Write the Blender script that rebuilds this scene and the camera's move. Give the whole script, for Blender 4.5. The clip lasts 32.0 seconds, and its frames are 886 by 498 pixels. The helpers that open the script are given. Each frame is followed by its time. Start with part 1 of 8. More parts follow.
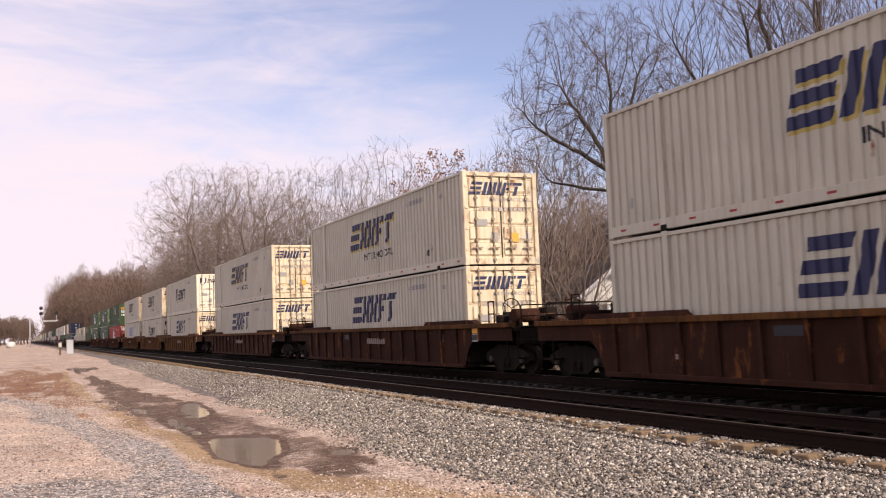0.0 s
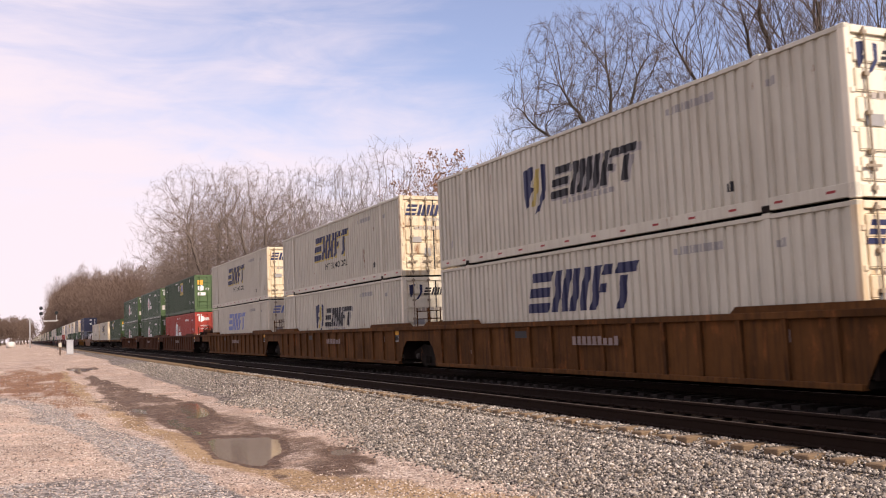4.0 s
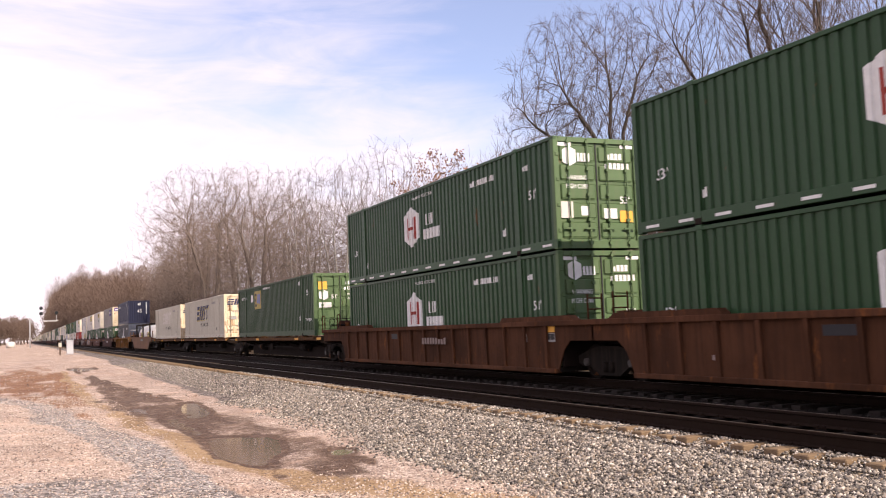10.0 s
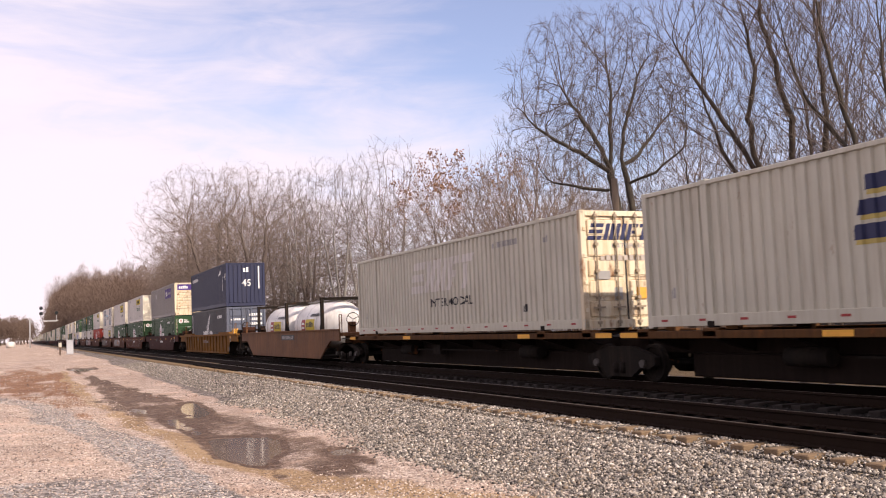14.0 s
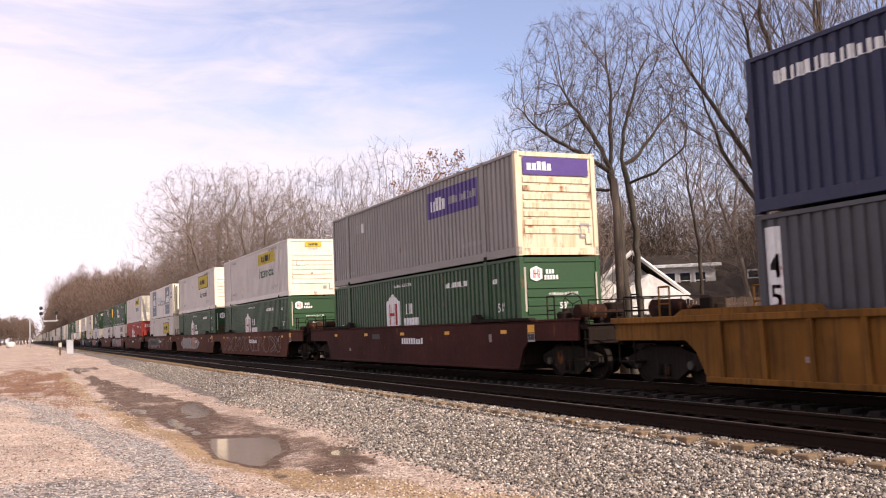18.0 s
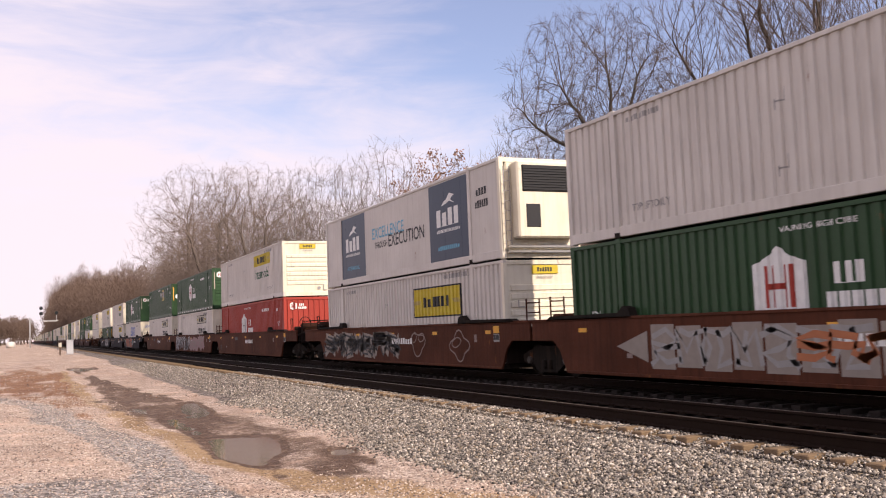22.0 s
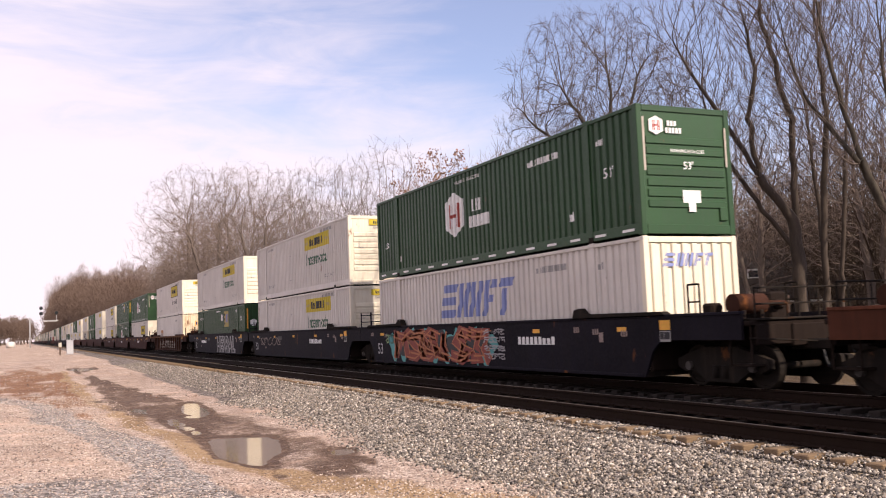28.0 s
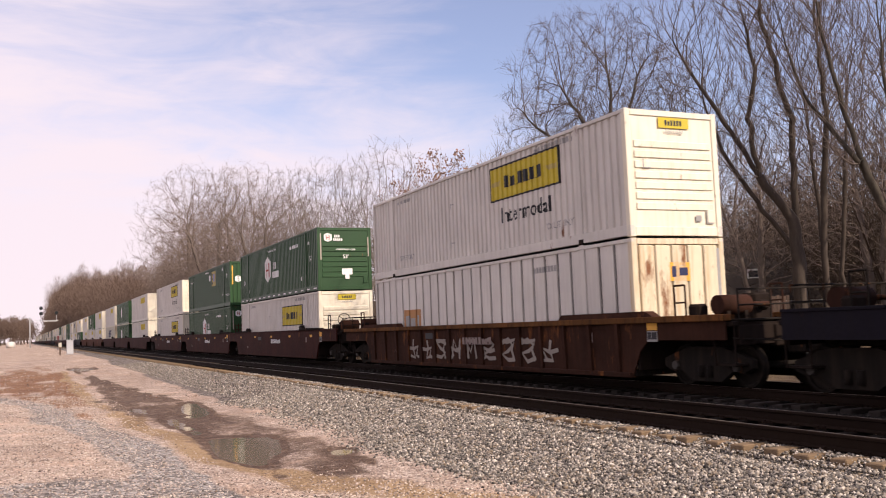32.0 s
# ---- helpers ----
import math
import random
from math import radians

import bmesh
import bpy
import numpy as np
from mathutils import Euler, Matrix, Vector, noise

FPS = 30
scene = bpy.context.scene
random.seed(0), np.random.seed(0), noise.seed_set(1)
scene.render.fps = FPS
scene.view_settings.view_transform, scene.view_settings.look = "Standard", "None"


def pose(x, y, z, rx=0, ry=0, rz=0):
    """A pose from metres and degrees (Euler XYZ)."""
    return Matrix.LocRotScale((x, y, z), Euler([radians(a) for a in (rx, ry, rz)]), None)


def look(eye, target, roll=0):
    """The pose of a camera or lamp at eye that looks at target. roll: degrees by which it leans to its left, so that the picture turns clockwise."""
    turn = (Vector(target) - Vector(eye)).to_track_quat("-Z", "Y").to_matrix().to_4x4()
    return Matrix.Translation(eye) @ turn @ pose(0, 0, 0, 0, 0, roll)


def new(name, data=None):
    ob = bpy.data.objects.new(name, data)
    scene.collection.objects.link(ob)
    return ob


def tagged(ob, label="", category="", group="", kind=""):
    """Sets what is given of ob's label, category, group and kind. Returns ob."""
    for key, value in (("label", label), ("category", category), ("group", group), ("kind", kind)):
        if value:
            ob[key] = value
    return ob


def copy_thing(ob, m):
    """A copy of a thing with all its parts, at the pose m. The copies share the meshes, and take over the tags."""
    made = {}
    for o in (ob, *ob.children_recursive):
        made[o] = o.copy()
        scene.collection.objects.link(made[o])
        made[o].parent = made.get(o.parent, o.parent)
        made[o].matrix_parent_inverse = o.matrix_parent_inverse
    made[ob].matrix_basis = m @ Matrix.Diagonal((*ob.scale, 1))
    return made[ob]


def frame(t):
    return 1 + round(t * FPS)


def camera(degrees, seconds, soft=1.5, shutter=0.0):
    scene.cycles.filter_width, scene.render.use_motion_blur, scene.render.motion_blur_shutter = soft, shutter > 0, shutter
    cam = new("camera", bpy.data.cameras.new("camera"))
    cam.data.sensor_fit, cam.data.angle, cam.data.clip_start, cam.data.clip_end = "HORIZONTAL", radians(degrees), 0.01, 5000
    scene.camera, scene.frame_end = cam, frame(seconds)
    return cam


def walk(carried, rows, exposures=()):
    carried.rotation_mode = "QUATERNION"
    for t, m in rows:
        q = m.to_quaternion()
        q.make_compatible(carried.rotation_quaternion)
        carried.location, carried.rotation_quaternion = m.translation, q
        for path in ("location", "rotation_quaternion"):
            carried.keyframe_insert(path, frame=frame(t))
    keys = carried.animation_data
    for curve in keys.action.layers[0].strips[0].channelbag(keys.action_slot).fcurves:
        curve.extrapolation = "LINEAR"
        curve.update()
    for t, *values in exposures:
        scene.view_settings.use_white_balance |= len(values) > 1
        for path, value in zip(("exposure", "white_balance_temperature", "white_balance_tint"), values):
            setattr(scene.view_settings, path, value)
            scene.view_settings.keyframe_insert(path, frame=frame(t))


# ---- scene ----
# ---------------------------------------------------------------- camera
EYE_Z = 1.434           # above the rail tops, which are z = 0
YAW, PITCH, ROLL = 24.731, 4.757, -2.262
cam = camera(51.595, 32.0, soft=1.05, shutter=0.1)
aim = (math.sin(radians(YAW)), math.cos(radians(YAW)), EYE_Z + math.tan(radians(PITCH)))
walk(cam, [(0, look((0, 0, EYE_Z), aim, ROLL)), (32, look((0, 0, EYE_Z), aim, ROLL))],
     exposures=[(t, e, 6680, 20) for t, e in ((0, 0.24), (3.5, 0.25), (7, 0.36), (10, 0.55), (12, 0.52), (14, 0.36), (18, 0.44), (21, 0.33),
                                               (24, 0.24), (26, 0.33), (28, 0.38), (30, 0.29), (31, 0.36), (32, 0.22))])


def travelled(t):
    """Metres the train has rolled after t seconds."""
    u = t / 32
    return 32 * (15.3635 * u - 0.0305 * u * u + 0.1154 * u ** 3)


# ---------------------------------------------------------------- light
SUN_EL, SUN_AZ = 36.0, 25.0     # azimuth from -y towards +x
sun_dir = Vector((math.sin(radians(SUN_AZ)) * math.cos(radians(SUN_EL)),
                  -math.cos(radians(SUN_AZ)) * math.cos(radians(SUN_EL)), math.sin(radians(SUN_EL))))
sun = new("sun", bpy.data.lights.new("sun", "SUN"))
sun.data.energy, sun.data.angle, sun.data.color = 5.0, radians(0.6), (1.0, 0.90, 0.74)
sun.matrix_basis = look(sun_dir * 50, (0, 0, 0))

world = bpy.data.worlds.new("sky")
scene.world = world
world.use_nodes = True
wn, wl = world.node_tree.nodes, world.node_tree.links
wn.clear()
w_out, w_bg = wn.new("ShaderNodeOutputWorld"), wn.new("ShaderNodeBackground")
w_sky = wn.new("ShaderNodeTexSky")
w_sky.sky_type, w_sky.sun_disc = "NISHITA", False
w_sky.sun_elevation, w_sky.sun_rotation = radians(SUN_EL), radians(180 - SUN_AZ)
w_sky.altitude, w_sky.air_density, w_sky.dust_density, w_sky.ozone_density = 200, 1.0, 0.3, 2.2
w_bg.inputs["Strength"].default_value = 0.074
w_tc, w_sep = wn.new("ShaderNodeTexCoord"), wn.new("ShaderNodeSeparateXYZ")
wl.new(w_tc.outputs["Generated"], w_sep.inputs[0])


def sky_math(op, a, b):
    m = wn.new("ShaderNodeMath")
    m.operation = op
    for k, v in enumerate((a, b)):
        if isinstance(v, (int, float)):
            m.inputs[k].default_value = v
        else:
            wl.new(v, m.inputs[k])
    return m.outputs[0]


def sky_range(v, a, b, lo, hi):
    m = wn.new("ShaderNodeMapRange")
    m.interpolation_type = "SMOOTHSTEP"
    for k, q in (("From Min", a), ("From Max", b), ("To Min", lo), ("To Max", hi)):
        m.inputs[k].default_value = q
    wl.new(v, m.inputs["Value"])
    return m.outputs[0]


def sky_noise(scale, place, size, detail, rough, bend):
    """Cloud texture stretched along the horizon."""
    mp, tx = wn.new("ShaderNodeMapping"), wn.new("ShaderNodeTexNoise")
    mp.inputs["Scale"].default_value, mp.inputs["Location"].default_value = scale, place
    mp.inputs["Rotation"].default_value = (radians(9), radians(-5), 0)
    tx.inputs["Scale"].default_value, tx.inputs["Detail"].default_value = size, detail
    tx.inputs["Roughness"].default_value, tx.inputs["Distortion"].default_value = rough, bend
    wl.new(w_tc.outputs["Generated"], mp.inputs[0]), wl.new(mp.outputs[0], tx.inputs["Vector"])
    return tx.outputs["Fac"]


bank = sky_noise((1.0, 1.0, 3.4), (0.35, 0.2, 0.6), 2.3, 6, 0.55, 0.5)
wisp = sky_noise((1.0, 1.0, 4.6), (3.1, 1.7, 0.9), 6.5, 7, 0.6, 0.8)
# high cloud is thicker over the road than over the trees, and a veil lies along the horizon
side = sky_range(w_sep.outputs["X"], 0.62, -0.06, 0.0, 0.42)
veil = sky_range(w_sep.outputs["Z"], 0.30, 0.0, 0.0, 0.30)
thick = sky_math("ADD", sky_math("ADD", sky_math("MULTIPLY", bank, 0.95), sky_math("MULTIPLY", wisp, 0.50)), sky_math("ADD", side, veil))
cloud = sky_range(thick, 0.70, 1.36, 0.12, 0.97)
w_mix = wn.new("ShaderNodeMix")
w_mix.data_type = "RGBA"
wl.new(cloud, w_mix.inputs["Factor"])
w_clear = wn.new("ShaderNodeMix")
w_clear.data_type, w_clear.blend_type = "RGBA", "MULTIPLY"
w_clear.inputs["Factor"].default_value = 1
w_clear.inputs["B"].default_value = (1.95, 1.82, 1.88, 1)
wl.new(w_sky.outputs[0], w_clear.inputs["A"]), wl.new(w_clear.outputs["Result"], w_mix.inputs["A"])
w_mix.inputs["B"].default_value = (10.9, 10.05, 10.55, 1)
wl.new(w_mix.outputs["Result"], w_bg.inputs["Color"])
wl.new(w_bg.outputs[0], w_out.inputs["Surface"])

# ---------------------------------------------------------------- materials
MATS = {}


def nodes_of(name):
    m = bpy.data.materials.new(name)
    m.use_nodes = True
    n, l = m.node_tree.nodes, m.node_tree.links
    return m, n, l, n["Principled BSDF"]


def coords(n, l, scale=(1, 1, 1), shuffle=True):
    """Metre coordinates of the thing, shifted by a random amount for each object."""
    tc, mp = n.new("ShaderNodeTexCoord"), n.new("ShaderNodeMapping")
    mp.inputs["Scale"].default_value = scale
    if shuffle:
        info, mul, add = n.new("ShaderNodeObjectInfo"), n.new("ShaderNodeMath"), n.new("ShaderNodeVectorMath")
        mul.operation, mul.inputs[1].default_value = "MULTIPLY", 37.0
        l.new(info.outputs["Random"], mul.inputs[0])
        l.new(tc.outputs["Object"], add.inputs[0]), l.new(mul.outputs[0], add.inputs[1])
        l.new(add.outputs[0], mp.inputs[0])
    else:
        l.new(tc.outputs["Object"], mp.inputs[0])
    return mp.outputs[0]


def noise_tex(n, l, vec, scale, detail=4, rough=0.55):
    t = n.new("ShaderNodeTexNoise")
    t.inputs["Scale"].default_value, t.inputs["Detail"].default_value, t.inputs["Roughness"].default_value = scale, detail, rough
    l.new(vec, t.inputs["Vector"])
    return t.outputs["Fac"]


def ramp(n, l, fac, p0, p1, c0=(0, 0, 0, 1), c1=(1, 1, 1, 1)):
    r = n.new("ShaderNodeValToRGB")
    e = r.color_ramp.elements
    e[0].position, e[1].position, e[0].color, e[1].color = p0, p1, c0, c1
    l.new(fac, r.inputs[0])
    return r.outputs[0]


def blend(n, l, fac, a, b, mode="MIX"):
    m = n.new("ShaderNodeMix")
    m.data_type, m.blend_type = "RGBA", mode
    for key, v in (("Factor", fac), ("A", a), ("B", b)):
        if isinstance(v, (int, float)):
            m.inputs[key].default_value = v
        elif isinstance(v, tuple):
            m.inputs[key].default_value = (*v[:3], 1)
        else:
            l.new(v, m.inputs[key])
    return m.outputs["Result"]


def bump(n, l, height, strength, dist, bsdf):
    b = n.new("ShaderNodeBump")
    b.inputs["Strength"].default_value, b.inputs["Distance"].default_value = strength, dist
    l.new(height, b.inputs["Height"])
    l.new(b.outputs[0], bsdf.inputs["Normal"])


def paint(name, col, grime=0.35, rust=0.0, rough=0.5, dark=(0.10, 0.075, 0.055), spread=0.0, lo=0.88, hi=1.08):
    """Weathered paint: road grime in vertical streaks, blotches, and rust."""
    if name in MATS:
        return MATS[name]
    m, n, l, b = nodes_of(name)
    streak = noise_tex(n, l, coords(n, l, (5.0, 5.0, 0.35)), 1.6, 5, 0.6)
    blotch = noise_tex(n, l, coords(n, l), 0.55, 5, 0.6)
    fine = noise_tex(n, l, coords(n, l), 14, 3, 0.6)
    base = blend(n, l, ramp(n, l, blotch, 0.3, 0.75), tuple(c * lo for c in col), tuple(min(1, c * hi) for c in col))
    if spread:
        info = n.new("ShaderNodeObjectInfo")
        hue = n.new("ShaderNodeHueSaturation")
        mr = n.new("ShaderNodeMapRange")
        mr.inputs["To Min"].default_value, mr.inputs["To Max"].default_value = 1 - spread, 1 + spread
        l.new(info.outputs["Random"], mr.inputs["Value"]), l.new(mr.outputs[0], hue.inputs["Value"])
        l.new(base, hue.inputs["Color"])
        base = hue.outputs[0]
    g = n.new("ShaderNodeMath")
    g.operation, g.inputs[1].default_value = "MULTIPLY", grime
    l.new(ramp(n, l, streak, 0.46, 0.78), g.inputs[0])
    base = blend(n, l, g.outputs[0], base, dark)
    if rust:
        rs = noise_tex(n, l, coords(n, l, (2.2, 2.2, 0.8)), 1.1, 8, 0.68)
        rf = ramp(n, l, rs, 0.66 - rust * 0.25, 0.74 - rust * 0.15)
        base = blend(n, l, rf, base, blend(n, l, fine, (0.09, 0.03, 0.012), (0.27, 0.10, 0.03)))
    l.new(base, b.inputs["Base Color"])
    l.new(ramp(n, l, fine, 0.2, 0.9, (rough - 0.1,) * 3 + (1,), (min(1, rough + 0.2),) * 3 + (1,)), b.inputs["Roughness"])
    b.inputs["Specular IOR Level"].default_value = 0.35
    bump(n, l, fine, 0.12, 0.01, b)
    MATS[name] = m
    return m


def plain(name, col, rough=0.6, metal=0.0):
    if name in MATS:
        return MATS[name]
    m, n, l, b = nodes_of(name)
    f = noise_tex(n, l, coords(n, l), 6, 5, 0.65)
    l.new(blend(n, l, f, tuple(c * 0.75 for c in col), tuple(min(1, c * 1.2) for c in col)), b.inputs["Base Color"])
    b.inputs["Roughness"].default_value, b.inputs["Metallic"].default_value = rough, metal
    b.inputs["Specular IOR Level"].default_value = 0.35
    MATS[name] = m
    return m


def bark(name, c0, c1):
    m, n, l, b = nodes_of(name)
    v = coords(n, l, (1, 1, 0.3))
    f = noise_tex(n, l, v, 7, 6, 0.65)
    l.new(blend(n, l, f, c0, c1), b.inputs["Base Color"])
    b.inputs["Roughness"].default_value = 0.95
    b.inputs["Specular IOR Level"].default_value = 0.15
    bump(n, l, f, 0.6, 0.03, b)
    MATS[name] = m
    return m


M_BARK = bark("bark", (0.022, 0.017, 0.013), (0.105, 0.082, 0.066))
M_TWIG = bark("twig", (0.075, 0.057, 0.048), (0.185, 0.145, 0.122))
M_PALE = bark("pale_bark", (0.16, 0.14, 0.12), (0.42, 0.39, 0.35))
M_PALETWIG = bark("pale_twig", (0.115, 0.092, 0.08), (0.23, 0.185, 0.16))
M_DRYLEAF = plain("dry_leaf", (0.26, 0.135, 0.075), 0.8)
M_GLASS = plain("dark_glass", (0.03, 0.035, 0.04), 0.08)
M_STEEL = plain("worn_steel", (0.35, 0.33, 0.31), 0.35, 0.9)
M_RAIL = paint("rail_rust", (0.016, 0.009, 0.006), 0.3, 0.0, 0.75, (0.02, 0.012, 0.009))
M_RAILTOP = plain("rail_head", (0.22, 0.18, 0.15), 0.35, 0.8)
M_TRUCK = paint("truck_iron", (0.016, 0.013, 0.011), 0.5, 0.2, 0.85, (0.05, 0.035, 0.025))
M_W_SPINE = paint("grimy_yellow_car", (0.10, 0.048, 0.020), 0.8, 0.4, 0.75, (0.025, 0.017, 0.013), 0.1)
M_BELTBARK = bark("belt_bark", (0.07, 0.054, 0.045), (0.25, 0.20, 0.165))
M_BELTTWIG = bark("belt_twig", (0.125, 0.094, 0.076), (0.30, 0.232, 0.192))
M_UNDER = paint("underframe_grime", (0.015, 0.010, 0.008), 0.5, 0.0, 0.85, (0.03, 0.02, 0.015))
M_GREASY = plain("greasy_iron", (0.05, 0.042, 0.036), 0.55)
M_BLACK = plain("black_rubber", (0.015, 0.015, 0.016), 0.7)
M_WHITE = plain("white_mark", (0.72, 0.72, 0.70), 0.6)
M_ORANGE = plain("orange_mark", (0.72, 0.36, 0.05), 0.6)
M_YELLOW = plain("yellow_mark", (0.52, 0.40, 0.025), 0.55)
M_RED = plain("red_mark", (0.28, 0.03, 0.03), 0.55)
M_NAVY = plain("navy_mark", (0.018, 0.022, 0.07), 0.5)
M_GOLD = plain("gold_mark", (0.42, 0.33, 0.10), 0.55)
M_INK = plain("black_mark", (0.015, 0.015, 0.018), 0.55)
M_GREY = plain("grey_mark", (0.30, 0.29, 0.28), 0.6)
M_FADED = plain("faded_mark", (0.20, 0.24, 0.46), 0.65)
M_PALEGREY = plain("pale_grey_mark", (0.40, 0.35, 0.30), 0.6)
M_PURPLE = plain("purple_mark", (0.07, 0.035, 0.19), 0.5)
M_DKGREEN = plain("green_mark", (0.02, 0.09, 0.045), 0.5)
M_CYAN = plain("sky_blue_mark", (0.10, 0.36, 0.52), 0.5)
M_DKBLUE = plain("dark_blue_panel", (0.012, 0.028, 0.06), 0.4)
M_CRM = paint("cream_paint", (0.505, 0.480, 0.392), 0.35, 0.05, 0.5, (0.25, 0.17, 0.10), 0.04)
# Door cream lighter and yellower for the sun on this end; rust is wear.
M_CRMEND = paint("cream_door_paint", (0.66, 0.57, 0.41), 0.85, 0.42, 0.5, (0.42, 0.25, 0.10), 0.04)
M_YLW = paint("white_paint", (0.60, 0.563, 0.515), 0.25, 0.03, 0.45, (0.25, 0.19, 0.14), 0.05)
# End white lifted and warmed over the side white, for the sun on it.
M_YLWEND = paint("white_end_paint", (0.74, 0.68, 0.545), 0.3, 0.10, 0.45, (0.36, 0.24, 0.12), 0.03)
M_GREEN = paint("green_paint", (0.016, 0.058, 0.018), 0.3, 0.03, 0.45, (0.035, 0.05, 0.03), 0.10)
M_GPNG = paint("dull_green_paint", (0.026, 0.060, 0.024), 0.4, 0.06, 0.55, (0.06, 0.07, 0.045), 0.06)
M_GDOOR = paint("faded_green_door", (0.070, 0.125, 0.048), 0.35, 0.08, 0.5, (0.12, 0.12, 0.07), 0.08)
M_HXMRED = paint("red_paint", (0.33, 0.036, 0.022), 0.35, 0.08, 0.55, (0.16, 0.05, 0.03), 0.05)
M_NVYB = paint("navy_paint", (0.018, 0.023, 0.058), 0.3, 0.06, 0.5, (0.06, 0.05, 0.05), 0.05)
M_NVYEND = paint("faded_blue_door", (0.095, 0.11, 0.15), 0.5, 0.1, 0.55, (0.10, 0.08, 0.07), 0.05)
M_NVYG = paint("slate_paint", (0.070, 0.071, 0.079), 0.6, 0.08, 0.55, (0.05, 0.05, 0.05), 0.05, 0.6, 1.15)
M_PGYG = paint("grey_paint", (0.25, 0.23, 0.215), 0.3, 0.04, 0.5, (0.16, 0.12, 0.09), 0.05)
M_TANKW = paint("tank_white", (0.72, 0.70, 0.66), 0.4, 0.05, 0.4, (0.28, 0.2, 0.14))
M_W_RUST = paint("rusty_brown_car", (0.046, 0.019, 0.012), 0.7, 0.34, 0.8, (0.018, 0.010, 0.007), 0.12, 0.5, 1.3)
M_W_YEL = paint("weathered_yellow_car", (0.120, 0.052, 0.017), 0.85, 0.38, 0.75, (0.022, 0.013, 0.009), 0.12, 0.5, 1.25)
M_W_ORB = paint("orange_brown_car", (0.098, 0.042, 0.022), 0.7, 0.30, 0.8, (0.026, 0.013, 0.008), 0.12, 0.5, 1.2)
M_W_MAR = paint("maroon_car", (0.055, 0.017, 0.013), 0.6, 0.15, 0.7, (0.02, 0.010, 0.008), 0.12, 0.6, 1.2)
M_W_BRN = paint("brown_car", (0.103, 0.036, 0.020), 0.6, 0.16, 0.7, (0.024, 0.012, 0.008), 0.1, 0.6, 1.2)
M_W_NAV = paint("dark_plum_car", (0.0105, 0.0085, 0.014), 0.6, 0.12, 0.65, (0.012, 0.009, 0.009), 0.1, 0.6, 1.25)
M_W_TAN = paint("tan_car", (0.19, 0.080, 0.028), 0.7, 0.2, 0.7, (0.04, 0.022, 0.014), 0.08, 0.6, 1.15)
M_W_GOLD = paint("yellow_car", (0.215, 0.095, 0.020), 0.85, 0.22, 0.65, (0.035, 0.02, 0.012), 0.08, 0.5, 1.15)

for dull in (M_RAIL, M_TRUCK, M_UNDER, M_W_RUST, M_W_YEL, M_W_ORB, M_W_MAR, M_W_BRN, M_W_NAV, M_W_GOLD, M_W_SPINE):                    # oil and soot take the gloss away
    dull.node_tree.nodes["Principled BSDF"].inputs["Specular IOR Level"].default_value = 0.08

# ---------------------------------------------------------------- builders
def part(name, bm, material, parent=None, label="", smooth=False):
    """Links a bmesh (or a finished mesh) as one mesh object under a thing or part."""
    if isinstance(bm, bpy.types.Mesh):
        me = bm
    else:
        me = bpy.data.meshes.new(name)
        bm.to_mesh(me)
        bm.free()
        if smooth:
            me.shade_smooth()
    if material is not None and not me.materials:
        me.materials.append(material)
    ob = new(name, me)
    if parent is not None:
        ob.parent = parent
    if label:
        ob["label"] = label
    return ob


def thing(name, label, category, group="", kind="", m=None):
    ob = new(name)
    ob.empty_display_size = 0.2
    if m is not None:
        ob.matrix_basis = m
    return tagged(ob, label, category, group, kind)


def box(bm, x0, x1, y0, y1, z0, z1, bevel=0.0):
    r = bmesh.ops.create_cube(bm, size=1)
    vs = r["verts"]
    for v in vs:
        v.co = ((x0 + x1) / 2 + v.co.x * (x1 - x0), (y0 + y1) / 2 + v.co.y * (y1 - y0), (z0 + z1) / 2 + v.co.z * (z1 - z0))
    if bevel:
        es = list({e for v in vs for e in v.link_edges})
        bmesh.ops.bevel(bm, geom=es, offset=bevel, segments=1, affect="EDGES")
    return bm


def boxes(*rows, bevel=0.0):
    bm = bmesh.new()
    for r in rows:
        box(bm, *r, bevel=bevel)
    return bm


def tube(bm, a, b, r0, r1=None, sides=8, caps=True):
    """A tapered rod from a to b."""
    a, b = Vector(a), Vector(b)
    r1 = r0 if r1 is None else r1
    q = (b - a).to_track_quat("Z", "Y")
    ring = []
    for p, r in ((a, r0), (b, r1)):
        ring.append([bm.verts.new(p + q @ Vector((math.cos(k / sides * math.tau) * r, math.sin(k / sides * math.tau) * r, 0))) for k in range(sides)])
    for k in range(sides):
        f = bm.faces.new((ring[0][k], ring[0][(k + 1) % sides], ring[1][(k + 1) % sides], ring[1][k]))
        f.smooth = sides > 6
    if caps:
        bm.faces.new(ring[0][::-1]), bm.faces.new(ring[1])
    return bm


def extrude_profile(pts, axis, lo, hi):
    """A prism of the closed outline pts, drawn along an axis ('x' or 'y')."""
    bm = bmesh.new()
    mk = (lambda p, s: (s, p[0], p[1])) if axis == "x" else (lambda p, s: (p[0], s, p[1]))
    a, b = [bm.verts.new(mk(p, lo)) for p in pts], [bm.verts.new(mk(p, hi)) for p in pts]
    n = len(pts)
    bm.faces.new(a), bm.faces.new(b[::-1])
    for k in range(n):
        bm.faces.new((a[k], b[k], b[(k + 1) % n], a[(k + 1) % n]))
    bmesh.ops.recalc_face_normals(bm, faces=bm.faces)
    return bm


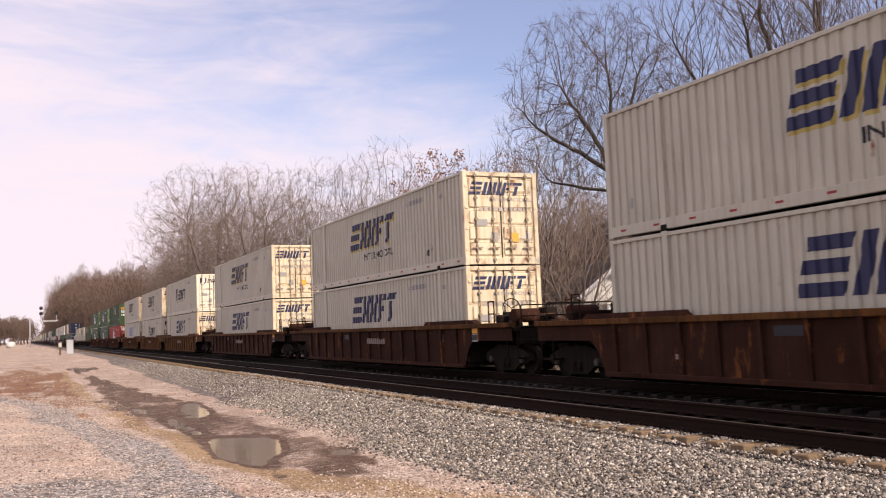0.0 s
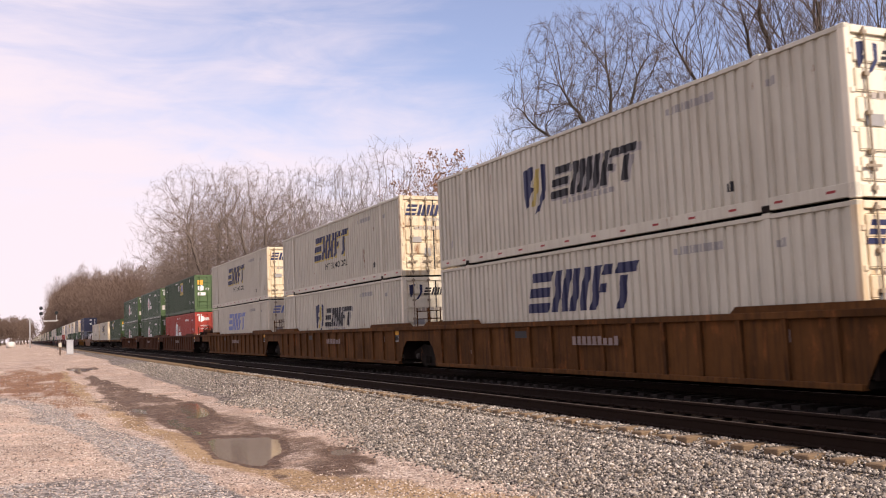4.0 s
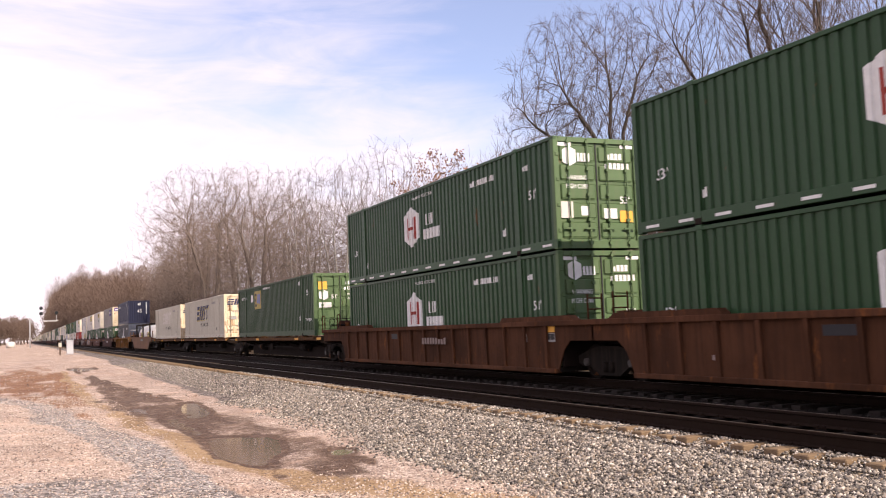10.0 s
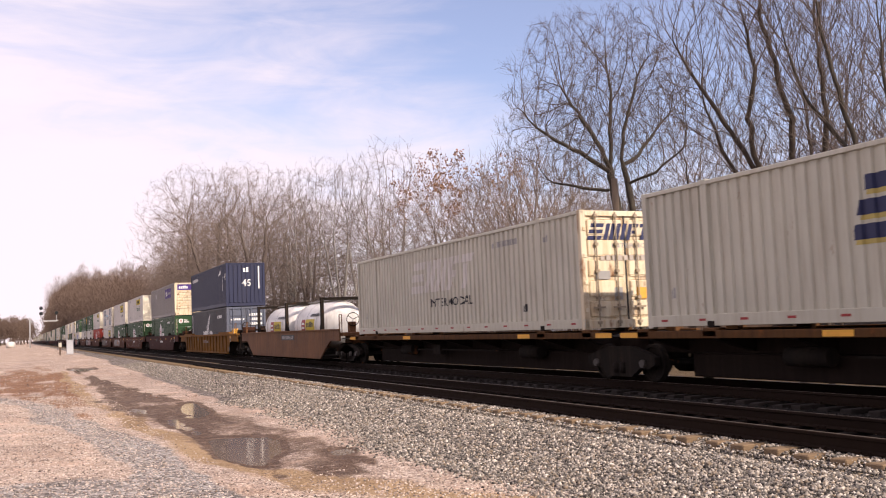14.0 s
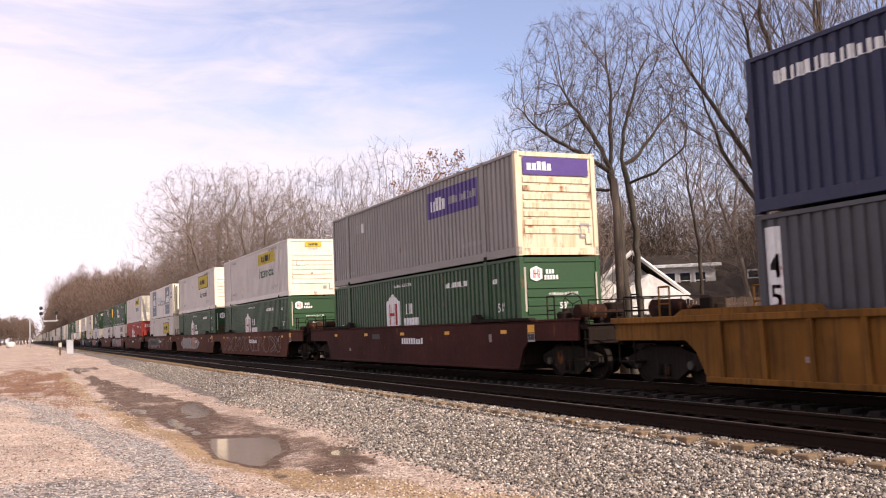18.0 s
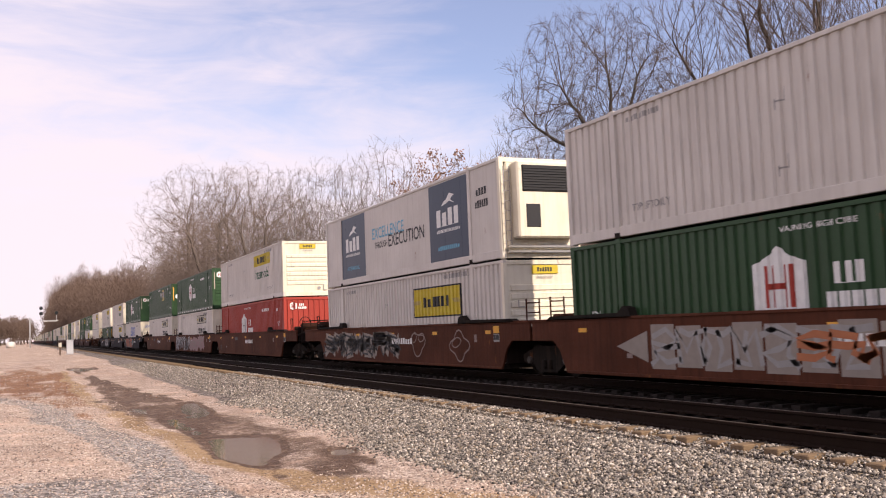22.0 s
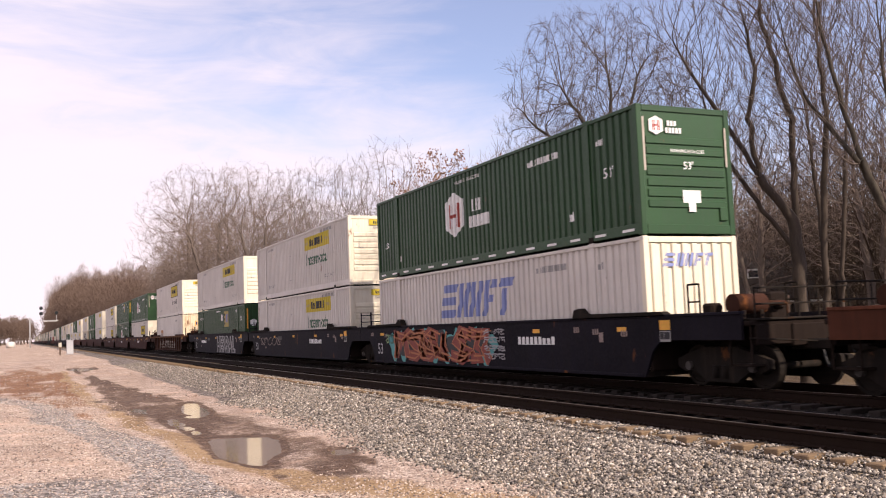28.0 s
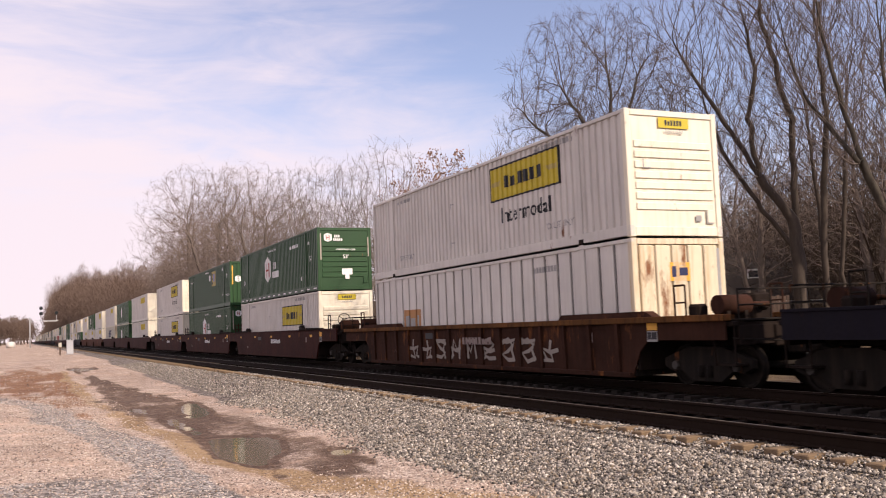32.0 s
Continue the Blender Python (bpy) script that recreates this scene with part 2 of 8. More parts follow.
def mesh_arrays(name, verts, faces, material):
    """A mesh from numpy arrays of vertices and equal-sided faces."""
    me = bpy.data.meshes.new(name)
    k = faces.shape[1]
    me.vertices.add(len(verts)), me.loops.add(faces.size), me.polygons.add(len(faces))
    me.vertices.foreach_set("co", verts.astype(np.float32).ravel())
    me.loops.foreach_set("vertex_index", faces.astype(np.int32).ravel())
    me.polygons.foreach_set("loop_start", np.arange(0, faces.size, k, dtype=np.int32))
    me.update(calc_edges=True)
    if material is not None:
        me.materials.append(material)
    return me


# ---------------------------------------------------------------- ground
def smooth(a, b, x):
    t = np.clip((x - a) / (b - a), 0, 1)
    return t * t * (3 - 2 * t)


rng = np.random.default_rng(7)
_lat = rng.random((64, 64))


def vnoise(x, y):
    """Smooth value noise of period 64."""
    xi, yi = np.floor(x).astype(int), np.floor(y).astype(int)
    fx, fy = x - xi, y - yi
    fx, fy = fx * fx * (3 - 2 * fx), fy * fy * (3 - 2 * fy)
    g = lambda i, j: _lat[i % 64, j % 64]
    return (g(xi, yi) * (1 - fx) + g(xi + 1, yi) * fx) * (1 - fy) + (g(xi, yi + 1) * (1 - fx) + g(xi + 1, yi + 1) * fx) * fy


def fbm(x, y, k=4):
    s, a = 0.0, 0.5
    for i in range(k):
        s = s + a * vnoise(x * 2 ** i + 17 * i, y * 2 ** i + 5 * i)
        a *= 0.5
    return s


WATER_Z = -0.552
# shallow hollows in the track: centre x, y, half width, half length, depth, slant
HOLLOWS = ((3.62, 16.2, 0.62, 1.75, 0.10, 0.17), (4.75, 14.5, 0.36, 0.6, 0.066, 0.25), (4.15, 25.4, 0.48, 3.6, 0.085, 0.10), (2.8, 26.2, 0.24, 1.0, 0.07, 0.0),
           (3.45, 63.5, 0.95, 3.6, 0.12, 0.0), (3.1, 20.8, 0.6, 2.6, 0.025, 0.0))


def ground_z(x, y):
    far = smooth(30, 105, y)
    z = -0.498 + 0.25 * far + 0.035 * (fbm(x * 0.5, y * 0.3) - 0.47) + 0.03 * (fbm(x * 2.1, y * 1.6) - 0.47) + 0.012 * (fbm(x * 5.3 + 2, y * 3.1) - 0.47)
    z = z + 0.06 * smooth(2.4, 0.6, x) * smooth(60, 20, y)                 # gravel heap beside the wheel track
    z = z - 0.035 * np.exp(-((x - 2.9 - 0.3 * np.sin(y * 0.11)) / 0.35) ** 2) * smooth(90, 40, y)
    for cx, cy, hx, hy, d, k in HOLLOWS:
        r2 = ((x - cx - k * (y - cy)) / hx) ** 2 + ((y - cy) / hy) ** 2
        z = z - d * np.exp(-r2 * 0.9) * (0.75 + 0.5 * fbm(x * 1.7 + 9, y * 1.1))
    bed = smooth(5.4, 7.7, x + 0.25 * (fbm(x * 0.4 + 3, y * 0.25) - 0.5))
    z = z * (1 - bed) + (-0.255 + 0.02 * (fbm(x * 3, y * 3) - 0.5)) * bed
    z = z - 0.05 * smooth(7.45, 7.85, x) * smooth(8.25, 8.02, x)                # tie ends stand free
    back = smooth(15.6, 18.2, x)
    z = z * (1 - back) + (-0.75 + 0.15 * (fbm(x * 0.2, y * 0.2) - 0.5)) * back
    z = z + 1.5 * smooth(23.0, 26.5, x)                     # low bank up to the gardens
    z = z + 8.5 * smooth(42, 95, x) * smooth(-60, -20, y) + 3 * smooth(60, 200, x) * (fbm(x * 0.02, y * 0.02) - 0.3)   # wooded rise beyond the houses
    return z


def spread(lo, hi, step, out, grow=1.16):
    mid = list(np.arange(lo, hi, step))
    a, s = [mid[0]], step
    while a[-1] > -out:
        s *= grow
        a.append(a[-1] - s)
    b, s = [mid[-1]], step
    while b[-1] < out:
        s *= grow
        b.append(b[-1] + s)
    return np.array(a[:0:-1] + mid + b[1:])


gx, gy = spread(-5, 8.2, 0.11, 2600), spread(5, 36, 0.15, 3200)
GX, GY = np.meshgrid(gx, gy)
GZ = ground_z(GX, GY)
nx, ny = len(gx), len(gy)
ii, jj = np.meshgrid(np.arange(nx - 1), np.arange(ny - 1))
v0 = (jj * nx + ii).ravel()
g_me = mesh_arrays("ground", np.stack([GX.ravel(), GY.ravel(), GZ.ravel()], 1), np.stack([v0, v0 + 1, v0 + nx + 1, v0 + nx], 1), None)
g_me.shade_smooth()


def put_field(me, name, values):
    at = me.attributes.new(name, "FLOAT", "POINT")
    at.data.foreach_set("value", np.clip(values, 0, 1).astype(np.float32).ravel())


wob = fbm(GX * 0.7 + 5, GY * 0.35)
wob2 = fbm(GX * 0.25 + 11, GY * 0.12 + 4)
bed_f = smooth(4.85, 5.9, GX - 0.012 * np.clip(GY - 25, 0, 60) + 1.6 * (wob - 0.47)) * smooth(17.0, 15.6, GX)
fray = fbm(GX * 2.6 + 31, GY * 1.1 + 3)
mud_l = 0.9 * (fray - 0.47) + np.interp(GY, (10.5, 13, 14.5, 18, 20, 26, 38, 52, 70), (3.9, 3.3, 2.9, 2.25, 2.15, 1.95, 2.2, 2.5, 2.6)) + 0.9 * (wob - 0.47)
mud_r = 0.9 * (fray - 0.47) + np.interp(GY, (10.5, 13, 14.5, 20, 26, 31, 38, 52, 70), (3.9, 4.8, 5.25, 5.2, 4.8, 4.45, 3.95, 3.3, 3.6)) + 0.9 * (wob2 - 0.5)
pools = smooth(WATER_Z + 0.028, WATER_Z + 0.006, GZ) * smooth(80, 70, GY) + smooth(-0.44, -0.465, GZ) * smooth(52, 58, GY) * smooth(75, 68, GY)
patchy = fbm(GX * 1.1 + 21, GY * 0.32 + 6)
wet_f = np.maximum(1.15 * pools, smooth(-0.05, 0.45, GX - mud_l) * smooth(-0.05, 0.4, mud_r - GX) * smooth(10.9, 12.2, GY) * smooth(80, 55, GY) * (0.10 + 1.25 * patchy)) * (1 - 0.85 * bed_f)
WX = GX + 1.3 * (fbm(GX * 0.33 + 3, GY * 0.17 + 8) - 0.47) + 0.5 * (fbm(GX * 1.1, GY * 0.7) - 0.47)     # wandering edges
grey_x = np.interp(GY, (11.5, 14, 18.7, 26, 33, 42, 60), (2.05, 1.95, 1.5, 0.75, -0.6, -1.6, -3.0)) + 0.5 * (wob2 - 0.5)
cool_f = np.maximum(1.25 * np.exp(-((WX - grey_x) / 0.5) ** 4) * smooth(38, 32, GY) * (0.6 + 0.8 * wob), smooth(13.8, 12.9, GY + 1.5 * (wob - 0.5)) * smooth(2.4, 1.6, WX) * (0.5 + 0.8 * wob2))
sand_x = np.interp(GY, (9, 11, 14.4, 16.3, 20, 27, 39, 60), (4.6, 4.0, 2.85, 2.5, 2.32, 2.15, 1.9, 2.2))
sand_f = (0.6 + 0.9 * fbm(WX * 1.3 + 2, GY * 0.45)) * np.exp(-(((WX - sand_x) / (0.27 + 0.35 * smooth(13.5, 10.5, GY))) ** 2)) * smooth(75, 45, GY) + smooth(55, 100, GY) * 0.35
grass_f = np.maximum(smooth(16.6, 18.4, GX + wob * 2), np.maximum(smooth(-9, -14, GX), smooth(0.5, -2.5, GX) * smooth(35, 50, GY) * 0.3))
rusty_f = 1.5 * smooth(0.25, 0.75, WX - grey_x) * smooth(2.35, 1.8, WX) * smooth(19, 24, GY) * smooth(90, 50, GY) * (-0.45 + 2.0 * fbm(GX * 1.1 + 7, GY * 0.3))
# Track bed near black: oil stain plus the train's shade, put into the colour.
grimy_shade_f = smooth(7.98, 8.45, GX + 0.5 * (wob - 0.5)) * smooth(16.0, 15.2, GX)
for nm, f in (("bed", bed_f), ("wet", wet_f), ("sand", sand_f), ("grass", grass_f), ("rusty", rusty_f), ("cool", cool_f), ("grimy", grimy_shade_f)):
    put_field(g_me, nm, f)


def ground_mat():
    m, n, l, b = nodes_of("gravel_yard")
    v = coords(n, l, (1, 1, 1), False)
    att = {}
    for nm in ("bed", "wet", "sand", "grass", "rusty", "cool", "grimy"):
        a = n.new("ShaderNodeAttribute")
        a.attribute_name = nm
        att[nm] = a.outputs["Fac"]
    edge = noise_tex(n, l, v, 5.0, 6, 0.7)

    def frayed(f, lo=0.35, hi=0.65):
        add = n.new("ShaderNodeMath")
        add.operation = "ADD"
        sub = n.new("ShaderNodeMath")
        sub.operation, sub.inputs[1].default_value = "SUBTRACT", 0.5
        l.new(edge, sub.inputs[0])
        l.new(f, add.inputs[0]), l.new(sub.outputs[0], add.inputs[1])
        return ramp(n, l, add.outputs[0], lo, hi)

    def stones(scale, cols, seed):
        vor = n.new("ShaderNodeTexVoronoi")
        vor.inputs["Scale"].default_value = scale
        sh = n.new("ShaderNodeMapping")
        sh.inputs["Location"].default_value = (seed, seed * 2, 0)
        l.new(v, sh.inputs[0]), l.new(sh.outputs[0], vor.inputs["Vector"])
        sp = n.new("ShaderNodeSeparateColor")
        l.new(vor.outputs["Color"], sp.inputs[0])
        r = n.new("ShaderNodeValToRGB")
        e = r.color_ramp.elements
        e[0].color, e[1].color = (*cols[0], 1), (*cols[-1], 1)
        for k, c in enumerate(cols[1:-1], 1):
            q = e.new(k / (len(cols) - 1))
            q.color = (*c, 1)
        l.new(sp.outputs[0], r.inputs[0])
        gap = ramp(n, l, vor.outputs["Distance"], 0.3, 0.8, (1, 1, 1, 1), (0.4, 0.37, 0.35, 1))
        return blend(n, l, 0.75, r.outputs[0], gap, "MULTIPLY"), vor.outputs["Distance"]

    bedcol, d1 = stones(19, [(0.05, 0.045, 0.043), (0.15, 0.135, 0.125), (0.27, 0.235, 0.215), (0.55, 0.50, 0.46)], 0)
    cob, d3 = stones(11, [(0.22, 0.175, 0.15), (0.52, 0.43, 0.37), (0.60, 0.51, 0.45), (0.84, 0.77, 0.70)], 7.7)
    pea, d2 = stones(26, [(0.26, 0.195, 0.16), (0.55, 0.445, 0.375), (0.67, 0.56, 0.485), (0.84, 0.75, 0.67)], 3.3)
    ash, d4 = stones(22, [(0.11, 0.102, 0.098), (0.29, 0.275, 0.265), (0.42, 0.40, 0.385), (0.70, 0.665, 0.64)], 5.1)
    patch = noise_tex(n, l, v, 0.9, 6, 0.65)
    coarse = noise_tex(n, l, v, 16, 5, 0.75)
    pea = blend(n, l, ramp(n, l, coarse, 0.52, 0.62), pea, cob)
    pea = blend(n, l, ramp(n, l, patch, 0.50, 0.62), pea, blend(n, l, ramp(n, l, coarse, 0.35, 0.65), (0.40, 0.30, 0.235), (0.72, 0.575, 0.48)))
    pea = blend(n, l, 0.75, pea, ramp(n, l, coarse, 0.30, 0.58, (0.55, 0.51, 0.49, 1), (1.12, 1.1, 1.08, 1)), "MULTIPLY")
    pea = blend(n, l, frayed(att["cool"]), pea, ash)
    grain = noise_tex(n, l, v, 45, 4, 0.7)
    sand = blend(n, l, ramp(n, l, coarse, 0.32, 0.66), (0.25, 0.165, 0.090), (0.46, 0.335, 0.205))
    rusty = blend(n, l, ramp(n, l, coarse, 0.32, 0.66), (0.14, 0.068, 0.036), (0.34, 0.185, 0.105))
    mud = blend(n, l, ramp(n, l, coarse, 0.35, 0.7), (0.058, 0.035, 0.023), (0.185, 0.115, 0.076))
    turf = blend(n, l, ramp(n, l, noise_tex(n, l, v, 0.5, 6, 0.7), 0.35, 0.65), blend(n, l, grain, (0.05, 0.034, 0.02), (0.11, 0.075, 0.045)), blend(n, l, grain, (0.12, 0.088, 0.05), (0.22, 0.165, 0.095)))
    col = blend(n, l, frayed(att["rusty"]), pea, blend(n, l, ramp(n, l, grain, 0.56, 0.72), rusty, pea))
    col = blend(n, l, frayed(att["sand"]), col, blend(n, l, ramp(n, l, edge, 0.56, 0.72), sand, pea))
    col = blend(n, l, frayed(att["bed"]), col, bedcol)
    col = blend(n, l, frayed(att["wet"]), col, blend(n, l, ramp(n, l, edge, 0.50, 0.70), mud, blend(n, l, 0.62, pea, mud)))
    # near-black blend carries the shade under and beside the train
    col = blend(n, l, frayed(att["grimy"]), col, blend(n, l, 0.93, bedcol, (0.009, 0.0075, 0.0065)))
    col = blend(n, l, frayed(att["grass"]), col, turf)
    blot = ramp(n, l, noise_tex(n, l, v, 1.7, 9, 0.8), 0.36, 0.62, (0.74, 0.70, 0.67, 1), (1.16, 1.15, 1.14, 1))
    col = blend(n, l, 0.8, col, blot, "MULTIPLY")
    wide = ramp(n, l, noise_tex(n, l, v, 0.33, 7, 0.75), 0.40, 0.60, (0.74, 0.68, 0.64, 1), (1.14, 1.13, 1.12, 1))
    col = blend(n, l, 0.7, col, wide, "MULTIPLY")
    l.new(col, b.inputs["Base Color"])
    l.new(ramp(n, l, att["wet"], 0.35, 0.8, (0.95,) * 3 + (1,), (0.72,) * 3 + (1,)), b.inputs["Roughness"])
    b.inputs["Specular IOR Level"].default_value = 0.25
    inv = n.new("ShaderNodeMath")
    inv.operation = "ADD"
    l.new(d1, inv.inputs[0]), l.new(d2, inv.inputs[1])
    neg = n.new("ShaderNodeMath")
    neg.operation, neg.inputs[1].default_value = "MULTIPLY", -1
    l.new(inv.outputs[0], neg.inputs[0])
    bump(n, l, neg.outputs[0], 0.9, 0.045, b)
    return m


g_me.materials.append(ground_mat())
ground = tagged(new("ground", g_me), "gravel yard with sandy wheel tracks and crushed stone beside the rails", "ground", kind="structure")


def water_mat():
    m, n, l, b = nodes_of("puddle_water")
    v = coords(n, l, (1, 1, 1), False)
    b.inputs["Base Color"].default_value = (0.16, 0.115, 0.082, 1)
    b.inputs["Roughness"].default_value = 0.09
    b.inputs["IOR"].default_value = 1.33
    bump(n, l, noise_tex(n, l, v, 3.0, 2, 0.5), 0.02, 0.02, b)
    return m


M_WATER = water_mat()
for (x0, x1, y0, y1, z) in ((1.6, 5.6, 10.5, 34.0, WATER_Z), (2.0, 5.0, 57.0, 70.0, -0.47)):
    bm = bmesh.new()
    bmesh.ops.create_grid(bm, x_segments=8, y_segments=8, size=0.5)
    for q in bm.verts:
        q.co = ((x0 + x1) / 2 + q.co.x * (x1 - x0), (y0 + y1) / 2 + q.co.y * (y1 - y0), z)
    pud = part("puddle", bm, M_WATER)
    tagged(pud, "shallow muddy puddle in the wheel track", "puddle", "puddles in the yard", "structure")


def chips(name, count, x0, x1, y0, y1, r0, r1, lift, cols, label, density=None, sink=0.3):
    """Loose stones as one joined mesh."""
    t = (1 + 5 ** 0.5) / 2
    ico = np.array([(-1, t, 0), (1, t, 0), (-1, -t, 0), (1, -t, 0), (0, -1, t), (0, 1, t), (0, -1, -t), (0, 1, -t), (t, 0, -1), (t, 0, 1), (-t, 0, -1), (-t, 0, 1)]) / 1.9
    tri = np.array([(0, 11, 5), (0, 5, 1), (0, 1, 7), (0, 7, 10), (0, 10, 11), (1, 5, 9), (5, 11, 4), (11, 10, 2), (10, 7, 6), (7, 1, 8), (3, 9, 4), (3, 4, 2), (3, 2, 6), (3, 6, 8), (3, 8, 9), (4, 9, 5), (2, 4, 11), (6, 2, 10), (8, 6, 7), (9, 8, 1)])
    if r1 < 0.0305:
        ico = np.array([(1, 0, 0), (-1, 0, 0), (0, 1, 0), (0, -1, 0), (0, 0, 1), (0, 0, -1)], float)
        tri = np.array([(0, 2, 4), (2, 1, 4), (1, 3, 4), (3, 0, 4), (2, 0, 5), (1, 2, 5), (3, 1, 5), (0, 3, 5)])
    nv = len(ico)
    x, y = rng.uniform(x0, x1, count), y0 + (y1 - y0) * rng.random(count) ** 1.35
    if density is not None:
        keep = rng.random(count) < density(x, y)
        x, y = x[keep], y[keep]
    n = len(x)
    r = rng.uniform(r0, r1, n) * (0.75 + 0.6 * rng.random(n) ** 2)
    base = ico[None] * rng.uniform(0.72, 1.25, (n, nv, 1)) * rng.uniform(0.6, 1.25, (n, 1, 3))
    a = rng.uniform(0, math.tau, n)
    b = rng.uniform(-0.8, 0.8, n)
    ca, sa, cb, sb = np.cos(a), np.sin(a), np.cos(b), np.sin(b)
    X, Y, Z = base[..., 0], base[..., 1], base[..., 2]
    Y, Z = Y * cb[:, None] - Z * sb[:, None], Y * sb[:, None] + Z * cb[:, None]
    X, Y = X * ca[:, None] - Y * sa[:, None], X * sa[:, None] + Y * ca[:, None]
    P = np.stack([X, Y, Z * 0.85], 2) * r[:, None, None]
    P += np.stack([x, y, ground_z(x, y) + lift + r * (1 - 2 * sink) * 0.6], 1)[:, None]
    F = (tri[None] + (np.arange(n) * nv)[:, None, None]).reshape(-1, 3)
    m, nn, l, bs = nodes_of(name + "_stone")
    ge = nn.new("ShaderNodeNewGeometry")
    rp = nn.new("ShaderNodeValToRGB")
    e = rp.color_ramp.elements
    e[0].color, e[1].color = (*cols[0], 1), (*cols[-1], 1)
    for k, c in enumerate(cols[1:-1], 1):
        q = e.new(k / (len(cols) - 1))
        q.color = (*c, 1)
    l.new(ge.outputs["Random Per Island"], rp.inputs[0])
    sp = noise_tex(nn, l, coords(nn, l, (1, 1, 1), False), 60, 4, 0.7)
    l.new(blend(nn, l, 0.5, rp.outputs[0], ramp(nn, l, sp, 0.2, 0.7, (0.55, 0.52, 0.5, 1), (1.25, 1.2, 1.15, 1)), "MULTIPLY"), bs.inputs["Base Color"])
    bs.inputs["Roughness"].default_value = 0.9
    bs.inputs["Specular IOR Level"].default_value = 0.2
    ob = new(name, mesh_arrays(name, P.reshape(-1, 3), F, m))
    return tagged(ob, label, "gravel", kind="stuff")


GREYS = [(0.028, 0.025, 0.023), (0.075, 0.069, 0.063), (0.13, 0.121, 0.111), (0.18, 0.167, 0.153), (0.225, 0.178, 0.13), (0.265, 0.246, 0.225), (0.37, 0.33, 0.28), (0.62, 0.57, 0.51)]
PINKS = [(0.07, 0.055, 0.048), (0.22, 0.175, 0.15), (0.38, 0.31, 0.265), (0.52, 0.43, 0.37), (0.56, 0.47, 0.40), (0.68, 0.60, 0.53)]
chips("ballast_stones", 92000, 4.5, 8.15, 4.2, 27, 0.0145, 0.030, 0.0, GREYS, "grey and white crushed stone on the track shoulder",
      lambda x, y: smooth(4.8, 6.0, x + 1.2 * (fbm(x * 0.7 + 5, y * 0.35) - 0.47)))
chips("shoulder_stones", 14000, 5.7, 8.15, 24, 66, 0.020, 0.0295, 0.0, GREYS, "grey and white crushed stone farther along the shoulder")
# Stone colours scaled far down to hold the train's shade between the tracks.
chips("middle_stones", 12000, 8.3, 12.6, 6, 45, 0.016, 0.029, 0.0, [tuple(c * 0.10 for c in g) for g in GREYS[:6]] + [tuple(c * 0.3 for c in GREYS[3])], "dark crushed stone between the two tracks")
chips("tie_end_stones", 13000, 7.9, 8.56, 4, 40, 0.014, 0.028, 0.052, GREYS[1:], "pale crushed stone lying over the tie ends", sink=0.45)
chips("far_yard_gravel", 15000, -4.5, 5.2, 30, 80, 0.016, 0.034, 0.0, PINKS[:3] + [(0.22, 0.12, 0.075)] + PINKS[1:4], "coarse stones scattered on the far yard",
      lambda x, y: (0.15 + 0.5 * smooth(0.45, 0.6, fbm(x * 0.6, y * 0.3))) * (1 - 0.85 * np.exp(-((x - 3.4) / 1.5) ** 4)))
chips("yard_gravel", 52000, -3.5, 5.4, 8.0, 34, 0.008, 0.0195, 0.0, PINKS, "loose pale gravel scattered on the yard",
      lambda x, y: np.clip(0.30 + 0.70 * smooth(2.6, 1.4, x) + 0.8 * smooth(11.8, 10.0, y) - 0.6 * smooth(2.4, 3.0, x) * smooth(12, 14, y), 0, 1) * smooth(-0.55, -0.535, ground_z(x, y)))


# ---------------------------------------------------------------- tracks
def rail_profile(x):
    w, h = 0.076, 0.185
    return [(x - w, -h), (x + w, -h), (x + w, -h + 0.014), (x + 0.012, -h + 0.035), (x + 0.010, -0.048), (x + 0.036, -0.036), (x + 0.036, -0.008),
            (x + 0.026, 0), (x - 0.026, 0), (x - 0.036, -0.008), (x - 0.036, -0.036), (x - 0.010, -0.048), (x - 0.012, -h + 0.035), (x - w, -h + 0.014)]


def tie_wood():
    """Creosoted wood: oil and the train's shade painted black between the rails, the sandy ends sunlit tan."""
    m, n, l, b = nodes_of("tie_wood")
    v = coords(n, l, (0.5, 1, 1), False)
    grain = noise_tex(n, l, coords(n, l, (0.6, 6, 6)), 5, 6, 0.65)
    sp, ab, wob_ = n.new("ShaderNodeSeparateXYZ"), n.new("ShaderNodeMath"), n.new("ShaderNodeMath")
    ab.operation, wob_.operation = "ABSOLUTE", "MULTIPLY_ADD"
    l.new(v, sp.inputs[0]), l.new(sp.outputs[0], ab.inputs[0])
    l.new(noise_tex(n, l, coords(n, l), 9, 4, 0.7), wob_.inputs[0])
    wob_.inputs[1].default_value = 0.25
    l.new(ab.outputs[0], wob_.inputs[2])
    # Ends tan as in sun, middle near black as in the train's shade.
    dusty_sunlit = blend(n, l, grain, (0.10, 0.068, 0.042), (0.27, 0.19, 0.12))
    oily_shaded = blend(n, l, grain, (0.004, 0.003, 0.0025), (0.013, 0.009, 0.007))
    l.new(blend(n, l, ramp(n, l, wob_.outputs[0], 0.59, 0.67), oily_shaded, dusty_sunlit), b.inputs["Base Color"])
    b.inputs["Roughness"].default_value = 0.95
    b.inputs["Specular IOR Level"].default_value = 0.1
    bump(n, l, grain, 0.5, 0.02, b)
    return m


M_TIE = tie_wood()
